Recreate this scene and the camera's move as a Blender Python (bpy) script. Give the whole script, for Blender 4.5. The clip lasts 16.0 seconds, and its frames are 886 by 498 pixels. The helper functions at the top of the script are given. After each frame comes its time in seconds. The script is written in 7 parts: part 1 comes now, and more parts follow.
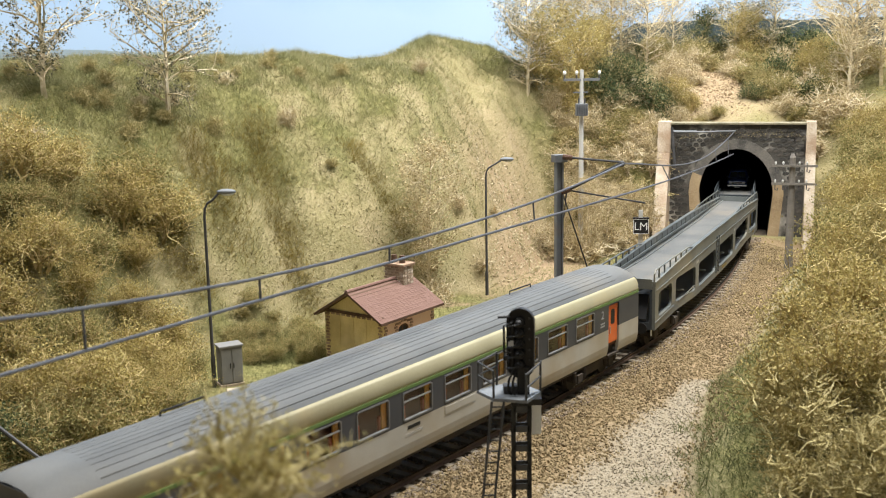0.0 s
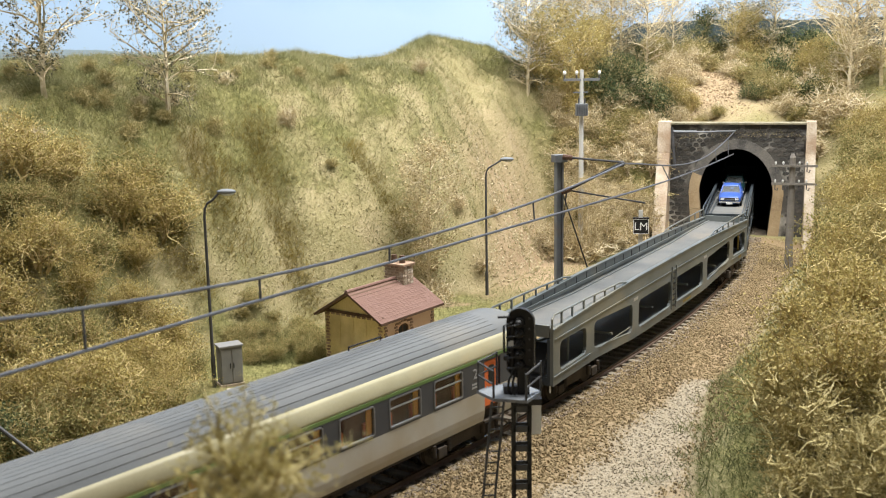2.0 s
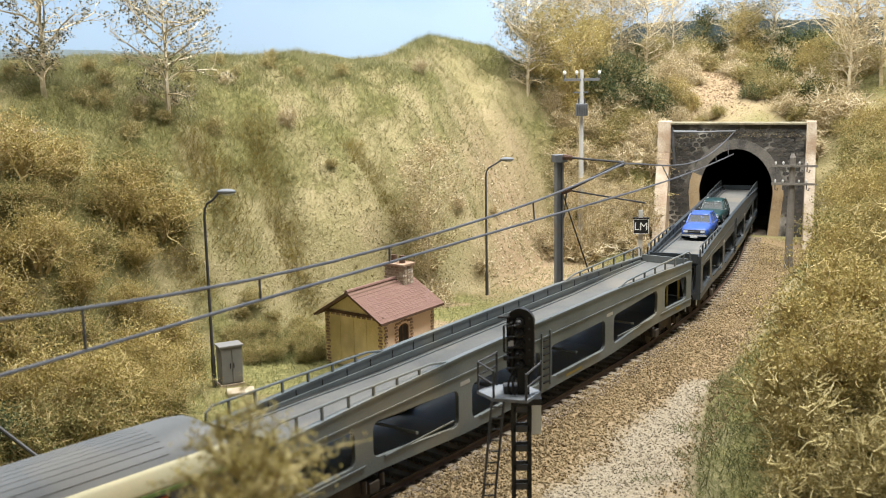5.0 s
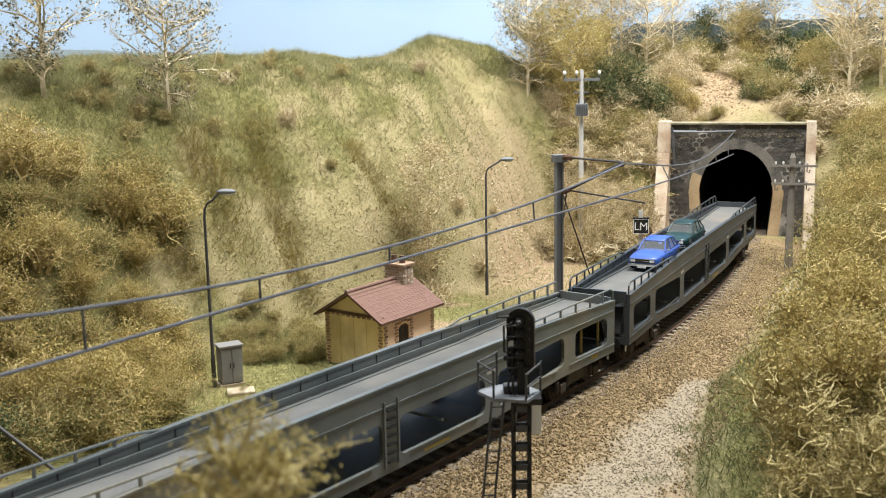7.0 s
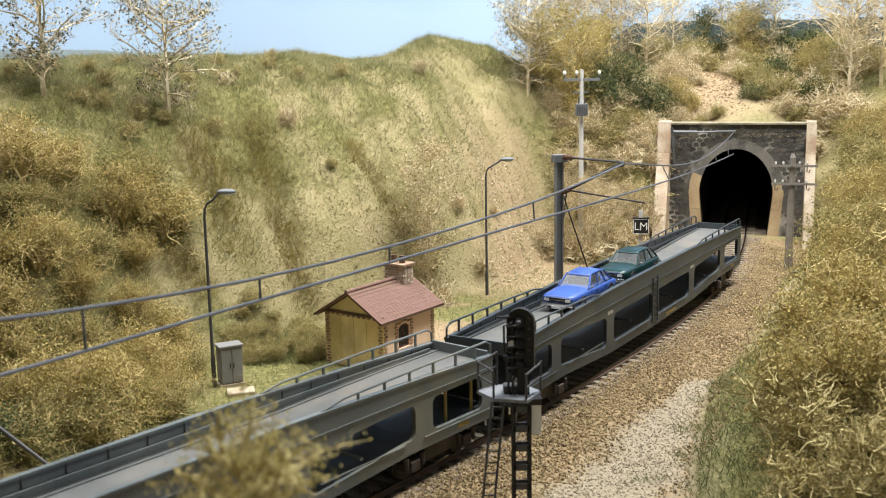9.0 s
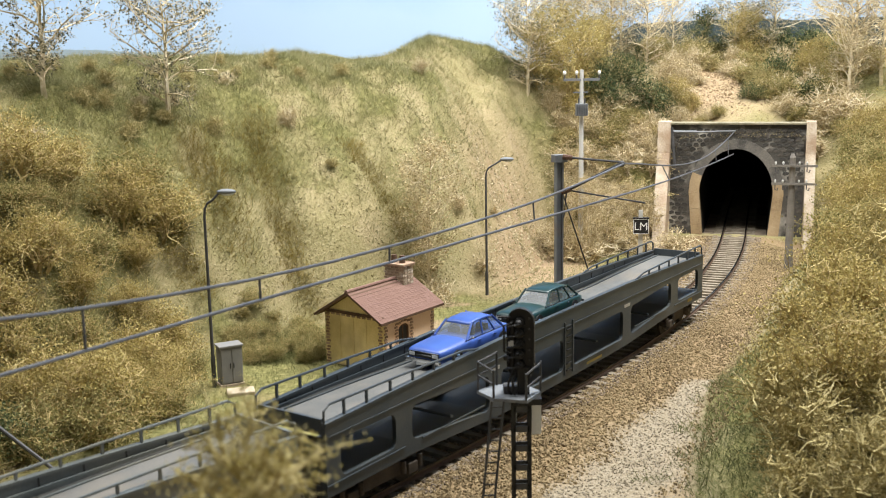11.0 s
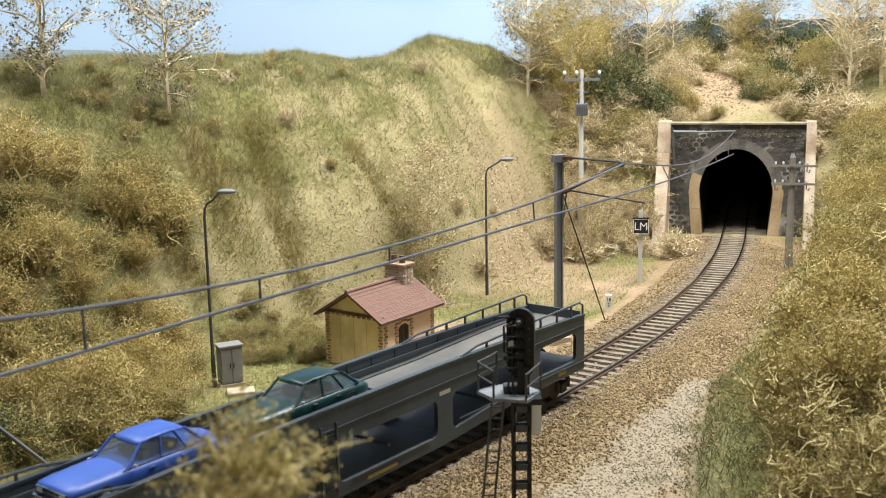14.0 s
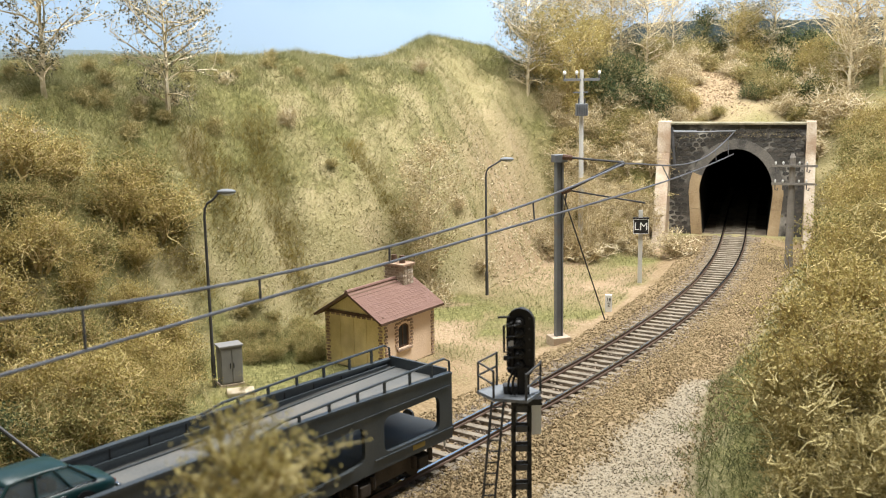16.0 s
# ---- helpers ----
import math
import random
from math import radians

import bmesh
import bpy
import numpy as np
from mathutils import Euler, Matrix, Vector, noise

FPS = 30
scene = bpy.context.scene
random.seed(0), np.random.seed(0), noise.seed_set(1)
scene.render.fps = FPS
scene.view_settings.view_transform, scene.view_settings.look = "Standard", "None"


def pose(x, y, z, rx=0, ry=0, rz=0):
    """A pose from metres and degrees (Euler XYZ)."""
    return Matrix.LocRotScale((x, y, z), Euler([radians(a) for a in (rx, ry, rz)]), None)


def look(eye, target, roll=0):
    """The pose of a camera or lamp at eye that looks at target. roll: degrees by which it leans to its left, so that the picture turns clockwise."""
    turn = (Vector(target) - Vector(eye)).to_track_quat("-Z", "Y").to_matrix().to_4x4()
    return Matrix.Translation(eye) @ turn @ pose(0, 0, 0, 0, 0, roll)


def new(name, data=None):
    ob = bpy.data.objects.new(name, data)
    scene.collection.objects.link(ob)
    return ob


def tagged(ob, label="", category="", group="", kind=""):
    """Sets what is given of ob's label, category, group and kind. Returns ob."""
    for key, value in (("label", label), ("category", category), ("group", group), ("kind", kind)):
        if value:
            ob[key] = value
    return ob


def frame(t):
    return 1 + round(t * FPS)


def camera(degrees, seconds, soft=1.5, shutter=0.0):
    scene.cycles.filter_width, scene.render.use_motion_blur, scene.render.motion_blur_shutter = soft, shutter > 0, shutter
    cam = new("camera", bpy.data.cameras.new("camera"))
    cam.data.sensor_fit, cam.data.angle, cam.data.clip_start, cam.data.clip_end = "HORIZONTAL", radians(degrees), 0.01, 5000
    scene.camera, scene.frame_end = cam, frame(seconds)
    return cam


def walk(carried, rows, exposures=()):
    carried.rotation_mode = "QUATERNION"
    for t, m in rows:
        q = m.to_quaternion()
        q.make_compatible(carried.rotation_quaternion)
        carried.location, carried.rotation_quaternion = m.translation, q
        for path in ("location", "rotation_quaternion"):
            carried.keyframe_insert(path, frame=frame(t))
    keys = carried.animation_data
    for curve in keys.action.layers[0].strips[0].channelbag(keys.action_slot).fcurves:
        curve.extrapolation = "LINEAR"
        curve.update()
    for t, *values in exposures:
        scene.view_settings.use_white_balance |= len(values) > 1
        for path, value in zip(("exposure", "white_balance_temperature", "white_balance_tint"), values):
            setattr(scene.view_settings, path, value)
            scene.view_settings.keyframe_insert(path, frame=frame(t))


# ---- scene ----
# A model railway in a hall: lengths below are in layout units of 1/82 m.
K = 1 / 82
cam = camera(46.36, 16.0, soft=1.0)
EYE = Vector((0, 0, 11.5)) * K
AIM = EYE + Vector((0, math.cos(radians(10.452)), -math.sin(radians(10.452))))
cam.data.dof.use_dof, cam.data.dof.focus_distance, cam.data.dof.aperture_fstop = True, 0.56, 42
walk(cam, [(0, look(EYE, AIM, -1.048)), (16, look(EYE, AIM, -1.048))], exposures=[(0, -0.03, 6200, 10), (16, -0.03, 6200, 10)])

# ---- light: the hall's soft light and the layout's lamps above the front edge ----
world = bpy.data.worlds.new("hall")
scene.world = world
world.use_nodes = True
world.node_tree.nodes["Background"].inputs[0].default_value = (1.0, 0.97, 0.9, 1)
world.node_tree.nodes["Background"].inputs[1].default_value = 0.2


def area_lamp(name, eye, target, sx, sy, watts, colour):
    data = bpy.data.lights.new(name, "AREA")
    data.shape, data.size, data.size_y, data.energy, data.color = "RECTANGLE", sx * K, sy * K, watts, colour
    ob = new(name, data)
    ob.matrix_world = look(Vector(eye) * K, Vector(target) * K)
    return ob


area_lamp("layout_lamp", (24, 46, 62), (9, 60, 2), 60, 10, 18, (1.0, 0.96, 0.89))
area_lamp("hall_lamp", (-30, 46, 68), (-6, 58, 4), 40, 12, 6.5, (1.0, 0.97, 0.92))


# ---- helpers ----
def lattice(x, y, seed):
    """Smooth value noise in the plane, 0 to 1."""
    x, y = np.asarray(x, float), np.asarray(y, float)
    xi, yi = np.floor(x), np.floor(y)
    fx, fy = x - xi, y - yi
    fx, fy = fx * fx * (3 - 2 * fx), fy * fy * (3 - 2 * fy)

    def h(a, b):
        v = np.sin(a * 127.1 + b * 311.7 + seed * 74.7) * 43758.5453
        return v - np.floor(v)
    return (h(xi, yi) * (1 - fx) + h(xi + 1, yi) * fx) * (1 - fy) + (h(xi, yi + 1) * (1 - fx) + h(xi + 1, yi + 1) * fx) * fy


def cloud(x, y, seed, size, octaves=4):
    total, amp, norm = 0, 1.0, 0
    for o in range(octaves):
        total = total + amp * lattice(np.asarray(x) / size * 2 ** o + 17 * o, np.asarray(y) / size * 2 ** o - 9 * o, seed + o)
        norm += amp
        amp *= 0.5
    return total / norm


def holder(name, x=0, y=0, z=0, rz=0, label="", category="", group="", kind="", scale=1.0):
    ob = new(name)
    ob.empty_display_size = 0.01
    ob.matrix_world = pose(x * K, y * K, z * K, 0, 0, rz) @ Matrix.Diagonal((scale, scale, scale, 1))
    return tagged(ob, label, category, group, kind)


def mesh_of(name, bm, smooth=False):
    bmesh.ops.scale(bm, vec=(K, K, K), verts=bm.verts)
    bmesh.ops.recalc_face_normals(bm, faces=bm.faces)
    me = bpy.data.meshes.new(name)
    bm.to_mesh(me)
    bm.free()
    if smooth:
        me.shade_smooth()
    return me


def part(name, bm, material, parent=None, label="", smooth=False, m=None):
    me = bm if isinstance(bm, bpy.types.Mesh) else mesh_of(name, bm, smooth)
    if material and not me.materials:
        me.materials.append(material)
    ob = new(name, me)
    ob.parent = parent
    if m is not None:
        ob.matrix_basis = m
    return tagged(ob, label)


def grid_mesh(name, verts, faces, material, smooth=False, attrs=None):
    """A mesh from arrays; all faces have as many corners as faces has columns."""
    me = bpy.data.meshes.new(name)
    verts, faces = np.asarray(verts, np.float32) * K, np.asarray(faces, np.int32)
    n, c = faces.shape
    me.vertices.add(len(verts))
    me.vertices.foreach_set("co", verts.ravel())
    me.loops.add(n * c)
    me.loops.foreach_set("vertex_index", faces.ravel())
    me.polygons.add(n)
    me.polygons.foreach_set("loop_start", np.arange(0, n * c, c, dtype=np.int32))
    me.polygons.foreach_set("loop_total", np.full(n, c, np.int32))
    me.polygons.foreach_set("use_smooth", np.full(n, bool(smooth)))
    me.update(calc_edges=True)
    for key, values in (attrs or {}).items():
        a = me.attributes.new(key, "FLOAT", "POINT")
        a.data.foreach_set("value", np.asarray(values, np.float32))
    me.materials.append(material)
    return me


def box(bm, x0, x1, y0, y1, z0, z1, bevel=0.0):
    r = bmesh.ops.create_cube(bm, size=1, matrix=Matrix.LocRotScale(((x0 + x1) / 2, (y0 + y1) / 2, (z0 + z1) / 2), None, (abs(x1 - x0), abs(y1 - y0), abs(z1 - z0))))
    if bevel:
        edges = list({e for v in r["verts"] for e in v.link_edges})
        bmesh.ops.bevel(bm, geom=edges, offset=bevel, segments=2, affect="EDGES", profile=0.6)
    return bm


def rod(bm, p, q, r, r2=None, n=8):
    p, q = Vector(p), Vector(q)
    d = q - p
    m = Matrix.Translation((p + q) / 2) @ d.to_track_quat("Z", "Y").to_matrix().to_4x4()
    bmesh.ops.create_cone(bm, cap_ends=True, segments=n, radius1=r, radius2=r if r2 is None else r2, depth=d.length, matrix=m)
    return bm


def line_rod(bm, pts, r, n=6):
    """One bent tube through the points."""
    pts, rings = [Vector(p) for p in pts], []
    for i, p in enumerate(pts):
        d = (pts[min(i + 1, len(pts) - 1)] - pts[max(i - 1, 0)]).normalized()
        u = d.cross(Vector((0.31, 0.17, 0.93)) if abs(d.z) < 0.8 else Vector((0.2, 0.97, 0.1))).normalized()
        w = d.cross(u)
        rings.append([bm.verts.new(p + (u * math.cos(a) + w * math.sin(a)) * r) for a in [6.2832 * k / n for k in range(n)]])
    for a, b in zip(rings[:-1], rings[1:]):
        for k in range(n):
            bm.faces.new((a[k], a[(k + 1) % n], b[(k + 1) % n], b[k]))
    bm.faces.new(rings[0])
    bm.faces.new(rings[-1][::-1])
    return bm


def ball(bm, c, r, n=10):
    r = r if isinstance(r, (tuple, list)) else (r, r, r)
    bmesh.ops.create_uvsphere(bm, u_segments=n, v_segments=max(5, n * 2 // 3), radius=1, matrix=Matrix.LocRotScale(c, None, r))
    return bm


def plate(bm, outline, axis, a, b):
    """A plate with that outline, pressed from a to b along an axis; the outline holds the two other axes in order."""
    def at(p, w):
        return {"x": (w, p[0], p[1]), "y": (p[0], w, p[1]), "z": (p[0], p[1], w)}[axis]
    v0 = [bm.verts.new(at(p, a)) for p in outline]
    v1 = [bm.verts.new(at(p, b)) for p in outline]
    bm.faces.new(v0)
    bm.faces.new(v1[::-1])
    for i in range(len(outline)):
        j = (i + 1) % len(outline)
        bm.faces.new((v0[j], v0[i], v1[i], v1[j]))
    return bm


def framed(bm, outer, inner, axis, a, b):
    """A plate with a hole: outer and inner outlines with as many points each."""
    def at(p, w):
        return {"x": (w, p[0], p[1]), "y": (p[0], w, p[1]), "z": (p[0], p[1], w)}[axis]
    rings = [[bm.verts.new(at(p, w)) for p in o] for w in (a, b) for o in (outer, inner)]
    n = len(outer)
    for i in range(n):
        j = (i + 1) % n
        for r, s in ((rings[0], rings[1]), (rings[3], rings[2]), (rings[2], rings[0]), (rings[1], rings[3])):
            bm.faces.new((r[i], r[j], s[j], s[i]))
    return bm


def rounded(x0, x1, z0, z1, r, n=4):
    pts = []
    for cx, cz, a0 in ((x1 - r, z1 - r, 0), (x0 + r, z1 - r, 90), (x0 + r, z0 + r, 180), (x1 - r, z0 + r, 270)):
        for i in range(n + 1):
            a = radians(a0 + 90 * i / n)
            pts.append((cx + r * math.cos(a), cz + r * math.sin(a)))
    return pts


def text_part(words, size, m, material, parent, name="lettering"):
    cu = bpy.data.curves.new(name, "FONT")
    cu.body, cu.size, cu.align_x, cu.align_y, cu.extrude = words, size * K, "CENTER", "CENTER", 0.008 * K
    tmp = bpy.data.objects.new(name, cu)
    me = bpy.data.meshes.new_from_object(tmp)
    bpy.data.objects.remove(tmp)
    me.materials.clear()
    me.materials.append(material)
    return part(name, me, None, parent, m=m)



# ---- materials ----
def mat(name, colours, size=0.5, rough=0.7, metal=0.0, bump=0.3, fine=0.06, island=0.0, per_object=0.0, wear=None, spec=0.3, thin=0.0):
    """A surface in two scales of variation. colours: two to four tones; size, fine: the patches' sizes in layout units;
    wear: (colour, amount) of a dust or rust on top; thin: the share of light that passes through a leaf or fibre."""
    m = bpy.data.materials.new(name)
    m.use_nodes = True
    t = m.node_tree
    n, l = t.nodes, t.links
    b = n["Principled BSDF"]
    b.inputs["Roughness"].default_value, b.inputs["Metallic"].default_value = rough, metal
    b.inputs["Specular IOR Level"].default_value = spec
    tc = n.new("ShaderNodeTexCoord")
    big, small = n.new("ShaderNodeTexNoise"), n.new("ShaderNodeTexNoise")
    big.inputs["Scale"].default_value, small.inputs["Scale"].default_value = 1 / (size * K), 1 / (fine * K)
    big.inputs["Detail"].default_value, small.inputs["Detail"].default_value = 4, 3
    l.new(tc.outputs["Object"], big.inputs["Vector"])
    l.new(tc.outputs["Object"], small.inputs["Vector"])
    mixv = n.new("ShaderNodeMath")
    mixv.operation = "MULTIPLY_ADD"
    l.new(small.outputs["Fac"], mixv.inputs[0])
    mixv.inputs[1].default_value = 0.45
    l.new(big.outputs["Fac"], mixv.inputs[2])
    last = mixv.outputs[0]
    shift = -0.22
    if island or per_object:
        rnd = n.new("ShaderNodeNewGeometry") if island else n.new("ShaderNodeObjectInfo")
        add = n.new("ShaderNodeMath")
        add.operation = "MULTIPLY_ADD"
        l.new(rnd.outputs["Random Per Island" if island else "Random"], add.inputs[0])
        add.inputs[1].default_value = island or per_object
        l.new(last, add.inputs[2])
        last = add.outputs[0]
        shift -= (island or per_object) / 2
    sub = n.new("ShaderNodeMath")
    sub.operation = "ADD"
    l.new(last, sub.inputs[0])
    sub.inputs[1].default_value = shift
    ramp = n.new("ShaderNodeValToRGB")
    e = ramp.color_ramp.elements
    e[0].position, e[1].position = 0.25, 0.75
    for i in range(1, len(colours) - 1):
        e.new(0.25 + 0.5 * i / (len(colours) - 1))
    for el, c in zip(e, colours):
        el.color = (*c, 1)
    l.new(sub.outputs[0], ramp.inputs["Fac"])
    out = ramp.outputs["Color"]
    if wear:
        w = n.new("ShaderNodeTexNoise")
        w.inputs["Scale"].default_value, w.inputs["Detail"].default_value = 1 / (size * 1.7 * K), 8
        l.new(tc.outputs["Object"], w.inputs["Vector"])
        wr = n.new("ShaderNodeMapRange")
        wr.inputs["From Min"].default_value, wr.inputs["From Max"].default_value = 0.62 - wear[1] * 0.35, 0.8
        l.new(w.outputs["Fac"], wr.inputs["Value"])
        mx = n.new("ShaderNodeMix")
        mx.data_type = "RGBA"
        l.new(wr.outputs[0], mx.inputs[0])
        l.new(out, mx.inputs[6])
        mx.inputs[7].default_value = (*wear[0], 1)
        out = mx.outputs[2]
    l.new(out, b.inputs["Base Color"])
    if bump:
        bp = n.new("ShaderNodeBump")
        bp.inputs["Strength"].default_value, bp.inputs["Distance"].default_value = bump, fine * K * 0.6
        l.new(small.outputs["Fac"], bp.inputs["Height"])
        l.new(bp.outputs["Normal"], b.inputs["Normal"])
    if thin:
        tl, mx2 = n.new("ShaderNodeBsdfTranslucent"), n.new("ShaderNodeMixShader")
        l.new(out, tl.inputs[0])
        mx2.inputs[0].default_value = thin
        l.new(b.outputs[0], mx2.inputs[1])
        l.new(tl.outputs[0], mx2.inputs[2])
        l.new(mx2.outputs[0], n["Material Output"].inputs[0])
    return m


def glass(name, colour, rough=0.03, pale_reflection=0.0):
    m = bpy.data.materials.new(name)
    m.use_nodes = True
    n, l = m.node_tree.nodes, m.node_tree.links
    tr, gl, mx, lw = n.new("ShaderNodeBsdfTransparent"), n.new("ShaderNodeBsdfGlossy"), n.new("ShaderNodeMixShader"), n.new("ShaderNodeLayerWeight")
    tr.inputs[0].default_value = (*colour, 1)
    gl.inputs["Roughness"].default_value = rough
    lw.inputs["Blend"].default_value = 0.5
    steep, gain = n.new("ShaderNodeMath"), n.new("ShaderNodeMath")
    steep.operation, gain.operation = "POWER", "MULTIPLY_ADD"
    steep.inputs[1].default_value = 3.5
    gain.inputs[1].default_value, gain.inputs[2].default_value = 0.6, 0.03
    l.new(lw.outputs["Facing"], steep.inputs[0])
    l.new(steep.outputs[0], gain.inputs[0])
    l.new(gain.outputs[0], mx.inputs[0])
    l.new(tr.outputs[0], mx.inputs[1])
    l.new(gl.outputs[0], mx.inputs[2])
    last = mx.outputs[0]
    # diffuse pale grey mixed in, standing for hall light reflected in the glass
    if pale_reflection:
        df, m2 = n.new("ShaderNodeBsdfDiffuse"), n.new("ShaderNodeMixShader")
        df.inputs[0].default_value = (0.55, 0.6, 0.6, 1)
        m2.inputs[0].default_value = pale_reflection
        l.new(last, m2.inputs[1])
        l.new(df.outputs[0], m2.inputs[2])
        last = m2.outputs[0]
    l.new(last, n["Material Output"].inputs[0])
    return m


M_RAIL = mat("rusty_rail", [(0.06, 0.038, 0.026), (0.125, 0.08, 0.055), (0.09, 0.06, 0.045)], 0.8, 0.6, 0.2, 0.3)
M_RAILTOP = mat("worn_rail_head", [(0.55, 0.53, 0.5), (0.7, 0.68, 0.65)], 1.0, 0.22, 1.0, 0.05)
M_SLEEPER = mat("weathered_sleeper", [(0.13, 0.105, 0.075), (0.235, 0.2, 0.15), (0.18, 0.15, 0.112)], 0.5, 0.85, 0, 0.6, 0.05, per_object=0.35)
M_STONE = mat("ballast_stone", [(0.115, 0.082, 0.04), (0.21, 0.156, 0.08), (0.295, 0.224, 0.122), (0.25, 0.19, 0.102)], 2.4, 0.9, 0, 0.3, 0.1, island=0.55)
M_STONE_GREY = mat("grey_ballast_stone", [(0.11, 0.085, 0.062), (0.21, 0.165, 0.12), (0.29, 0.232, 0.172)], 0.9, 0.9, 0, 0.3, 0.1, island=0.6)
M_PORTAL = mat("sooty_rubble_stone", [(0.03, 0.03, 0.028), (0.062, 0.058, 0.052), (0.12, 0.108, 0.09)], 1.6, 0.9, 0, 0.7, 0.12, per_object=0.3, wear=((0.16, 0.115, 0.06), 0.25))
M_MORTAR = mat("pale_mortar", [(0.05, 0.047, 0.042), (0.1, 0.093, 0.08)], 0.9, 0.95, 0, 0.5, 0.08, wear=((0.6, 0.57, 0.5), 0.32))
M_CONCRETE = mat("stained_concrete", [(0.33, 0.24, 0.155), (0.5, 0.42, 0.32), (0.62, 0.55, 0.45)], 1.2, 0.85, 0, 0.5, 0.1, wear=((0.27, 0.16, 0.09), 0.45))
M_RING = mat("stone_arch_ring", [(0.22, 0.155, 0.085), (0.36, 0.265, 0.15), (0.44, 0.34, 0.21)], 1.4, 0.85, 0, 0.5, 0.1, per_object=0.12)
M_MOSSY = mat("mossy_coping", [(0.14, 0.13, 0.08), (0.26, 0.235, 0.16), (0.36, 0.32, 0.23)], 0.7, 0.9, 0, 0.5, 0.1)
M_RINGDARK = mat("sooty_arch_ring", [(0.075, 0.072, 0.066), (0.14, 0.13, 0.115), (0.19, 0.175, 0.15)], 0.8, 0.85, 0, 0.5, 0.1, per_object=0.25)
# near black: the darkness inside the tunnel, put into the colour
M_TUNNELDARK = mat("tunnel_dark_black", [(0.004, 0.004, 0.004), (0.012, 0.011, 0.01)], 1.0, 0.95, 0, 0.3)
M_ROOFGREY = mat("grey_coach_roof", [(0.11, 0.117, 0.12), (0.15, 0.155, 0.155)], 2.0, 0.65, 0, 0.1, 0.05, wear=((0.2, 0.185, 0.155), 0.3))
M_CREAM = mat("cream_paint", [(0.33, 0.3, 0.185), (0.4, 0.365, 0.235)], 1.5, 0.5, 0, 0.05, 0.05, wear=((0.5, 0.4, 0.22), 0.25))
M_GREENLINE = mat("green_line_paint", [(0.12, 0.2, 0.06), (0.17, 0.25, 0.085)], 1.0, 0.5, 0, 0.05)
M_DARKBAND = mat("slate_grey_paint", [(0.06, 0.062, 0.07), (0.085, 0.086, 0.092)], 1.5, 0.45, 0, 0.05, 0.05, wear=((0.13, 0.12, 0.1), 0.2))
M_LIGHTBODY = mat("pale_grey_paint", [(0.46, 0.44, 0.385), (0.55, 0.525, 0.46)], 1.5, 0.5, 0, 0.05, 0.05, wear=((0.38, 0.29, 0.16), 0.5))
M_SKIRT = mat("dusty_underframe", [(0.03, 0.025, 0.02), (0.075, 0.058, 0.042)], 0.6, 0.85, 0, 0.3)
M_ORANGE = mat("orange_door_paint", [(0.75, 0.16, 0.04), (0.85, 0.2, 0.05)], 1.0, 0.45, 0, 0.03)
M_SEAT = mat("orange_brown_seat", [(0.55, 0.16, 0.07), (0.66, 0.23, 0.1)], 0.5, 0.8, 0, 0.1)
M_CURTAIN = mat("ochre_curtain", [(0.75, 0.42, 0.08), (0.85, 0.52, 0.12)], 0.3, 0.85, 0, 0.1)
M_ALU = mat("aluminium_frame", [(0.45, 0.45, 0.45), (0.55, 0.55, 0.55)], 0.5, 0.4, 0.6, 0.03)
M_WHITE = mat("white_lettering", [(0.72, 0.72, 0.7), (0.8, 0.8, 0.78)], 0.3, 0.6, 0, 0)
M_DULLMARK = mat("faded_white_mark", [(0.3, 0.3, 0.3), (0.38, 0.38, 0.37)], 0.3, 0.6, 0, 0)
M_DARKFRAME = mat("grey_window_frame", [(0.2, 0.2, 0.205), (0.27, 0.27, 0.27)], 0.5, 0.45, 0.4, 0.03)
M_YELLOW = mat("yellow_mark", [(0.24, 0.18, 0.045), (0.32, 0.24, 0.07)], 0.3, 0.6, 0, 0)
M_BLACK = mat("black_plastic", [(0.012, 0.012, 0.012), (0.025, 0.024, 0.023)], 0.5, 0.5, 0, 0.1)
M_INSIDE = mat("dark_interior", [(0.09, 0.05, 0.035), (0.15, 0.085, 0.055)], 0.8, 0.9, 0, 0.1)
M_WAGON = mat("weathered_grey_wagon", [(0.09, 0.104, 0.106), (0.13, 0.145, 0.144), (0.175, 0.188, 0.18)], 2.2, 0.36, 0, 0.15, 0.06, wear=((0.24, 0.215, 0.15), 0.28))
M_WAGONDARK = mat("dark_grey_wagon", [(0.034, 0.043, 0.051), (0.05, 0.06, 0.068), (0.068, 0.078, 0.084)], 2.2, 0.4, 0, 0.15, 0.06, wear=((0.1, 0.1, 0.09), 0.1))
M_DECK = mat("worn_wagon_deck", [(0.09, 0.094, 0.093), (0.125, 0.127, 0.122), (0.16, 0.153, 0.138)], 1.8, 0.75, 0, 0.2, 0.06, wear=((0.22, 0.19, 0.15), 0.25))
# darker copy of the deck grey, with the shade between the decks in it
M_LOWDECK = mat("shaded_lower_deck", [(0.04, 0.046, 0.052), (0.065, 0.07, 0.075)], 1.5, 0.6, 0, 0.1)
M_GLASS = glass("window_glass", (0.9, 0.86, 0.82))
M_CARGLASS = glass("car_glass", (0.7, 0.76, 0.78), 0.32, 0.1)
M_CHROME = mat("chrome", [(0.7, 0.7, 0.7), (0.8, 0.8, 0.8)], 0.5, 0.15, 1.0, 0)
M_TYRE = mat("tyre_rubber", [(0.015, 0.015, 0.015), (0.03, 0.03, 0.03)], 0.2, 0.8, 0, 0.1)

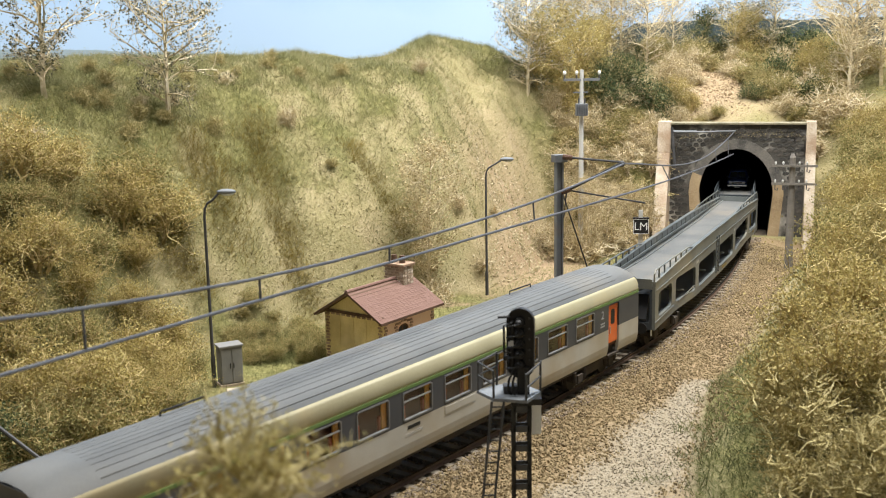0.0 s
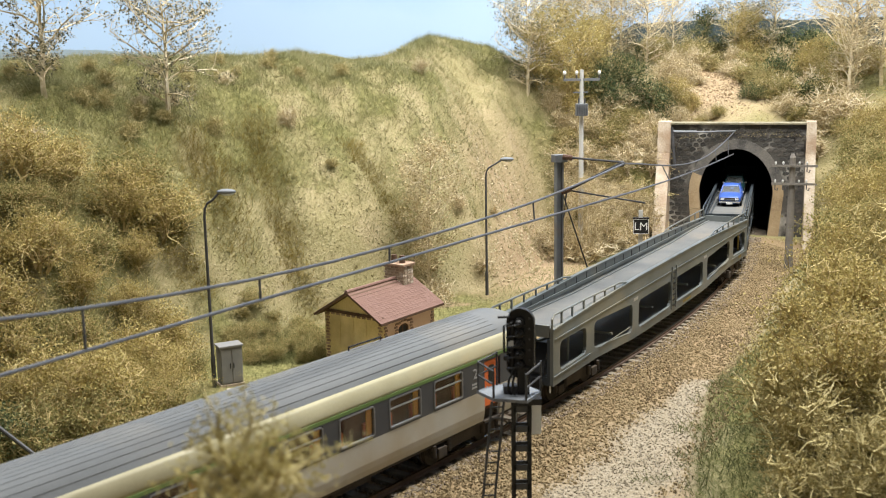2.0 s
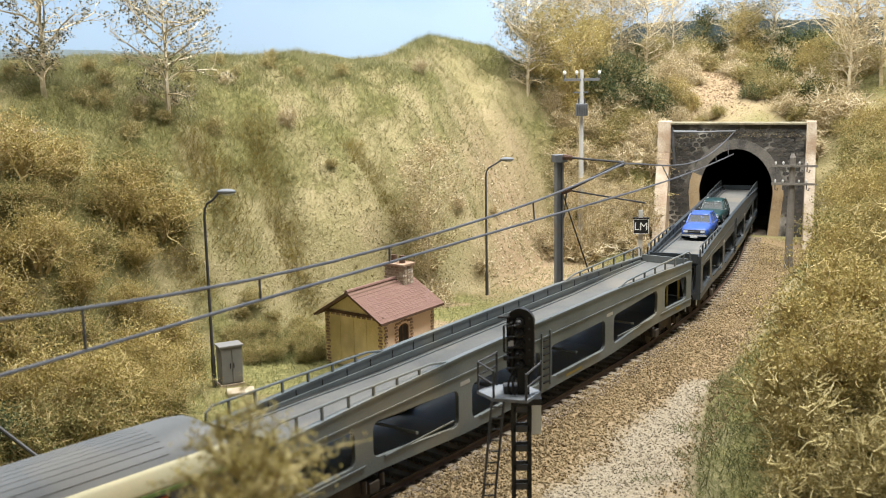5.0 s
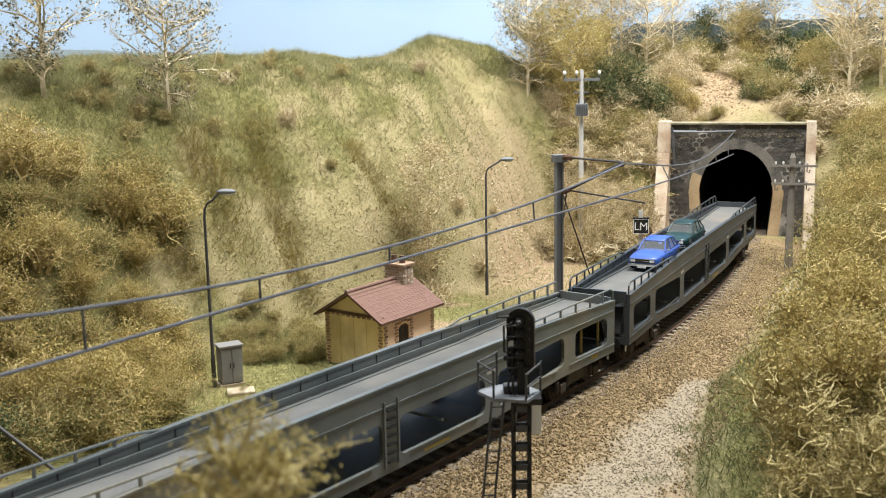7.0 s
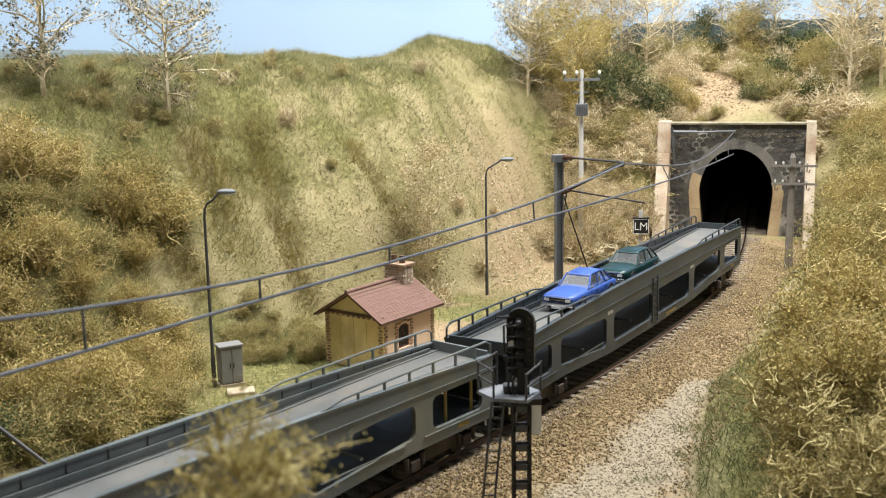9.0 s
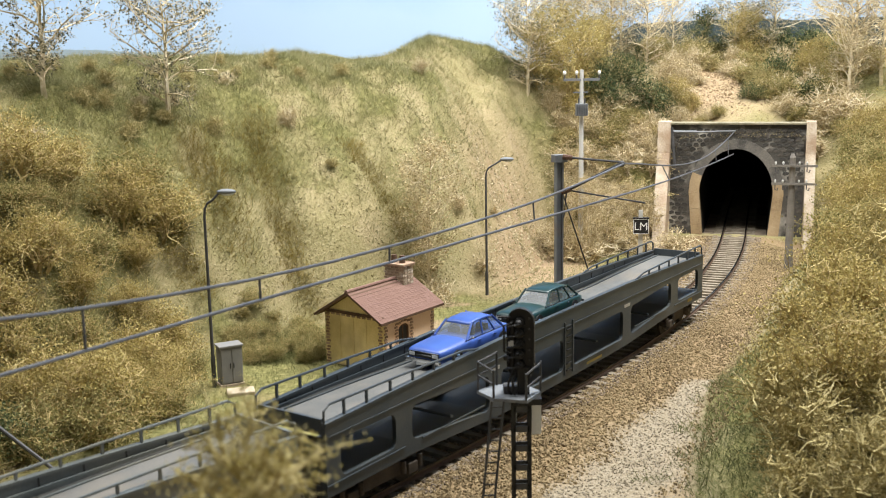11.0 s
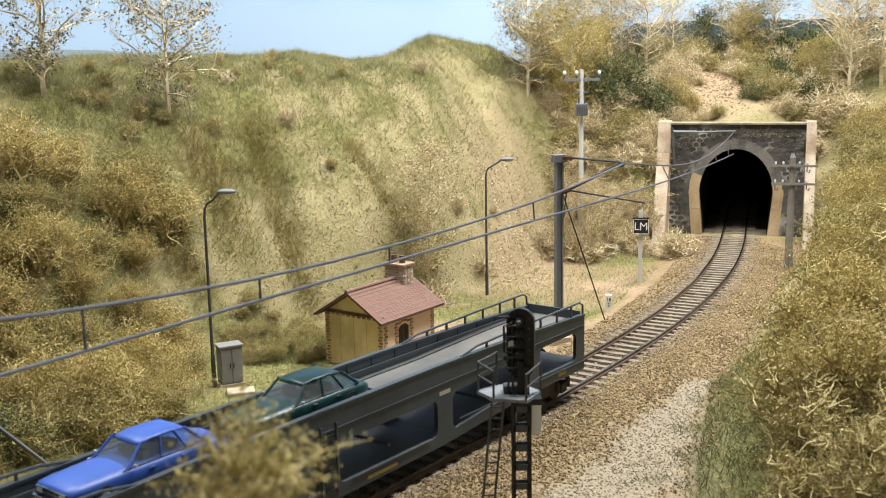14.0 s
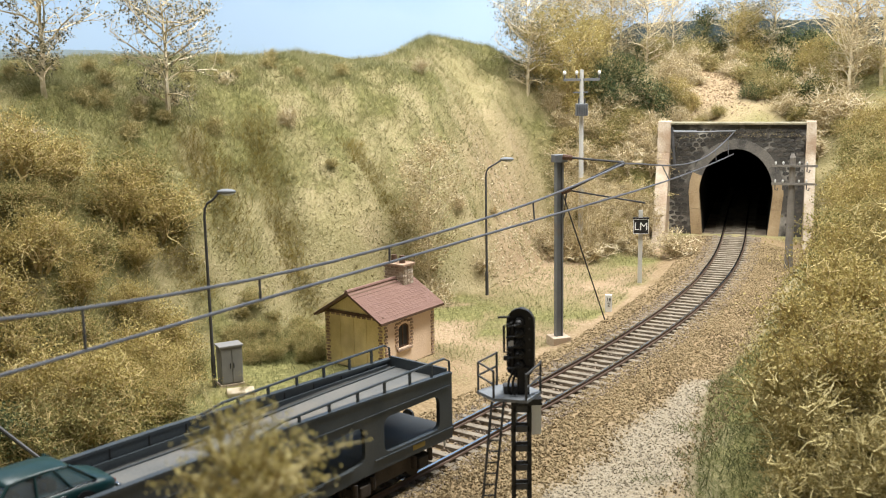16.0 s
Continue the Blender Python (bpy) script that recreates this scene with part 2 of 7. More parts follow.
# ---- the line of the track ----
S = np.linspace(-120, 80, 2001)
_n = np.clip(S, -12, 44) / 30
_k = (0.1069 + 0.2431 * _n + 0.6204 * _n ** 2 - 0.8437 * _n ** 3 + 0.1779 * _n ** 4) / 30
TH = np.concatenate([[0], np.cumsum((_k[1:] + _k[:-1]) / 2 * 0.1)])
TH += radians(53.5686) - TH[1200]
TX = np.concatenate([[0], np.cumsum((np.cos(TH[1:]) + np.cos(TH[:-1])) / 2 * 0.1)])
TY = np.concatenate([[0], np.cumsum((np.sin(TH[1:]) + np.sin(TH[:-1])) / 2 * 0.1)])
TX += 0.5585 - TX[1200]
TY += 30.7319 - TY[1200]


def on_track(s, side=0.0):
    """Plan position at s along the track, side units to the left of the way to the tunnel, and the heading."""
    x, y, a = np.interp(s, S, TX), np.interp(s, S, TY), np.interp(s, S, TH)
    return x - np.sin(a) * side, y + np.cos(a) * side, a


def track_distance(x, y):
    """Signed distance to the track's centre line, and s."""
    shape = np.shape(x)
    x, y = np.ravel(x), np.ravel(y)
    sx, sy, ss = TX[::5], TY[::5], S[::5]
    best, at = np.full(len(x), 1e9), np.zeros(len(x), int)
    for i in range(len(sx)):
        d = (x - sx[i]) ** 2 + (y - sy[i]) ** 2
        m = d < best
        best[m], at[m] = d[m], i
    a = TH[::5][at]
    side = -(x - sx[at]) * np.sin(a) + (y - sy[at]) * np.cos(a)
    return side.reshape(shape), ss[at].reshape(shape)


# ---- terrain ----
FOOT_L = [(-95, -60), (-60, 5), (-34, 22), (-20, 31), (-13.5, 36.5), (-9.5, 41.5), (-5.5, 46.5), (-1, 50), (2.5, 53.2), (5.2, 57), (6.4, 62), (8.0, 66), (10.5, 66.5), (13, 65.0), (14.9, 67.2)]
FOOT_P = [(14.9, 67.2), (23.3, 64.6)]
FOOT_R = [(23.3, 64.6), (21.6, 60.5), (19.3, 56), (14.6, 46.5), (9.3, 35), (7.0, 27.5), (5.2, 20), (4.5, 10), (4.5, -70)]


def seg_dist(x, y, line):
    best = np.full(np.shape(x), 1e9)
    for (ax, ay), (bx, by) in zip(line[:-1], line[1:]):
        dx, dy = bx - ax, by - ay
        t = np.clip(((x - ax) * dx + (y - ay) * dy) / (dx * dx + dy * dy), 0, 1)
        best = np.minimum(best, np.hypot(x - ax - t * dx, y - ay - t * dy))
    return best


def in_valley(x, y):
    poly = FOOT_L + FOOT_R
    inside = np.zeros(np.shape(x), bool)
    for (ax, ay), (bx, by) in zip(poly, poly[1:] + poly[:1]):
        c = (ay > y) != (by > y)
        inside ^= c & (x < (bx - ax) * (y - ay) / ((by - ay) or 1e-9) + ax)
    return inside


GROUND = -0.36
LAWN_LINE = [(0.6, 49.5), (5.2, 54.8), (8.4, 58.0), (11.0, 61.5)]


def fall_streaks(x, y, seed, across=2.2, along=8.0):
    """Noise drawn out along the fall line of the cutting."""
    return cloud((x * 0.83 + y * 0.55) / across, (-x * 0.55 + y * 0.83) / along, seed, 1.0, 4)


def greenness(x, y):
    """Where the slope is grassy: drawn-out bands, broken by clumps; more towards the crest and to the west."""
    return 0.55 * fall_streaks(x, y, 12, 2.6, 7.0) + 0.45 * cloud(x, y, 14, 1.3, 3) + np.clip((-4 - np.asarray(x)) / 120, -0.05, 0.09)


def path_mask(x, y):
    along = np.interp(y, [10, 22, 26.5, 31, 35, 38], [1.5, 3.0, 4.6, 6.4, 8.4, 10])
    wide = np.interp(y, [22, 27, 32, 36], [2.2, 2.0, 1.5, 0.6])
    return np.clip(1.5 - np.abs(x - along) / wide + (cloud(x, y, 31, 1.5) - 0.5) * 1.2, 0, 1) * (y < 37.5) * (x < 12)


def height(x, y):
    x, y = np.asarray(x, float), np.asarray(y, float)
    inside = in_valley(x, y)
    dl, dp, dr = seg_dist(x, y, FOOT_L), seg_dist(x, y, FOOT_P), seg_dist(x, y, FOOT_R)
    rough = (cloud(x, y, 3, 7.0) - 0.5) * 2
    # left hill: a steep cutting side, its crest uneven
    crest = np.interp(x, [-60, -24, -12.7, -9.6, -5.9, -3.2, -0.6, 2.2, 4.6, 7, 10, 16], [11.6, 11.7, 11.6, 12.0, 11.1, 12.2, 14.0, 13.2, 11.9, 10.0, 9.6, 10.4])
    wide = np.interp(x, [-30, -10, 0, 6, 12], [15, 13.5, 11.5, 9, 10])
    gully = (fall_streaks(x, y, 8) - 0.5)
    t = np.clip((dl + rough * 0.9 + gully * 3.0 * np.clip(dl / 3, 0, 1)) / wide, 0, 1.6)
    left = crest * (1 - (1 - np.clip(t, 0, 1)) ** 1.75) + np.clip(t - 1, 0, 1) * rough * 1.2 + (cloud(x, y, 61, 1.7, 3) - 0.5) * 1.1 * np.clip(dl / 2, 0, 1)
    # the slope behind and above the portal
    above = 6.4 + 5.6 * np.clip(dp / 12, 0, 1) ** 0.8 + rough * 0.5
    # the front bank
    tall = np.interp(y, [8, 24, 36, 50, 66], [1.0, 2.4, 4.2, 6.5, 8.5])
    right = tall * (1 - (1 - np.clip((dr + rough * 0.6) / 9, 0, 1)) ** 1.6) + np.clip((dr - 9) / 12, 0, 1) * np.interp(y, [30, 60], [0.0, 4])
    wl, wp, wr = 1 / (dl + 0.05) ** 3, 1 / (dp + 0.05) ** 3, 1 / (dr + 0.05) ** 3
    h = (left * wl + above * wp + right * wr) / (wl + wp + wr)
    side, s = track_distance(x, y)
    flat = (cloud(x, y, 21, 1.2, 3) - 0.5) * 0.16
    shoulder = np.interp(np.abs(side), [0, 0.82, 1.02, 1.9, 3.4], [0, 0, 0.1, 0.08, -0.25])
    return np.where(inside, GROUND + 0.06 + shoulder + flat * np.clip((np.abs(side) - 2) / 2, 0, 1), GROUND - 0.05 + np.maximum(h, 0) + flat)


PORTAL_S = 40.3
PX, PY, PA = (float(v) for v in on_track(PORTAL_S))


def portal_local(x, y):
    """Depth behind the portal's face and offset to its right."""
    c, s = math.cos(PA), math.sin(PA)
    return (x - PX) * c + (y - PY) * s, (x - PX) * s - (y - PY) * c


def build_terrain():
    gx = np.concatenate([np.arange(-110, -34, 4.0), np.arange(-34, 36, 0.3), np.arange(36, 90, 4.0)])
    gy = np.concatenate([np.arange(-75, 12, 4.0), np.arange(12, 94, 0.3)])
    X, Y = np.meshgrid(gx, gy)
    Z = height(X, Y)
    d, o = portal_local(X, Y)
    inside_tunnel = (np.abs(o) < 3.9) & (d > 0.45)
    Z = np.where(inside_tunnel, np.maximum(Z, 6.5), Z)
    Z = np.where((np.abs(o) < 4.6) & (d <= 0.45) & (d > -12), np.minimum(Z, GROUND + 0.2), Z)
    nx, ny = len(gx), len(gy)
    idx = np.arange(nx * ny).reshape(ny, nx)
    q = np.stack([idx[:-1, :-1], idx[:-1, 1:], idx[1:, 1:], idx[1:, :-1]], -1).reshape(-1, 4)
    z = Z.ravel()
    steep = z[q].max(1) - z[q].min(1)
    mouth = (np.abs(o.ravel()[q]).min(1) < 4.2) & (d.ravel()[q].max(1) > 0.3) & (d.ravel()[q].min(1) < 0.9) & (steep > 3)
    q = q[~mouth]
    side, s = track_distance(X, Y)
    inside = in_valley(X, Y)
    # what lies on the ground: 0 grass and earth, 1 bare sandy path
    path = path_mask(X, Y)
    pale = np.clip((cloud(X, Y, 33, 3.0) - 0.3) * 4, 0, 1) * inside * np.clip((side - 2.2) / 1.2, 0, 1) * np.clip((Y - 36) / 6, 0, 1)
    green = np.where(inside, np.clip((cloud(X, Y, 35, 4.0) - 0.45) * 4, 0, 1) * (side > 3.4) * (Y < 56), np.clip((greenness(X, Y) - 0.42) * 6, 0, 1))
    lawn = np.clip(1.4 - np.hypot((X + 6.5) / 4.5, (Y - 42) / 5.5), 0, 1) * 2 + np.clip(1.3 - np.hypot((X - 1.5) / 3.5, (Y - 47.5) / 4), 0, 1) * (cloud(X, Y, 37, 2.0) > 0.48) * 2
    lawn = np.maximum(lawn, np.clip(1.5 - seg_dist(X, Y, LAWN_LINE) / 1.9, 0, 1) * np.clip((cloud(X, Y, 37, 2.0) - 0.3) * 4, 0, 1) * 2)
    verge = np.clip(1.6 - seg_dist(X, Y, FOOT_R) / 2.2, 0, 1) * (~inside) * np.clip((40 - Y) / 4, 0, 1)
    green = np.clip(np.maximum(green, np.maximum(lawn * (side > 3.8) * inside, verge)), 0, 1)
    pale = pale * (1 - green)
    bare = np.clip(1.5 - np.hypot((X - 19) / 3.6, (Y - 73) / 4.5), 0, 1) * (portal_local(X, Y)[0] > 0)
    cliff = np.clip(1.4 - np.hypot((X - 5.2) / 3.8, (Y - 58.5) / 8), 0, 1) * (cloud(X, Y, 38, 1.6) + 0.2)
    # shade in the gaps under the thickets, painted as dark brown ground
    thicket_shade = np.clip((seg_dist(X, Y, FOOT_R) - 1.6) / 1.2, 0, 1) * ~inside * (X > 4) * (Y < 63)
    thicket_shade = np.maximum(thicket_shade, np.clip((6.5 - seg_dist(X, Y, FOOT_L)) / 1.5, 0, 1) * ~inside * (X < -8) * np.clip((-9 - X) / 3, 0, 1) * (Y < 46) * 0.5)
    thicket_shade = thicket_shade * np.clip(0.35 + cloud(X, Y, 39, 1.5), 0, 1)
    strip = np.clip(1.5 - seg_dist(X, Y, FOOT_R) / 1.6, 0, 1) * (X > 8) * np.clip((Y - 36) / 4, 0, 1) * np.clip((58 - Y) / 4, 0, 1) * np.clip(cloud(X, Y, 57, 1.6, 3) * 2.4 - 0.7, 0, 1)
    green = np.clip(green - bare * 1.5 - cliff - strip, 0, 1)
    pale = np.maximum(pale, np.maximum(strip * 0.7, bare * 0.8))
    pale = np.maximum(pale, np.clip(cliff * 1.3, 0, 0.9))
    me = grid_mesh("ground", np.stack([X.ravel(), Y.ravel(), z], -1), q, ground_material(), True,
                   {"path": path.ravel(), "pale": np.clip(pale, 0, 1).ravel(), "thicket_shade": thicket_shade.ravel(), "green": green.ravel(), "valley": inside.ravel().astype(float)})
    ob = new("ground", me)
    tagged(ob, "sandy model landscape with olive grass and bare earth", "ground", "", "structure")


def ground_material():
    m = bpy.data.materials.new("scenic_ground")
    m.use_nodes = True
    n, l = m.node_tree.nodes, m.node_tree.links
    b = n["Principled BSDF"]
    b.inputs["Roughness"].default_value = 0.95
    b.inputs["Specular IOR Level"].default_value = 0.1
    tc = n.new("ShaderNodeTexCoord")

    def noise_of(size, detail=6):
        t = n.new("ShaderNodeTexNoise")
        t.inputs["Scale"].default_value, t.inputs["Detail"].default_value = 1 / (size * K), detail
        t.inputs["Roughness"].default_value = 0.65
        l.new(tc.outputs["Object"], t.inputs["Vector"])
        return t.outputs["Fac"]

    def ramp_of(fac, colours, lo=0.3, hi=0.7):
        r = n.new("ShaderNodeValToRGB")
        e = r.color_ramp.elements
        e[0].position, e[1].position = lo, hi
        for i in range(1, len(colours) - 1):
            e.new(lo + (hi - lo) * i / (len(colours) - 1))
        for el, c in zip(e, colours):
            el.color = (*c, 1)
        l.new(fac, r.inputs[0])
        return r.outputs[0]

    def blend(f, a, c):
        x = n.new("ShaderNodeMix")
        x.data_type = "RGBA"
        l.new(f, x.inputs[0])
        l.new(a, x.inputs[6])
        l.new(c, x.inputs[7])
        return x.outputs[2]

    def attr(name):
        a = n.new("ShaderNodeAttribute")
        a.attribute_name = name
        return a.outputs["Fac"]
    fine = noise_of(0.12, 3)
    earth = ramp_of(noise_of(2.4), [(0.2, 0.175, 0.075), (0.27, 0.24, 0.115), (0.34, 0.285, 0.155), (0.42, 0.34, 0.21)])
    grit = ramp_of(fine, [(0.17, 0.145, 0.065), (0.28, 0.245, 0.125), (0.42, 0.365, 0.22)])
    half = n.new("ShaderNodeValue")
    half.outputs[0].default_value = 0.5
    base = blend(half.outputs[0], earth, grit)
    grass = ramp_of(noise_of(0.25, 5), [(0.09, 0.092, 0.032), (0.19, 0.18, 0.068), (0.3, 0.27, 0.12)])
    floor = ramp_of(fine, [(0.16, 0.11, 0.058), (0.25, 0.182, 0.1), (0.34, 0.258, 0.155)])
    base = blend(attr("valley"), base, floor)
    base = blend(attr("green"), base, grass)
    # dark brown that paints the shade under the thickets
    base = blend(attr("thicket_shade"), base, ramp_of(noise_of(0.3, 5), [(0.06, 0.052, 0.022), (0.13, 0.108, 0.045), (0.22, 0.178, 0.075)]))
    base = blend(attr("pale"), base, ramp_of(noise_of(0.15, 4), [(0.24, 0.17, 0.1), (0.34, 0.25, 0.155), (0.42, 0.325, 0.22)]))
    sand = ramp_of(noise_of(0.09, 3), [(0.18, 0.148, 0.098), (0.27, 0.228, 0.16), (0.35, 0.305, 0.23)])
    l.new(blend(attr("path"), base, sand), b.inputs["Base Color"])
    bp = n.new("ShaderNodeBump")
    bp.inputs["Strength"].default_value, bp.inputs["Distance"].default_value = 0.8, 0.08 * K
    l.new(fine, bp.inputs["Height"])
    l.new(bp.outputs[0], b.inputs["Normal"])
    return m


build_terrain()


def build_backdrop():
    """A board with a painted summer sky, bent round the back of the layout."""
    m = bpy.data.materials.new("painted_sky")
    m.use_nodes = True
    n, l = m.node_tree.nodes, m.node_tree.links
    b = n["Principled BSDF"]
    b.inputs["Roughness"].default_value = 0.9
    tc, sep, noi = n.new("ShaderNodeTexCoord"), n.new("ShaderNodeSeparateXYZ"), n.new("ShaderNodeTexNoise")
    l.new(tc.outputs["Object"], sep.inputs[0])
    l.new(tc.outputs["Object"], noi.inputs["Vector"])
    noi.inputs["Scale"].default_value, noi.inputs["Detail"].default_value = 1 / (9 * K), 5
    mr = n.new("ShaderNodeMapRange")
    mr.inputs["From Min"].default_value, mr.inputs["From Max"].default_value = 10 * K, 30 * K
    l.new(sep.outputs["Z"], mr.inputs[0])
    add = n.new("ShaderNodeMath")
    add.operation = "MULTIPLY_ADD"
    l.new(noi.outputs[0], add.inputs[0])
    add.inputs[1].default_value = -0.5
    l.new(mr.outputs[0], add.inputs[2])
    r = n.new("ShaderNodeValToRGB")
    e = r.color_ramp.elements
    e[0].position, e[0].color = -0.0, (0.36, 0.48, 0.65, 1)
    e[1].position, e[1].color = 0.6, (0.18, 0.33, 0.59, 1)
    l.new(add.outputs[0], r.inputs[0])
    l.new(r.outputs[0], b.inputs["Base Color"])
    # slight glow added to the board to lift its brightness; it is no lamp
    l.new(r.outputs[0], b.inputs["Emission Color"])
    b.inputs["Emission Strength"].default_value = 0.04
    # far hills painted along the foot of the sky
    thr, cmp_, hill, tone, high = n.new("ShaderNodeMath"), n.new("ShaderNodeMath"), n.new("ShaderNodeMix"), n.new("ShaderNodeMix"), n.new("ShaderNodeMath")
    high.operation = "MAXIMUM"
    for i, (x0, x1, top) in enumerate(((-13, -22, 11.9), (9, 17, 13.6))):
        edge = n.new("ShaderNodeMapRange")
        edge.inputs["From Min"].default_value, edge.inputs["From Max"].default_value = x0 * K, x1 * K
        edge.inputs["To Min"].default_value, edge.inputs["To Max"].default_value = 8 * K, top * K
        l.new(sep.outputs["X"], edge.inputs[0])
        l.new(edge.outputs[0], high.inputs[i])
    thr.operation, thr.inputs[1].default_value = "MULTIPLY_ADD", 1.4 * K
    l.new(noi.outputs[0], thr.inputs[0])
    l.new(high.outputs[0], thr.inputs[2])
    cmp_.operation = "LESS_THAN"
    l.new(sep.outputs["Z"], cmp_.inputs[0])
    l.new(thr.outputs[0], cmp_.inputs[1])
    east = n.new("ShaderNodeMapRange")
    east.inputs["From Min"].default_value, east.inputs["From Max"].default_value = -5 * K, 8 * K
    l.new(sep.outputs["X"], east.inputs[0])
    tone.data_type = hill.data_type = "RGBA"
    l.new(east.outputs[0], tone.inputs[0])
    tone.inputs[6].default_value, tone.inputs[7].default_value = (0.26, 0.32, 0.36, 1), (0.04, 0.058, 0.062, 1)
    l.new(cmp_.outputs[0], hill.inputs[0])
    l.new(r.outputs[0], hill.inputs[6])
    l.new(tone.outputs[2], hill.inputs[7])
    l.new(hill.outputs[2], b.inputs["Base Color"])
    l.new(hill.outputs[2], b.inputs["Emission Color"])
    pts = [(-75, 20), (-68, 60), (-50, 84), (-25, 92), (30, 92), (55, 84), (70, 60), (76, 20)]
    bm = bmesh.new()
    lo = [bm.verts.new((x, y, 0)) for x, y in pts] + [bm.verts.new((x * 1.02, y * 1.02, 0)) for x, y in pts[::-1]]
    hi = [bm.verts.new((v.co.x, v.co.y, 45)) for v in lo]
    for i in range(len(lo)):
        j = (i + 1) % len(lo)
        bm.faces.new((lo[i], lo[j], hi[j], hi[i]))
    ob = part("backdrop", bm, m)
    tagged(ob, "curved backdrop board painted as pale blue sky", "backdrop", "", "structure")


build_backdrop()


# ---- tunnel portal ----
def arch(half, spring, rise, n=14, foot=-0.6, taper=0.0):
    """Half-width at the springing, its height and the crown's height: the outline from the left foot to the right."""
    pts = [(-half + taper, foot), (-half, spring)]
    for i in range(1, n):
        a = math.pi - math.pi * i / n
        pts.append((half * math.cos(a), spring + (rise - spring) * math.sin(a)))
    return pts + [(half, spring), (half - taper, foot)]


def build_portal():
    rz = math.degrees(PA) - 90
    wall = holder("tunnel_portal", PX, PY, 0, rz, "sooty rubble stone tunnel portal with pale arch ring", "tunnel portal")
    inner, outer = arch(2.3, 2.6, 5.45, 16, taper=0.3), arch(2.95, 2.6, 6.05, 16, taper=0.26)
    # rubble face round the arch
    bm = bmesh.new()
    n = len(outer)
    border = []
    for i, (x, z) in enumerate(outer):
        if i < 2:
            border.append((-4.15, (-0.6, 2.6)[i]))
        elif i >= n - 2:
            border.append((4.15, (2.6, -0.6)[i - n + 2]))
        else:
            t = math.atan2(z - 2.6, x)
            k = min(4.15 / max(abs(math.cos(t)), 1e-6), 4.3 / max(abs(math.sin(t)), 1e-6))
            border.append((k * math.cos(t), 2.6 + k * math.sin(t)))
    fr = [[bm.verts.new((p[0], y, p[1])) for p in o] for y in (0.0, 0.8) for o in (border, outer)]
    for i in range(n - 1):
        bm.faces.new((fr[0][i], fr[0][i + 1], fr[1][i + 1], fr[1][i]))
        bm.faces.new((fr[2][i], fr[3][i], fr[3][i + 1], fr[2][i + 1]))
        bm.faces.new((fr[0][i + 1], fr[0][i], fr[2][i], fr[2][i + 1]))
    # the corners of the wall above
    box(bm, -4.15, 4.15, 0.01, 0.79, 6.55, 6.98)
    for sx in (-1, 1):
        plate(bm, [(sx * 4.15, 5.2), (sx * 4.15, 6.6), (sx * 2.3, 6.6)], "y", 0.0, 0.8)
    part("rubble_face", bm, M_MORTAR, wall, "pale mortar between the stones")
    # ring stones
    for i in range(n - 1):
        steps = 3 if i in (0, n - 2) else 1
        for k in range(steps):
            def mix(p, q, t):
                return (p[0] + (q[0] - p[0]) * t, p[1] + (q[1] - p[1]) * t)
            a, b2 = k / steps + 0.003, (k + 1) / steps - 0.003
            pts = [mix(inner[i], inner[i + 1], a), mix(outer[i], outer[i + 1], a), mix(outer[i], outer[i + 1], b2), mix(inner[i], inner[i + 1], b2)]
            low = i in (0, 1, 2, n - 2, n - 3)
            part("arch_stone", plate(bmesh.new(), pts, "y", -0.12, 0.8), M_RING if low else M_RINGDARK, wall)
    # coping
    bm = bmesh.new()
    for i in range(8):
        box(bm, -4.3 + i * 1.075 + 0.01, -4.3 + (i + 1) * 1.075 - 0.01, -0.2, 0.95, 6.99, 7.12, 0.03)
    part("coping", bm, M_MOSSY, wall, "mossy stained coping")
    # wing buttresses, which lean forward towards the foot
    for sx in (-1, 1):
        prof = [(-3.6 if sx < 0 else -2.4, -0.6), (0.8, -0.6), (0.8, 7.2), (-0.5, 7.2), (-0.75, 5.2)]
        x0, x1 = (-4.95, -4.16) if sx < 0 else (4.16, 4.75)
        part("buttress", plate(bmesh.new(), prof, "x", x0, x1), M_CONCRETE, wall, "pale stained concrete buttress")
    # rubble stones
    rng = random.Random(5)
    shapes = []
    for k in range(5):
        bm = bmesh.new()
        pts = [(0.5 * math.cos(a + rng.uniform(-0.25, 0.25)) * rng.uniform(0.85, 1.1), 0.36 * math.sin(a) * rng.uniform(0.8, 1.1)) for a in [i * math.pi / 3 + 0.4 for i in range(6)]]
        front = [(x * 0.85, z * 0.85) for x, z in pts]
        v0 = [bm.verts.new((x * 0.46, 0.02, z * 0.46)) for x, z in pts]
        v1 = [bm.verts.new((x * 0.46, -0.022, z * 0.46)) for x, z in front]
        bm.faces.new(v1)
        for i in range(6):
            bm.faces.new((v0[i], v0[(i + 1) % 6], v1[(i + 1) % 6], v1[i]))
        me = mesh_of("rubble_stone", bm)
        me.materials.append(M_PORTAL)
        shapes.append(me)
    count, z, row = 0, 0.0, 0
    while z < 6.85:
        x = -4.05 + (row % 2) * 0.2
        while x < 4.1:
            hx, hz = abs(x), z
            r_in = math.hypot(hx / 3.12, max(0, (hz - 2.6)) / 3.55 * 1.0) if hz > 2.6 else hx / 3.12
            if r_in > 1.0 and count < 300:
                part("rubble_stone", shapes[rng.randrange(5)], None, wall, m=pose(x * K, 0, (z + rng.uniform(-0.04, 0.04)) * K, 0, rng.uniform(-14, 14), 0))
                count += 1
            x += 0.43
        z += 0.3
        row += 1
    # lining, which follows the curve of the track; its near-black colour paints the tunnel's dark
    m = len(inner)
    verts, faces = [], []
    steps = 23
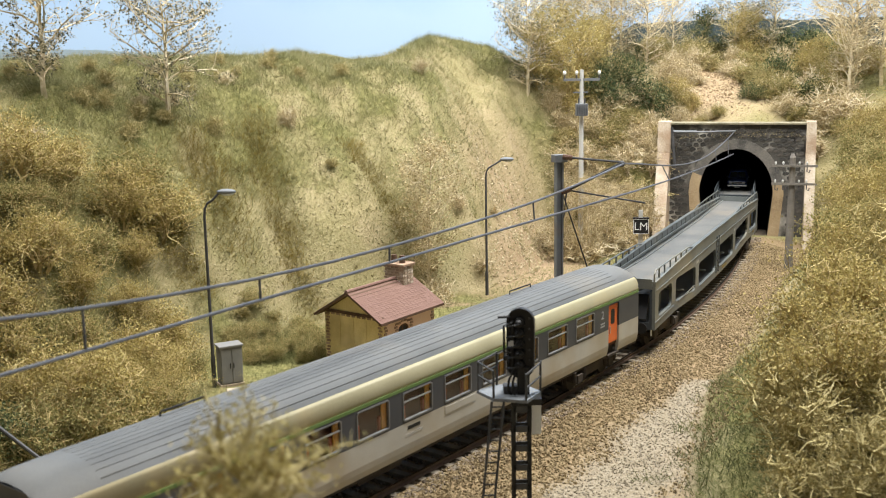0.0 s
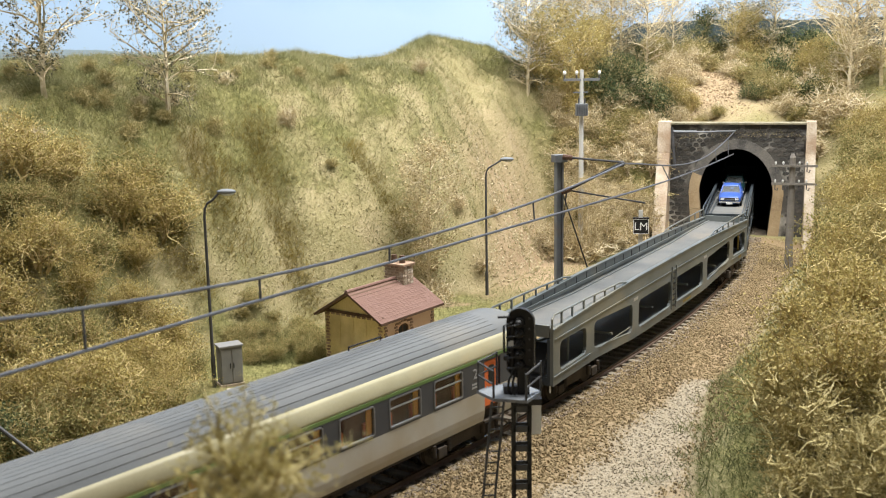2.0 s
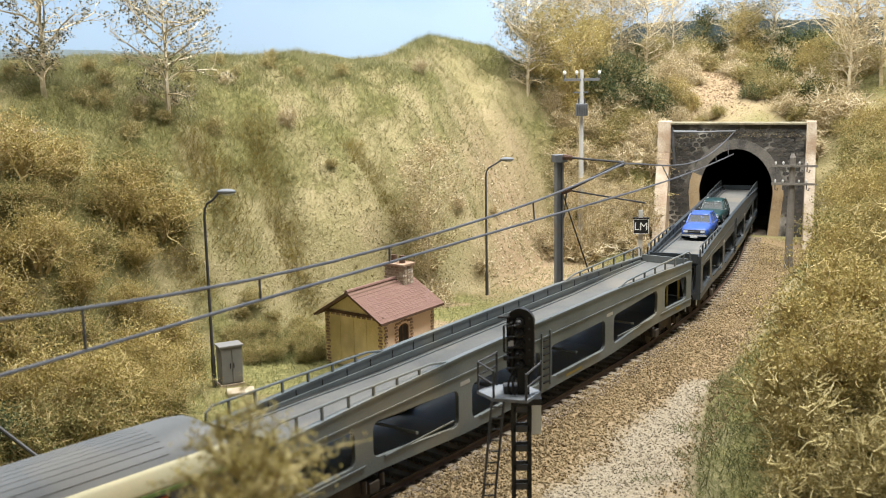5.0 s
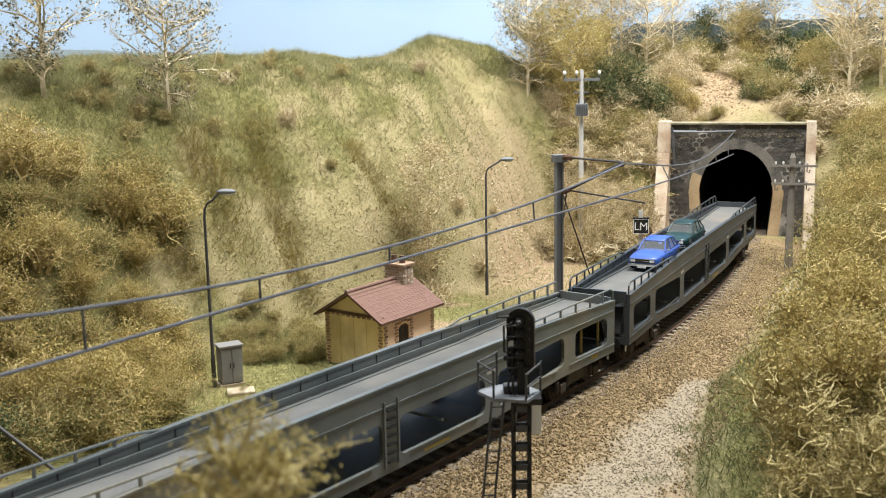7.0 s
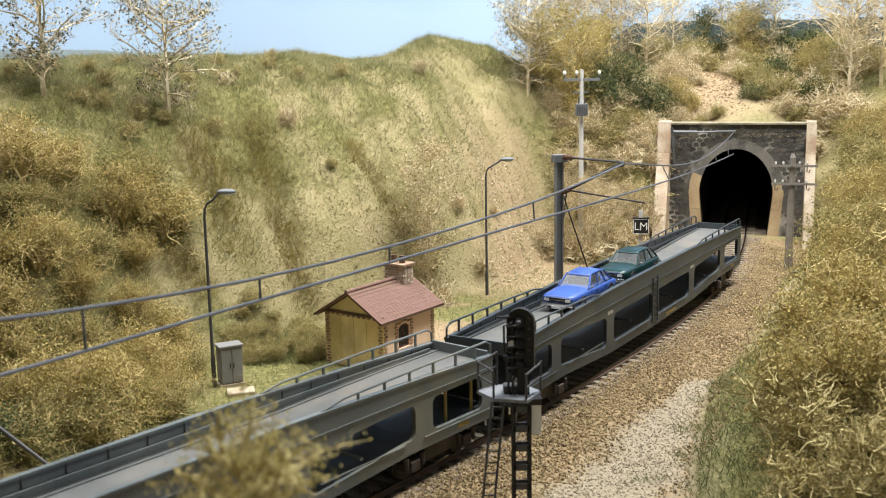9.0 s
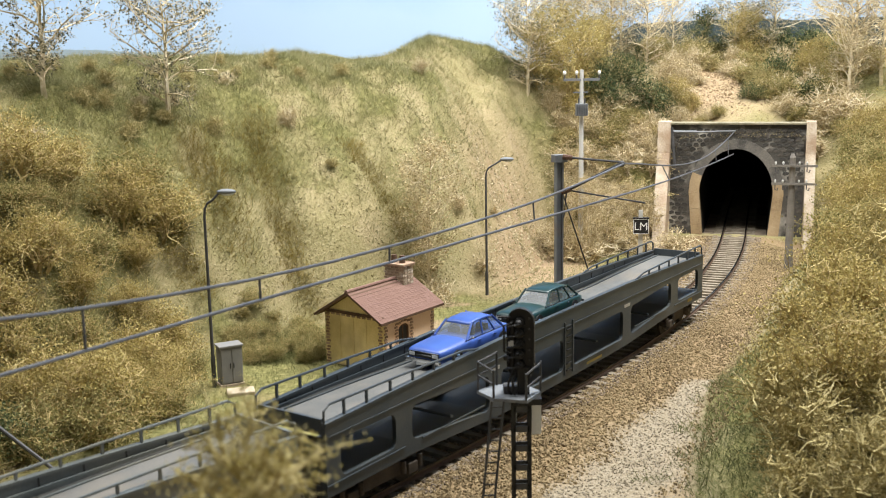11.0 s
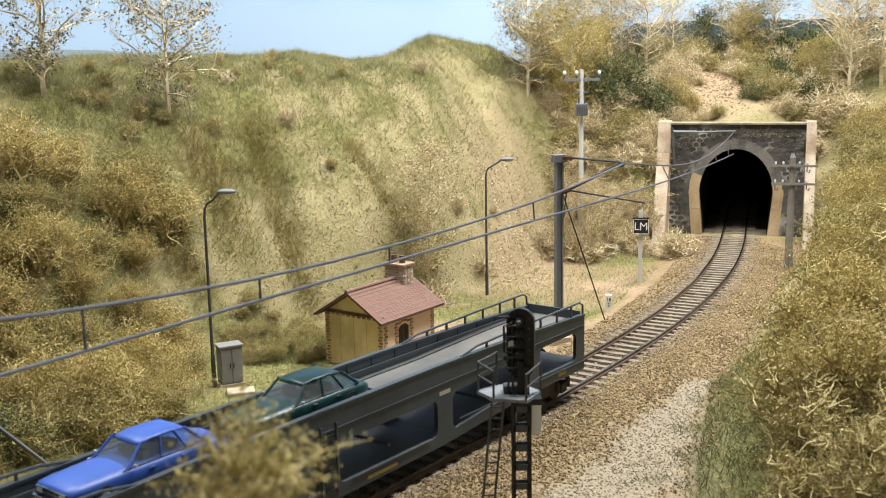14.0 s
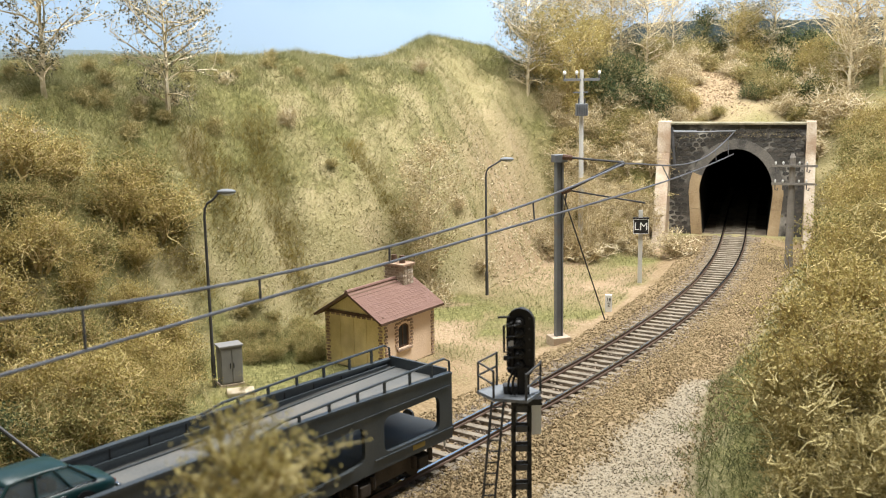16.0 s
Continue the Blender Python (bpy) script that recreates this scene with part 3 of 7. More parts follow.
    for k in range(steps + 1):
        s = PORTAL_S + 0.2 + k * 1.1
        x, y, a = on_track(s)
        for px, pz in inner:
            verts.append((x + px * math.sin(a), y - px * math.cos(a), pz))
    for k in range(steps):
        for i in range(m - 1):
            faces.append((k * m + i, k * m + i + 1, (k + 1) * m + i + 1, (k + 1) * m + i))
    ob = new("tunnel_lining", grid_mesh("tunnel_lining", verts, faces, M_TUNNELDARK, True))
    tagged(ob, "tunnel lining coloured near black for the dark inside", "tunnel", "", "structure")
    bm = bmesh.new()
    for k in range(steps):
        q = [on_track(PORTAL_S + 0.2 + (k + d) * 1.1, o) for d, o in ((0, 2.6), (1, 2.6), (1, -2.6), (0, -2.6))]
        bm.faces.new([bm.verts.new((x, y, -0.34)) for x, y, a in q])
    tagged(part("tunnel_floor", bm, M_STONE_GREY), "dark ballast floor inside the tunnel", "floor", "", "structure")
    # unseen wall added to keep the tunnel dark
    x, y, a = on_track(PORTAL_S + 25.4)
    end = holder("wall_tunnel", x, y, 0, math.degrees(a) - 90, "added end wall, coloured near black for the dark of the tunnel", "wall", "", "structure")
    part("end_panel", box(bmesh.new(), -4, 4, 0, 0.3, -1, 7), M_TUNNELDARK, end)


build_portal()


# ---- track ----
def build_track():
    track = holder("railway_track", label="single railway track with rusty rails on weathered sleepers", category="track", kind="structure")
    for side, name in ((0.7175, "rail"), (-0.7175, "rail")):
        ss = np.arange(-110, 73, 0.5)
        prof = [(-0.075, -0.16), (0.075, -0.16), (0.06, -0.12), (0.02, -0.1), (0.02, -0.05), (0.042, -0.04), (0.042, 0.0), (-0.042, 0.0), (-0.042, -0.04), (-0.02, -0.05), (-0.02, -0.1), (-0.06, -0.12)]
        verts, faces, n = [], [], len(prof)
        for s in ss:
            for o, z in prof:
                x, y, a = on_track(s, side + o)
                verts.append((x, y, z))
        for k in range(len(ss) - 1):
            for i in range(n):
                faces.append((k * n + i, k * n + (i + 1) % n, (k + 1) * n + (i + 1) % n, (k + 1) * n + i))
        me = grid_mesh(name, verts, faces, M_RAIL)
        me.materials.append(M_RAILTOP)
        tops = np.zeros(len(faces), np.int32)
        tops[np.arange(len(faces)) % n == 6] = 1
        me.polygons.foreach_set("material_index", tops)
        ob = new(name, me)
        ob.parent = track
    bm = box(bmesh.new(), -0.13, 0.13, -1.3, 1.3, -0.32, -0.165, 0.02)
    me = mesh_of("sleeper", bm)
    me.materials.append(M_SLEEPER)
    rng = random.Random(2)
    for i in range(170):
        s = -38 + i * 0.62
        x, y, a = on_track(s)
        part("sleeper", me, None, track, m=pose(x * K, y * K, rng.uniform(-0.01, 0.005) * K, 0, 0, math.degrees(a) + rng.uniform(-1.5, 1.5)))
    return track


build_track()


def scatter_stones(name, label, count, sizes, material, chooser, seed, sink=0.3):
    rng = np.random.RandomState(seed)
    x, y, z = chooser(rng, count)
    n = len(x)
    base = np.array([(1, 0, 0), (-1, 0, 0), (0, 1, 0), (0, -1, 0), (0, 0, 1), (0, 0, -1)], float)
    tri = np.array([(0, 2, 4), (2, 1, 4), (1, 3, 4), (3, 0, 4), (2, 0, 5), (1, 2, 5), (3, 1, 5), (0, 3, 5)])
    r = rng.uniform(sizes[0], sizes[1], (n, 1, 1)) * rng.uniform(0.6, 1.2, (n, 6, 1))
    v = base[None] * r * np.array([1, 1, 0.75])
    q = rng.normal(size=(n, 4))
    q /= np.linalg.norm(q, axis=1)[:, None]
    w, a, b, c = q.T
    R = np.stack([1 - 2 * (b * b + c * c), 2 * (a * b - c * w), 2 * (a * c + b * w), 2 * (a * b + c * w), 1 - 2 * (a * a + c * c), 2 * (b * c - a * w), 2 * (a * c - b * w), 2 * (b * c + a * w), 1 - 2 * (a * a + b * b)], -1).reshape(n, 3, 3)
    v = np.einsum("nij,nkj->nki", R, v) + np.stack([x, y, z + sizes[0] * sink], -1)[:, None]
    f = tri[None] + (np.arange(n) * 6)[:, None, None]
    ob = new(name, grid_mesh(name, v.reshape(-1, 3), f.reshape(-1, 3), material))
    tagged(ob, label, "gravel", "", "stuff")


def by_track(lo, hi, s0, s1, fade=0.0, bias=1.0):
    def choose(rng, count):
        s = s0 + (s1 - s0) * rng.uniform(0, 1, count) ** bias
        o = rng.uniform(lo, hi, count)
        x, y, a = on_track(s, o)
        z = height(x, y)
        z = np.where(np.abs(o) < 0.85, -0.28 + 0.05 * rng.uniform(-1, 1, count), z)
        keep = (rng.uniform(0, 1, count) > fade * (np.abs(o) - 1.5) / max(abs(lo), abs(hi))) & (in_valley(x, y) | (seg_dist(x, y, FOOT_R) < rng.uniform(0, 1.3, count))) & (rng.uniform(0, 1, count) > path_mask(x, y) * 1.1)
        return x[keep], y[keep], z[keep]
    return choose


scatter_stones("ballast", "brown and tan crushed stone ballast beside the track", 52000, (0.042, 0.085), M_STONE, by_track(-6.8, -0.95, -14, 38, 0.4, 1.25), 11)
scatter_stones("ballast_bed", "grey-brown stone ballast between the sleepers", 13000, (0.045, 0.085), M_STONE_GREY, by_track(-1.7, 1.7, -14, 52, 0, 1.1), 12)
scatter_stones("ballast_verge", "tan stones on the verge behind the track", 8000, (0.04, 0.08), M_STONE, by_track(0.95, 2.9, -12, 40, 1.0, 1.2), 13)


def on_path(rng, count):
    x, y = rng.uniform(1, 10, count), rng.uniform(20, 38, count)
    keep = (path_mask(x, y) > rng.uniform(0.05, 0.9, count)) & in_valley(x, y)
    x, y = x[keep], y[keep]
    return x, y, height(x, y)


M_GRAVEL = mat("pale_gravel", [(0.15, 0.123, 0.083), (0.24, 0.203, 0.145), (0.33, 0.288, 0.22)], 1.2, 0.9, 0, 0.2, 0.1, island=0.7)
scatter_stones("path_gravel", "fine pale gravel on the footpath", 16000, (0.025, 0.05), M_GRAVEL, on_path, 14)


def on_slope(rng, count):
    x, y = rng.uniform(-14, 9, count), rng.uniform(44, 66, count)
    keep = ~in_valley(x, y) & (greenness(x, y) < 0.52 + rng.uniform(-0.1, 0.05, count))
    x, y = x[keep], y[keep]
    return x, y, height(x, y)


M_CLAY = mat("clay_crumb", [(0.2, 0.17, 0.08), (0.32, 0.275, 0.145), (0.44, 0.38, 0.23)], 1.2, 0.9, 0, 0.2, 0.1, island=0.7)
scatter_stones("slope_scree", "crumbly khaki earth lumps on the cutting slope", 20000, (0.03, 0.08), M_CLAY, on_slope, 15, 0.0)


def on_cliff(rng, count):
    x, y = rng.uniform(0.5, 8.5, count), rng.uniform(50, 66, count)
    keep = ~in_valley(x, y) & (np.hypot((x - 5.0) / 3.2, (y - 57.5) / 6.5) + rng.uniform(-0.3, 0.3, count) < 1) & (cloud(x, y, 38, 1.6) > 0.42)
    x, y = x[keep], y[keep]
    return x, y, height(x, y)


M_SANDROCK = mat("pale_sandstone", [(0.27, 0.21, 0.12), (0.42, 0.35, 0.22), (0.55, 0.47, 0.32)], 1.2, 0.9, 0, 0.4, 0.1, island=0.6)
scatter_stones("cliff_rubble", "pale sandstone rubble on the steep nose of the hill", 6500, (0.04, 0.12), M_SANDROCK, on_cliff, 16, -0.3)


def above_portal(rng, count):
    x, y = rng.uniform(15, 23, count), rng.uniform(68, 78, count)
    keep = (portal_local(x, y)[0] > 1.2) & (np.hypot((x - 19) / 3.6, (y - 73) / 4.5) < rng.uniform(0.5, 1.2, count))
    x, y = x[keep], y[keep]
    return x, y, height(x, y)


M_EARTHLUMP = mat("tan_earth_lump", [(0.2, 0.14, 0.075), (0.31, 0.225, 0.135), (0.42, 0.32, 0.21)], 1.2, 0.9, 0, 0.4, 0.1, island=0.6)
scatter_stones("earth_lumps", "tan earth and stones above the tunnel portal", 3000, (0.05, 0.15), M_EARTHLUMP, above_portal, 17, -0.2)
# ---- house, masts, lamps and signs ----
M_PLASTER = mat("ochre_plaster", [(0.6, 0.48, 0.22), (0.71, 0.58, 0.29), (0.78, 0.65, 0.36)], 1.2, 0.9, 0, 0.3, 0.08, wear=((0.36, 0.27, 0.14), 0.35))
M_PLASTER_PINK = mat("pinkish_plaster", [(0.68, 0.5, 0.34), (0.76, 0.58, 0.41)], 1.2, 0.9, 0, 0.3, 0.08, wear=((0.5, 0.35, 0.22), 0.25))
M_BRICK = mat("old_brick", [(0.2, 0.13, 0.085), (0.32, 0.22, 0.15), (0.44, 0.33, 0.24)], 0.4, 0.9, 0, 0.3, 0.05, per_object=0.5)
M_PALEBRICK = mat("pale_chimney_brick", [(0.27, 0.2, 0.14), (0.42, 0.34, 0.25), (0.56, 0.48, 0.38)], 0.4, 0.9, 0, 0.3, 0.05, per_object=0.5)
M_TILE = mat("red_brown_roof_tile", [(0.135, 0.072, 0.055), (0.19, 0.112, 0.088), (0.245, 0.155, 0.125)], 1.4, 0.85, 0, 0.5, 0.05, per_object=0.08)
M_DARKWOOD = mat("dark_eaves_wood", [(0.07, 0.04, 0.025), (0.13, 0.08, 0.05)], 0.5, 0.85, 0, 0.2)
M_GREYSTEEL = mat("blue_grey_steel", [(0.16, 0.175, 0.19), (0.23, 0.24, 0.25)], 0.8, 0.55, 0.2, 0.1, wear=((0.2, 0.14, 0.1), 0.2))
M_DARKSTEEL = mat("dark_grey_steel", [(0.05, 0.05, 0.052), (0.09, 0.09, 0.09)], 0.6, 0.55, 0.2, 0.1)
M_WIRE = mat("grey_wire", [(0.1, 0.105, 0.12), (0.15, 0.155, 0.165)], 1.0, 0.5, 0.3, 0)
M_CABINET = mat("grey_cabinet", [(0.18, 0.18, 0.175), (0.24, 0.235, 0.225)], 0.8, 0.7, 0, 0.1, wear=((0.2, 0.17, 0.13), 0.3))
M_POLEWOOD = mat("weathered_pole", [(0.15, 0.135, 0.115), (0.25, 0.23, 0.2)], 0.6, 0.85, 0, 0.4)
M_PALEPOLE = mat("pale_grey_pole", [(0.45, 0.45, 0.43), (0.58, 0.57, 0.54)], 0.8, 0.7, 0, 0.1)
M_INSULATOR = mat("white_porcelain", [(0.75, 0.75, 0.73), (0.82, 0.82, 0.8)], 0.3, 0.25, 0, 0)
M_BROWNINS = mat("brown_insulator", [(0.1, 0.05, 0.03), (0.16, 0.09, 0.06)], 0.2, 0.3, 0, 0)
M_SLAB = mat("pale_stone_slab", [(0.38, 0.31, 0.22), (0.52, 0.44, 0.33)], 0.5, 0.9, 0, 0.3)
M_LAMPGLASS = mat("lamp_glass", [(0.6, 0.62, 0.64), (0.7, 0.72, 0.74)], 0.3, 0.3, 0, 0)


def build_house():
    g, w = 2.97, 3.35          # along the gable, along the eaves
    h, ridge, z0 = 1.98, 2.88, -0.12
    house = holder("trackside_hut", -2.36, 38.62, -0.36, 54.5, "small ochre plastered hut with red tiled roof", "hut")
    t = 0.14
    # gable walls: x = 0 faces along -x
    for x0, x1, m in ((0, t, M_PLASTER), (w - t, w, M_PLASTER)):
        part("gable_wall", plate(bmesh.new(), [(0, z0), (g, z0), (g, h), (g / 2, ridge), (0, h)], "x", x0, x1), m, house, "stained yellow ochre gable wall")
    # front wall with its window opening
    a, b, c, d = 0.95, 1.65, 0.62, 1.58
    bm = bmesh.new()
    for q in ((t, a, z0, h), (b, w - t, z0, h), (a, b, z0, c)):
        box(bm, q[0], q[1], 0, t, q[2], q[3])
    bow = lambda e: [((a + b) / 2 - ((b - a) / 2 - e) * math.cos(math.pi * i / 8), d - 0.22 + (0.22 - e) * math.sin(math.pi * i / 8)) for i in range(9)]
    plate(bm, [(b, h), (a, h)] + bow(0), "y", 0, t)
    part("front_wall", bm, M_PLASTER_PINK, house, "pinkish plastered front wall")
    part("back_wall", box(bmesh.new(), t, w - t, g - t, g, z0, h), M_PLASTER, house)
    win = part("window", framed(bmesh.new(), [(b, c), (a, c)] + bow(0), [(b - 0.07, c + 0.07), (a + 0.07, c + 0.07)] + bow(0.07), "y", 0.05, 0.11), M_DARKWOOD, house, "dark wooden window")
    part("pane", plate(bmesh.new(), [(b - 0.05, c + 0.05), (a + 0.05, c + 0.05)] + bow(0.05), "y", 0.075, 0.085), M_BLACK, win)
    part("glazing_bar", box(bmesh.new(), (a + b) / 2 - 0.025, (a + b) / 2 + 0.025, 0.055, 0.1, c + 0.07, d - 0.07), M_DARKWOOD, win)
    part("sill", box(bmesh.new(), a - 0.12, b + 0.12, -0.08, 0.05, c - 0.12, c - 0.01, 0.015), M_BRICK, win)
    brick = mesh_of("brick", box(bmesh.new(), -0.085, 0.085, -0.018, 0.018, -0.04, 0.04, 0.008))
    brick.materials.append(M_BRICK)
    rng = random.Random(9)

    def lay(x, y, z, turn):
        part("brick", brick, None, house, m=pose(x * K, y * K, z * K, 0, 0, turn + rng.uniform(-3, 3)))
    for i in range(17):
        z = z0 + 0.06 + i * 0.122
        j = 0.05 if i % 2 else 0.0
        lay(0.12 + j, -0.012, z, 0)
        lay(w - 0.12 - j, -0.012, z, 0)
        lay(-0.012, 0.12 + (0.05 - j), z, 90)
        lay(-0.012, g - 0.12 - j, z, 90)
        if c - 0.05 < z < d + 0.1:
            lay(a - 0.11 - j, -0.01, z, 0)
            lay(b + 0.11 + j, -0.01, z, 0)
    for i in range(4):
        lay(a + 0.05 + i * 0.2, -0.012, d + 0.07 + (0.05 if i in (1, 2) else 0), 0)
    for i in range(11):
        lay(-0.012, 0.15 + i * 0.265, h - 0.03, 90)
    part("gable_beam", box(bmesh.new(), -0.06, 0.0, -0.05, g + 0.05, h + 0.03, h + 0.13), M_DARKWOOD, house)
    for y in (0.85, 1.5, 2.2):
        part("gable_batten", box(bmesh.new(), -0.02, 0.0, y - 0.02, y + 0.02, z0 + 0.1, h - 0.1), M_PLASTER, house)
    # roof: two slopes with overhang, each of tiled courses
    over, gout, slope = 0.24, 0.4, math.atan2(ridge - h, g / 2)
    run = (g / 2 + over) / math.cos(slope)
    for sy in (0, 1):
        bm = bmesh.new()
        e = -over * math.tan(slope)
        prof = [(-over, h + e + 0.02), (g / 2, ridge + 0.02), (g / 2, ridge + 0.12), (-over, h + e + 0.1)]
        if sy:
            prof = [(g - y, z) for y, z in prof][::-1]
        roof = part("roof_slope", plate(bm, prof, "x", -gout, w + gout), M_DARKWOOD, house, "red-brown tiled roof slope")
        tile = bmesh.new()
        box(tile, -0.1, 0.1, 0, 0.23, 0, 0.01)
        tile = mesh_of("tile", tile)
        tile.materials.append(M_TILE)
        rows, cols = 10, 20
        for r in range(rows):
            for q in range(cols):
                x = -gout + 0.1 + q * (w + 2 * gout - 0.02) / cols
                along = r * run / rows
                y = -over + along * math.cos(slope)
                z = h + e + 0.1 + along * math.sin(slope)
                m = pose(x * K, y * K, (z + 0.01) * K, math.degrees(slope) - 1.6, 0, 0)
                if sy:
                    m = pose(x * K, (g - y) * K, (z + 0.01) * K, 0, 0, 180) @ pose(0, 0, 0, math.degrees(slope) - 1.6, 0, 0)
                part("tile", tile, None, roof, m=m)
    part("ridge_cap", rod(bmesh.new(), (-gout, g / 2, ridge + 0.12), (w + gout, g / 2, ridge + 0.12), 0.08), M_TILE, house)
    pale_brick = brick.copy()
    pale_brick.materials[0] = M_PALEBRICK
    y0, y1, top = g / 2 - 0.45, g / 2 + 0.5, 3.5
    ch = part("chimney", box(bmesh.new(), 2.7, 3.35, y0, y1, 2.2, top), M_SLAB, house, "pale brick chimney")
    for i in range(8):
        for k in range(5):
            part("brick", pale_brick, None, ch, m=pose(2.695 * K, (y0 + 0.1 + k * 0.2 + (0.04 if i % 2 else -0.02)) * K, (2.66 + i * 0.112) * K, 0, 0, 90))
        for x in (2.82, 3.02, 3.2):
            part("brick", pale_brick, None, ch, m=pose((x + (0.03 if i % 2 else 0)) * K, (y0 - 0.005) * K, (2.66 + i * 0.112) * K))
    part("chimney_cap", box(bmesh.new(), 2.62, 3.43, y0 - 0.08, y1 + 0.08, top, top + 0.1, 0.02), M_BRICK, ch)
    for y in (0.2, 0.62):
        part("chimney_pot", rod(bmesh.new(), (3.0, y0 + 0.08 + y, top + 0.1), (3.0, y0 + 0.08 + y, top + 0.4), 0.13, 0.11, n=12), M_DARKWOOD, ch)


build_house()


def build_street_lamp(x, y, top, hx, hz, label):
    lamp = holder("street_lamp", x, y, float(height(x, y)), 0, label, "street lamp", "street lamps")
    b = float(height(x, y))
    part("pole", rod(rod(bmesh.new(), (0, 0, -0.1), (0, 0, 1.2), 0.085), (0, 0, 1.2), (0, 0, top - b - 0.4), 0.065, 0.05), M_DARKSTEEL, lamp, "thin dark steel pole")
    pts = [(0, 0, top - b - 0.4), (0.03, 0, top - b - 0.1), (0.14, 0, top - b + 0.1), (0.34, 0, top - b + 0.22), (hx - x - 0.25, 0, hz - b)]
    part("arm", line_rod(bmesh.new(), pts, 0.045), M_DARKSTEEL, lamp)
    bm = ball(bmesh.new(), (hx - x, 0, hz - b + 0.03), (0.36, 0.17, 0.11), 12)
    head = part("head", bm, M_GREYSTEEL, lamp, smooth=True)
    part("lens", ball(bmesh.new(), (hx - x + 0.05, 0, hz - b - 0.03), (0.26, 0.13, 0.09), 10), M_LAMPGLASS, head, "pale lamp lens", smooth=True)


build_street_lamp(-8.7, 37.43, 6.35, -7.85, 6.83, "dark steel street lamp beside a grey cabinet")
build_street_lamp(2.23, 52.11, 5.9, 3.3, 6.4, "dark steel street lamp at the foot of the slope")


def build_cabinet():
    c = holder("relay_cabinet", -8.15, 37.75, float(height(-8.1, 37.7)), 28, "grey weathered steel relay cabinet with two doors", "cabinet")
    part("body", box(bmesh.new(), -0.42, 0.42, -0.28, 0.28, 0.08, 1.5, 0.02), M_CABINET, c)
    part("plinth", box(bmesh.new(), -0.46, 0.46, -0.32, 0.32, -0.1, 0.08), M_CONCRETE, c)
    part("top", box(bmesh.new(), -0.47, 0.47, -0.34, 0.34, 1.5, 1.58, 0.02), M_CABINET, c)
    for sx in (-1, 1):
        d = part("door", box(bmesh.new(), sx * 0.02, sx * 0.39, -0.305, -0.28, 0.14, 1.44, 0.008), M_CABINET, c)
        part("handle", box(bmesh.new(), sx * 0.05, sx * 0.08, -0.33, -0.305, 0.7, 0.9), M_BLACK, d)


build_cabinet()
slab = holder("stone_slab", -7.55, 36.6, float(height(-7.55, 36.6)), 15, "pale flat stone slab lying in the grass", "slab")
part("slab_top", box(bmesh.new(), -0.5, 0.5, -0.35, 0.35, -0.05, 0.16, 0.04), M_SLAB, slab)


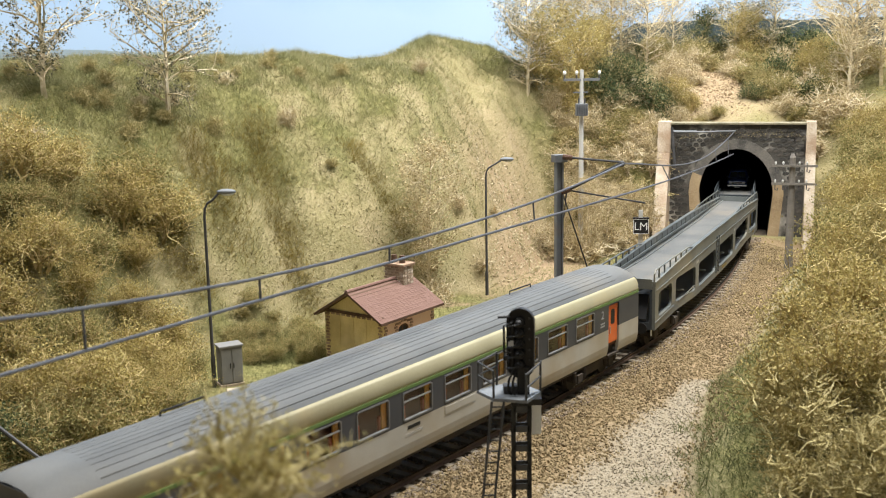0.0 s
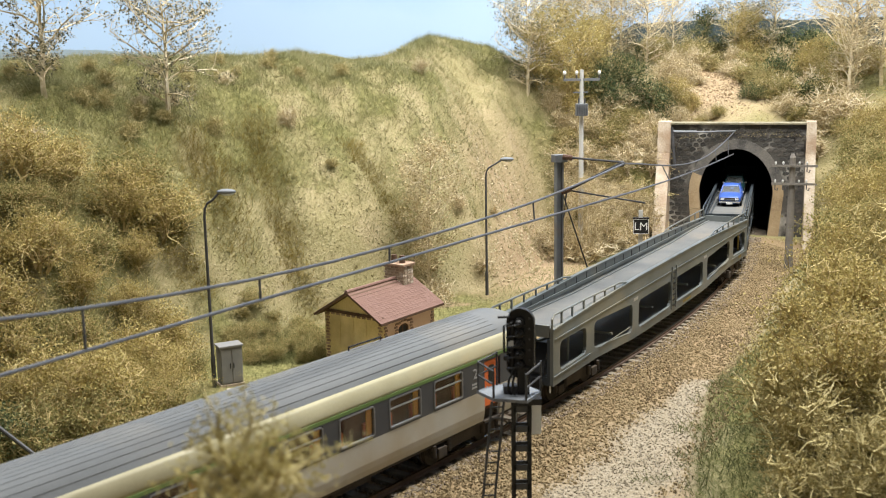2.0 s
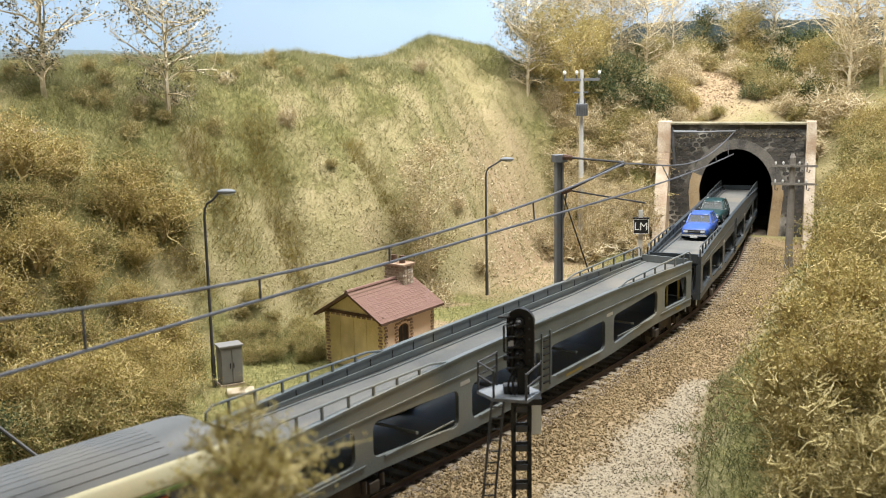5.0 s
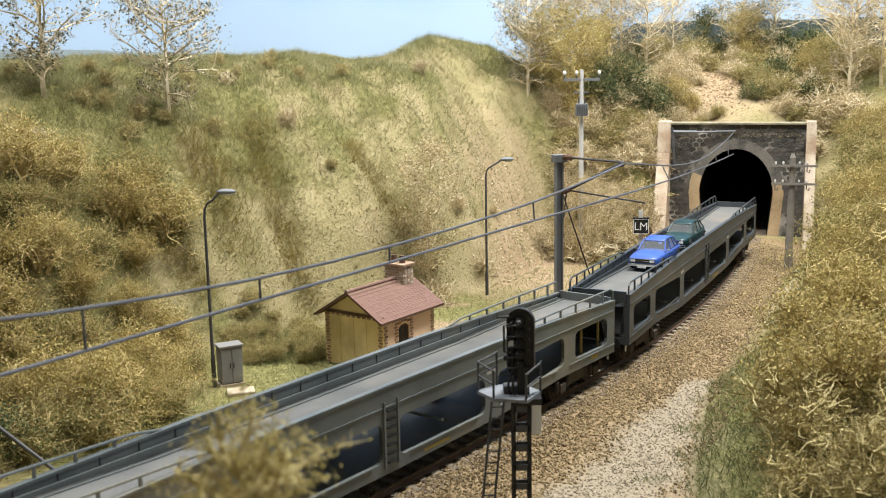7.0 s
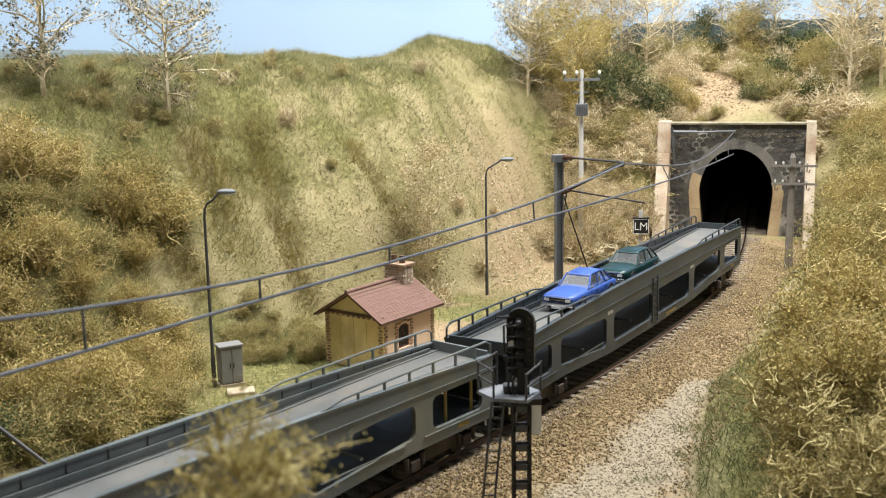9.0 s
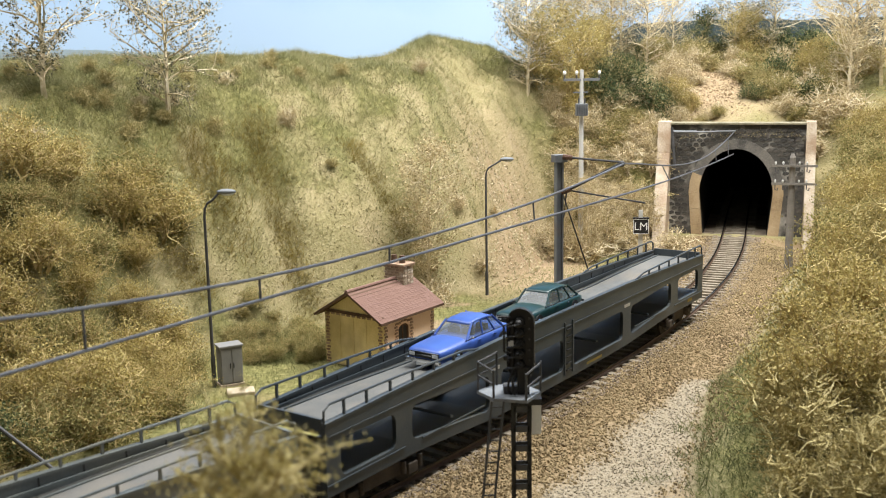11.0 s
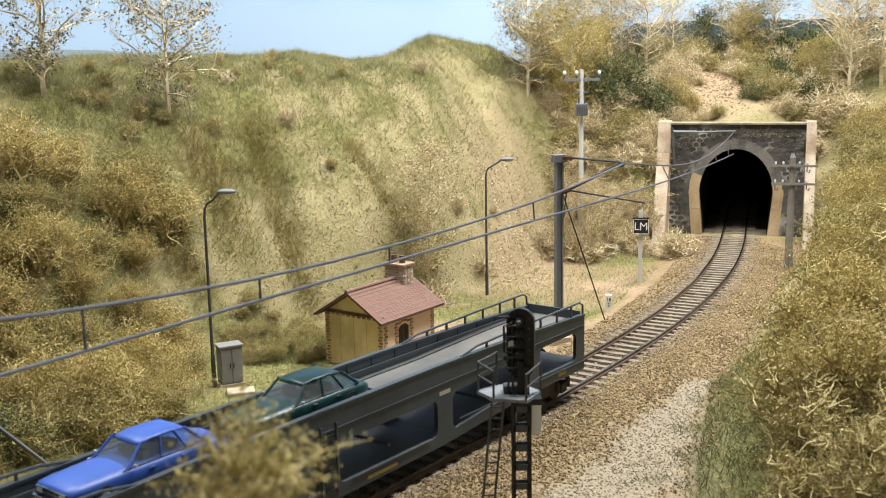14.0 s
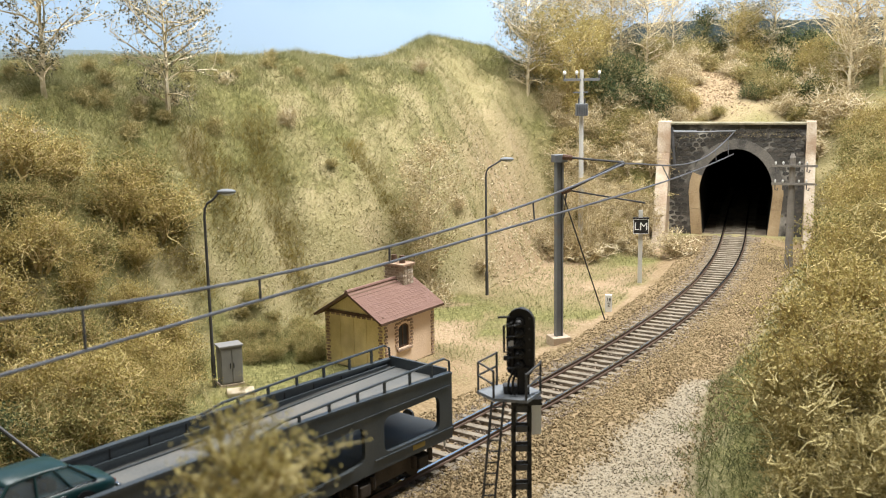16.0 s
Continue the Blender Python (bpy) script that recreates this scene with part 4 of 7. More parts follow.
def build_catenary():
    mast = holder("catenary_mast", 4.85, 42.6, -0.4, 18, "grey steel catenary mast with bracket arms over the track", "catenary mast")
    bm = bmesh.new()
    for sx in (-1, 1):
        box(bm, sx * 0.13 - 0.03, sx * 0.13 + 0.03, -0.12, 0.12, 0.1, 7.85)
    box(bm, -0.13, 0.13, -0.025, 0.025, 0.1, 7.85)
    part("column", bm, M_GREYSTEEL, mast)
    part("footing", box(bmesh.new(), -0.4, 0.4, -0.4, 0.4, -0.2, 0.2, 0.03), M_CONCRETE, mast)
    part("top_plate", box(bmesh.new(), -0.26, 0.3, -0.2, 0.2, 7.6, 7.9), M_GREYSTEEL, mast)
    arms = holder("bracket_arm", 0, 0, 0, 0, "dark steel bracket arms with ribbed insulators", "bracket")
    for name, p, q, r, m in (("top_tube", (4.95, 42.5, 7.42), (7.3, 41.5, 7.25), 0.045, M_DARKSTEEL), ("strut_tube", (5.2, 42.4, 6.05), (7.2, 41.5, 7.2), 0.06, M_DARKSTEEL),
                             ("steady_arm", (5.2, 42.4, 6.05), (8.2, 41.4, 5.6), 0.035, M_DARKSTEEL), ("hanger", (5.15, 42.4, 6.1), (5.05, 42.5, 4.9), 0.025, M_DARKSTEEL),
                             ("guy_wire", (5.0, 42.6, 5.9), (7.32, 45.85, -0.35), 0.03, M_DARKSTEEL)):
        part(name, rod(bmesh.new(), p, q, r), m, arms)
    for p, q in (((5.02, 42.5, 7.41), (5.4, 42.33, 7.38)), ((4.98, 42.5, 5.95), (5.32, 42.33, 6.13))):
        bm = bmesh.new()
        p, q = Vector(p), Vector(q)
        for i in range(5):
            a = p.lerp(q, i / 5)
            rod(bm, a, p.lerp(q, (i + 0.6) / 5), 0.13, 0.1, n=10)
        part("insulator", bm, M_BROWNINS, arms, "brown ribbed insulator")
    part("clamp", ball(bmesh.new(), (7.25, 41.5, 7.2), 0.13), M_DARKSTEEL, arms)
    # wires: straight contact wire, carrier wire with a little sag, droppers between
    low0, up0 = Vector((7.8, 41.5, 6.08)), Vector((7.35, 41.5, 7.2))
    low1, up1 = Vector((-7.9, 17.68, 6.1)), Vector((-7.94, 18.04, 7.2))
    ext = 1.35
    wires = holder("overhead_wire", 0, 0, 0, 0, "thick grey overhead wires with droppers", "overhead wire")
    part("contact_wire", line_rod(bmesh.new(), [low0.lerp(low1, ext * i / 10) for i in range(11)], 0.038), M_WIRE, wires)
    carrier = lambda t: low0.lerp(low1, t) + Vector((-0.45 * max(0, 1 - 3 * t), 0, 0.43 + (1.8 if t < 0.62 else 4.0) * (t - 0.62) ** 2))
    part("carrier_wire", line_rod(bmesh.new(), [carrier(ext * i / 14) for i in range(15)], 0.038), M_WIRE, wires)
    for t in (0.936, 0.766, 0.589, 0.3):
        part("dropper", rod(bmesh.new(), low0.lerp(low1, t), carrier(t), 0.03), M_WIRE, wires)
    end_low, end_up = Vector((18.75, 66.3, 5.12)), Vector((18.75, 66.3, 6.55))
    low = [low0.lerp(end_low, i / 12) - Vector((0, 0, 0.12 * math.sin(math.pi * i / 12))) for i in range(13)]
    up = [up0.lerp(end_up, i / 12) - Vector((0, 0, 1.0 * math.sin(math.pi * (i / 12) ** 1.15))) for i in range(13)]
    part("contact_wire", line_rod(bmesh.new(), low, 0.038), M_WIRE, wires)
    part("carrier_wire", line_rod(bmesh.new(), up, 0.038), M_WIRE, wires)
    for i in (3, 9, 11):
        part("dropper", rod(bmesh.new(), low[i], up[i], 0.025), M_WIRE, wires)
    arm = holder("portal_bracket", 0, 0, 0, 0, "grey wire bracket fixed to the tunnel portal", "bracket")
    part("insulator_tube", rod(bmesh.new(), (14.9, 66.6, 6.58), (16.4, 66.5, 6.56), 0.11, 0.08), M_GREYSTEEL, arm)
    part("bracket_tube", rod(bmesh.new(), (16.4, 66.5, 6.56), (18.85, 66.3, 6.58), 0.05), M_GREYSTEEL, arm)
    part("down_pipe", rod(bmesh.new(), (14.75, 66.3, 6.9), (14.95, 66.1, 4.3), 0.09), M_DARKSTEEL, arm)
    strut = holder("mast_stay", 0, 0, 0, 0, "dark slanted steel mast stay in the bushes", "mast stay")
    part("stay_rod", rod(bmesh.new(), (-11.4, 29.0, -0.5), (-14.6, 29.0, 2.35), 0.06), M_DARKSTEEL, strut)


build_catenary()


def build_sign():
    s = holder("trackside_sign", 10.53, 54.3, float(height(10.53, 54.3)), -6, "black square trackside sign with white letters on a pale post", "sign")
    part("post", box(bmesh.new(), -0.11, 0.11, -0.08, 0.08, -0.1, 3.95), M_PALEPOLE, s)
    part("cap", box(bmesh.new(), -0.42, 0.42, -0.22, 0.1, 3.5, 3.56), M_BLACK, s)
    b = part("board", box(bmesh.new(), -0.4, 0.4, -0.2, -0.1, 2.7, 3.5), M_BLACK, s)
    part("border", framed(bmesh.new(), [(-0.4, 2.7), (0.4, 2.7), (0.4, 3.5), (-0.4, 3.5)], [(-0.375, 2.725), (0.375, 2.725), (0.375, 3.475), (-0.375, 3.475)], "y", -0.215, -0.2), M_WHITE, b)
    text_part("LM", 0.58, pose(0, -0.21 * K, 3.09 * K, 90, 0, 0), M_WHITE, b)
    k = holder("distance_post", 7.84, 48.0, float(height(7.84, 48.0)), -6, "small white distance post beside the track", "post")
    part("stone", box(bmesh.new(), -0.16, 0.16, -0.1, 0.1, -0.1, 0.85, 0.04), M_WHITE, k)
    text_part("16", 0.26, pose(0, -0.105 * K, 0.62 * K, 90, 0, 0), M_DARKSTEEL, k)
    text_part("2", 0.26, pose(0, -0.105 * K, 0.36 * K, 90, 0, 0), M_DARKSTEEL, k)


def build_poles():
    b = float(height(8.25, 61))
    p = holder("power_pole", 8.25, 61.0, b, 0, "pale grey power pole with a transformer box and insulators", "power pole")
    part("pole", rod(bmesh.new(), (0, 0, -0.3), (0, 0, 10.7 - b), 0.17, 0.11, n=12), M_PALEPOLE, p)
    part("crossarm", box(bmesh.new(), -1.05, 1.05, -0.1, 0.1, 10.05 - b, 10.2 - b), M_GREYSTEEL, p)
    part("crossarm", box(bmesh.new(), -0.5, 0.35, -0.07, 0.07, 9.35 - b, 9.43 - b), M_GREYSTEEL, p)
    for x in (-1.0, -0.3, 1.02):
        bm = rod(bmesh.new(), (x, -0.05, 10.2 - b), (x, -0.05, 10.42 - b), 0.05)
        i = part("pin", bm, M_DARKSTEEL, p)
        part("insulator", ball(bmesh.new(), (x, -0.05, 10.52 - b), (0.1, 0.1, 0.13), 10), M_INSULATOR, i, "white porcelain insulator")
    t = part("transformer", box(bmesh.new(), -0.38, 0.32, -0.5, -0.12, 8.05 - b, 8.75 - b, 0.03), M_GREYSTEEL, p, "grey finned transformer box")
    for k in range(6):
        part("fin", box(bmesh.new(), -0.33 + k * 0.11, -0.3 + k * 0.11, -0.56, -0.5, 8.1 - b, 8.7 - b), M_DARKSTEEL, t)
    for x in (-0.2, 0.15):
        part("bushing", rod(bmesh.new(), (x, -0.3, 8.75 - b), (x, -0.3, 9.05 - b), 0.05), M_DARKSTEEL, t)
    b = float(height(19.4, 57.0))
    p = holder("telegraph_pole", 19.4, 57.0, b, -14, "grey weathered telegraph pole with two crossarms", "telegraph pole")
    part("pole", rod(bmesh.new(), (0, 0, -0.6), (0, 0, 5.75 - b), 0.24, 0.16, n=12), M_POLEWOOD, p)
    part("cap", rod(bmesh.new(), (0, 0, 5.75 - b), (0, 0, 5.98 - b), 0.17, 0.08, n=12), M_POLEWOOD, p)
    for z in (5.25, 4.25):
        part("crossarm", box(bmesh.new(), -1.1, 1.3, -0.26, -0.14, z - b, z - b + 0.12), M_POLEWOOD, p)
        for x in (-0.9, -0.5, 0.35, 0.75):
            bm = line_rod(bmesh.new(), [(x, -0.2, z - b), (x, -0.2, z - b - 0.25), (x + 0.12, -0.2, z - b - 0.3), (x + 0.16, -0.2, z - b - 0.15)], 0.03)
            h = part("hook", bm, M_DARKSTEEL, p)
            part("insulator", ball(bmesh.new(), (x, -0.2, z - b + 0.22), (0.06, 0.06, 0.1), 8), M_PALEPOLE, h)


build_sign()
build_poles()


def build_signal():
    sx, sy = 1.92, 25.2
    b = float(height(sx, sy))
    s = holder("railway_signal", sx, sy, b, 0, "black colour light signal with grey platform and ladder", "railway signal")
    Z = lambda z: z - b
    # lattice mast: two channels with battens
    for x, y in ((-0.2, -0.12), (0.2, -0.12), (-0.2, 0.12), (0.2, 0.12)):
        part("channel", box(bmesh.new(), x - 0.05, x + 0.05, y - 0.03, y + 0.03, -0.1, Z(3.0)), M_BLACK, s)
    z = 0.05
    while z < Z(2.9):
        for y in (-0.13, 0.13):
            part("batten", box(bmesh.new(), -0.2, 0.2, y - 0.02, y + 0.02, z, z + 0.16), M_DARKSTEEL, s)
        for x in (-0.2, 0.2):
            part("batten", box(bmesh.new(), x - 0.02, x + 0.02, -0.12, 0.12, z, z + 0.16), M_DARKSTEEL, s)
        z += 0.52
    part("footing", box(bmesh.new(), -0.4, 0.4, -0.35, 0.35, -0.3, 0.06, 0.03), M_CONCRETE, s)
    # platform
    deck = part("platform", plate(bmesh.new(), [(-1.12, 0.25), (-0.72, -0.42), (0.1, -0.62), (0.52, 0.1), (0.1, 0.75), (-0.6, 0.7)], "z", Z(3.02), Z(3.1)), M_GREYSTEEL, s, "grey steel platform")
    part("platform_edge", box(bmesh.new(), -0.1, 0.5, -0.3, 0.3, Z(2.86), Z(3.02)), M_BLACK, deck)

    def rail(name, pts, uprights):
        r = part(name, line_rod(bmesh.new(), pts, 0.028), M_DARKSTEEL, s)
        for x, y, z0, z1 in uprights:
            part("upright", rod(bmesh.new(), (x, y, z0), (x, y, z1), 0.03), M_DARKSTEEL, r)
    for zz in (3.5, 3.85):
        rail("hand_rail", [(-0.72, -0.38, Z(zz) - 0.05), (-1.08, 0.25, Z(zz)), (-0.58, 0.66, Z(zz) + 0.12)], [])
        rail("hand_rail", [(0.08, -0.58, Z(zz) - 0.1), (0.5, 0.1, Z(zz))], [])
    rail("rail_posts", [(-1.08, 0.25, Z(3.1)), (-1.08, 0.25, Z(3.86))], [(-0.72, -0.38, Z(3.1), Z(3.82)), (-0.58, 0.66, Z(3.1), Z(4.0)), (0.08, -0.58, Z(3.1), Z(3.78)), (0.5, 0.1, Z(3.1), Z(3.9))])
    # head: a tall rounded target, seen from behind with its lamp housings, cables and visors
    turn = pose(0.0, 0, 0, 0, 0, -14)
    pill = lambda e: [(0.0 + (0.34 - e) * math.cos(t), (Z(4.97) if math.sin(t) >= 0 else Z(3.86)) + (0.34 - e) * math.sin(t)) for t in [2 * math.pi * (i + 0.5) / 28 for i in range(28)]]
    head = part("signal_head", plate(bmesh.new(), pill(0), "y", -0.02, 0.05), M_BLACK, s, "tall black rounded signal head", m=turn)
    part("rim", framed(bmesh.new(), pill(-0.012), pill(0.03), "y", -0.1, 0.07), M_BLACK, head)
    for k in range(5):
        z = Z(3.88) + k * 0.27
        bm = rod(bmesh.new(), (-0.02, -0.2, z), (-0.02, -0.02, z), 0.125, n=14)
        rod(bm, (-0.02, -0.3, z), (-0.02, -0.2, z), 0.06, 0.1, n=12)
        rod(bm, (-0.02, -0.36, z), (-0.02, -0.3, z), 0.035, n=8)
        part("lamp_housing", bm, M_BLACK, head)
        part("cable", line_rod(bmesh.new(), [(-0.02, -0.35, z), (-0.14, -0.4, z - 0.02), (-0.3, -0.3, z - 0.07), (-0.27, -0.16, z - 0.2)], 0.028), M_BLACK, head)
        part("bolt", rod(bmesh.new(), (0.22, -0.05, z + 0.1), (0.22, -0.02, z + 0.1), 0.03, n=6), M_DARKSTEEL, head)
        bm = bmesh.new()
        for i in range(7):
            a, c = math.pi * i / 7, math.pi * (i + 1) / 7
            bm.faces.new([bm.verts.new((0.12 * math.cos(t), y, z + 0.12 * math.sin(t))) for t, y in ((a, 0.06), (c, 0.06), (c, 0.32), (a, 0.32))])
        bmesh.ops.solidify(bm, geom=bm.faces, thickness=0.015)
        part("visor", bm, M_BLACK, head)
    part("cable_duct", box(bmesh.new(), -0.24, -0.17, -0.14, -0.02, Z(3.6), Z(5.0), 0.01), M_BLACK, head)
    part("mirror_bracket", box(bmesh.new(), -0.42, -0.26, -0.2, -0.1, Z(3.98), Z(4.1), 0.02), M_BLACK, head)
    part("rear_label", box(bmesh.new(), -0.3, -0.16, -0.15, -0.145, Z(4.3), Z(4.5)), M_WHITE, head, "small white label")
    part("head_grip", line_rod(bmesh.new(), [(-0.2, -0.2, Z(5.0)), (-0.44, -0.22, Z(4.92)), (-0.44, -0.22, Z(4.25)), (-0.25, -0.2, Z(4.2))], 0.03), M_BLACK, s)
    part("side_arm", rod(bmesh.new(), (-0.58, -0.05, Z(5.1)), (-0.28, -0.05, Z(5.1)), 0.03), M_BLACK, s)
    for k, (x, y) in enumerate(((-0.32, -0.2), (-0.22, -0.28), (0.12, -0.24))):
        part("cable", line_rod(bmesh.new(), [(x * 0.6, -0.12, Z(3.75)), (x, y, Z(3.5)), (x * 1.1, y, Z(3.25)), (x * 0.8, y * 0.6, Z(3.1))], 0.03), M_BLACK, s)
    part("neck", box(bmesh.new(), -0.1, 0.2, -0.15, 0.12, Z(3.1), Z(3.8)), M_BLACK, s)
    part("junction_box", box(bmesh.new(), -0.45, -0.1, -0.1, 0.25, Z(3.1), Z(3.3), 0.02), M_DARKSTEEL, s)
    part("identity_plate", box(bmesh.new(), 0.28, 0.52, 0.1, 0.14, Z(1.95), Z(2.85)), M_WHITE, s, "white identity plate")
    part("identity_plate", box(bmesh.new(), -0.24, -0.1, 0.16, 0.2, Z(2.2), Z(2.95)), M_WHITE, s, "white identity plate")
    # ladder
    top, foot = (-0.62, -0.5, Z(3.05)), (-1.0, -0.75, -0.1)
    for dx in (-0.15, 0.15):
        part("ladder_rail", rod(bmesh.new(), (top[0] + dx, top[1], top[2]), (foot[0] + dx, foot[1], foot[2]), 0.032), M_DARKSTEEL, s)
    for i in range(13):
        t = (i + 0.5) / 13
        c = [top[j] + (foot[j] - top[j]) * t for j in range(3)]
        part("rung", rod(bmesh.new(), (c[0] - 0.15, c[1], c[2]), (c[0] + 0.15, c[1], c[2]), 0.022), M_DARKSTEEL, s)


build_signal()

# ---- plants ----
LEAF = {
    "gold": mat("golden_foliage", [(0.24, 0.185, 0.052), (0.39, 0.31, 0.1), (0.52, 0.43, 0.17), (0.43, 0.365, 0.15)], 2.5, 0.9, 0, 0, 0.2, island=0.6, thin=0.35),
    "olive": mat("olive_foliage", [(0.14, 0.135, 0.042), (0.28, 0.25, 0.09), (0.45, 0.385, 0.17)], 2.0, 0.9, 0, 0, 0.2, island=0.6, thin=0.35),
    "straw": mat("straw_tuft", [(0.3, 0.25, 0.07), (0.46, 0.39, 0.14), (0.62, 0.54, 0.26)], 2.0, 0.9, 0, 0, 0.2, island=0.6, thin=0.35),
    "dry": mat("dry_scrub_foliage", [(0.165, 0.137, 0.046), (0.295, 0.245, 0.095), (0.44, 0.365, 0.17)], 2.0, 0.9, 0, 0, 0.2, island=0.6, thin=0.35),
    "pale": mat("pale_dry_foliage", [(0.26, 0.2, 0.09), (0.47, 0.38, 0.2), (0.66, 0.56, 0.35)], 2.0, 0.9, 0, 0, 0.2, island=0.6, thin=0.35),
    "green": mat("dark_green_foliage", [(0.035, 0.055, 0.022), (0.085, 0.11, 0.045), (0.19, 0.2, 0.09)], 2.0, 0.9, 0, 0, 0.2, island=0.6, thin=0.35),
    "grey": mat("grey_green_foliage", [(0.09, 0.088, 0.05), (0.2, 0.185, 0.115), (0.42, 0.38, 0.26)], 2.0, 0.9, 0, 0, 0.2, island=0.6, thin=0.35),
}
M_TWIG = mat("pale_twig", [(0.44, 0.355, 0.21), (0.61, 0.515, 0.34), (0.74, 0.65, 0.47)], 0.8, 0.9, 0, 0, 0.1, island=0.4)
M_TWIGOLIVE = mat("olive_straw_twig", [(0.28, 0.23, 0.085), (0.44, 0.37, 0.17), (0.55, 0.47, 0.25)], 0.8, 0.9, 0, 0, 0.1, island=0.4)
M_TWIGDARK = mat("brown_twig", [(0.32, 0.24, 0.1), (0.52, 0.41, 0.2)], 0.8, 0.9, 0, 0, 0.1, island=0.4)


def tubes(segs, sides=3):
    """Tapered prisms along (p, q, r0, r1)."""
    segs = np.asarray(segs, float)
    p, q, r0, r1 = segs[:, 0:3], segs[:, 3:6], segs[:, 6], segs[:, 7]
    d = q - p
    d /= np.linalg.norm(d, axis=1)[:, None] + 1e-9
    ref = np.where(np.abs(d[:, 2:3]) > 0.9, np.array([[1.0, 0, 0]]), np.array([[0, 0, 1.0]]))
    u = np.cross(d, ref)
    u /= np.linalg.norm(u, axis=1)[:, None]
    w = np.cross(d, u)
    a = np.arange(sides) * 2 * math.pi / sides
    ring = u[:, None] * np.cos(a)[None, :, None] + w[:, None] * np.sin(a)[None, :, None]
    v = np.concatenate([p[:, None] + ring * r0[:, None, None], q[:, None] + ring * r1[:, None, None]], 1)
    i = np.arange(sides)
    f = np.stack([i, (i + 1) % sides, (i + 1) % sides + sides, i + sides], -1)
    f = f[None] + (np.arange(len(segs)) * 2 * sides)[:, None, None]
    return v.reshape(-1, 3), f.reshape(-1, 4)


def flakes(centres, size, rng):
    n = len(centres)
    a, b = rng.normal(size=(n, 3)), rng.normal(size=(n, 3))
    a /= np.linalg.norm(a, axis=1)[:, None]
    b -= a * (a * b).sum(1)[:, None]
    b /= np.linalg.norm(b, axis=1)[:, None]
    s = rng.uniform(0.6, 1.3, (n, 1)) * size
    a, b = a * s, b * s * 0.7
    k = rng.uniform(0.55, 1.35, (n, 3, 1))
    v = np.stack([-a - b, a * 0.9 - b * 0.4, b], 1) * k + centres[:, None]
    return v.reshape(-1, 3), np.arange(n * 3).reshape(n, 3)


def grow(rng, h, r, stems, levels, split, spread, bare=0.1, thick=0.05):
    """Branches of a plant h high and r wide; returns the segments and the tips."""
    segs, tips = [], []

    def go(p, d, length, rad, level):
        steps = 3 if level < levels else 2
        for i in range(steps):
            d2 = d + Vector((rng.gauss(0, 0.22), rng.gauss(0, 0.22), rng.gauss(0.06, 0.16)))
            d2.normalize()
            q = p + d2 * (length / steps)
            segs.append((*p, *q, rad * (1 - 0.2 * i), rad * (1 - 0.2 * (i + 1))))
            p, d = q, d2
            if level == 0 or i > 0:
                for _ in range(split if level < levels else 0):
                    if rng.random() < 0.75:
                        side = Vector((rng.gauss(0, 1), rng.gauss(0, 1), rng.gauss(0.1, 0.6)))
                        nd = (d * (1 - spread) + side.normalized() * spread).normalized()
                        go(p.copy(), nd, length * rng.uniform(0.5, 0.72), rad * 0.55, level + 1)
            if level >= levels - 1:
                tips.append(tuple(p))
    for k in range(stems):
        a = rng.uniform(0, 6.283)
        lean = 0.0 if stems == 1 else rng.uniform(0.15, 0.8) * r / h
        d = Vector((math.cos(a) * lean, math.sin(a) * lean, 1)).normalized()
        go(Vector((math.cos(a) * 0.1 * (stems > 1), math.sin(a) * 0.1 * (stems > 1), -0.15)), d, h * rng.uniform(0.5, 0.62) if stems > 1 else h * 0.72, thick, 0)
    return segs, tips


def grow_tree(rng, h, r, limbs, thick, low=0.25, droop=0.0):
    """A tapered trunk with limbs all the way up, twigs and twiglets on them."""
    segs, tips = [], []
    p, pts, n = Vector((0, 0, -0.3)), [], 10
    for i in range(n + 1):
        pts.append(p.copy())
        p = p + Vector((rng.gauss(0, 0.06), rng.gauss(0, 0.06), 1)) * (h / n)
    for i in range(n):
        segs.append((*pts[i], *pts[i + 1], thick * (1 - 0.9 * i / n), thick * (1 - 0.9 * (i + 1) / n)))

    def twig(p, d, length, rad, level):
        steps = 3 if level < 2 else 2
        for k in range(steps):
            d = (d + Vector((rng.gauss(0, 0.25), rng.gauss(0, 0.25), rng.gauss(0.05 - droop, 0.2)))).normalized()
            q = p + d * length / steps
            segs.append((*p, *q, rad, rad * 0.8))
            p, rad = q, rad * 0.8
            if level < 2:
                for _ in range(2):
                    side = Vector((rng.gauss(0, 1), rng.gauss(0, 1), rng.gauss(0.2, 0.5))).normalized()
                    twig(p.copy(), (d * 0.45 + side * 0.65).normalized(), length * rng.uniform(0.35, 0.55), rad * 0.6, level + 1)
            if level:
                tips.append(tuple(p))
    for k in range(limbs):
        t = low + (0.98 - low) * (k + rng.random()) / limbs
        i = min(int(t * n), n - 1)
        base = pts[i].lerp(pts[i + 1], t * n - i)
        a = k * 2.4 + rng.uniform(-0.5, 0.5)
        reach = r * (0.35 + 0.75 * math.sin(math.pi * min(1, max(0.12, (1.02 - t) / (1.02 - low)) ** 0.8))) * rng.uniform(0.7, 1.1)
        twig(base, Vector((math.cos(a), math.sin(a), rng.uniform(0.3, 0.9))).normalized(), reach, thick * 0.35, 0)
    return segs, tips


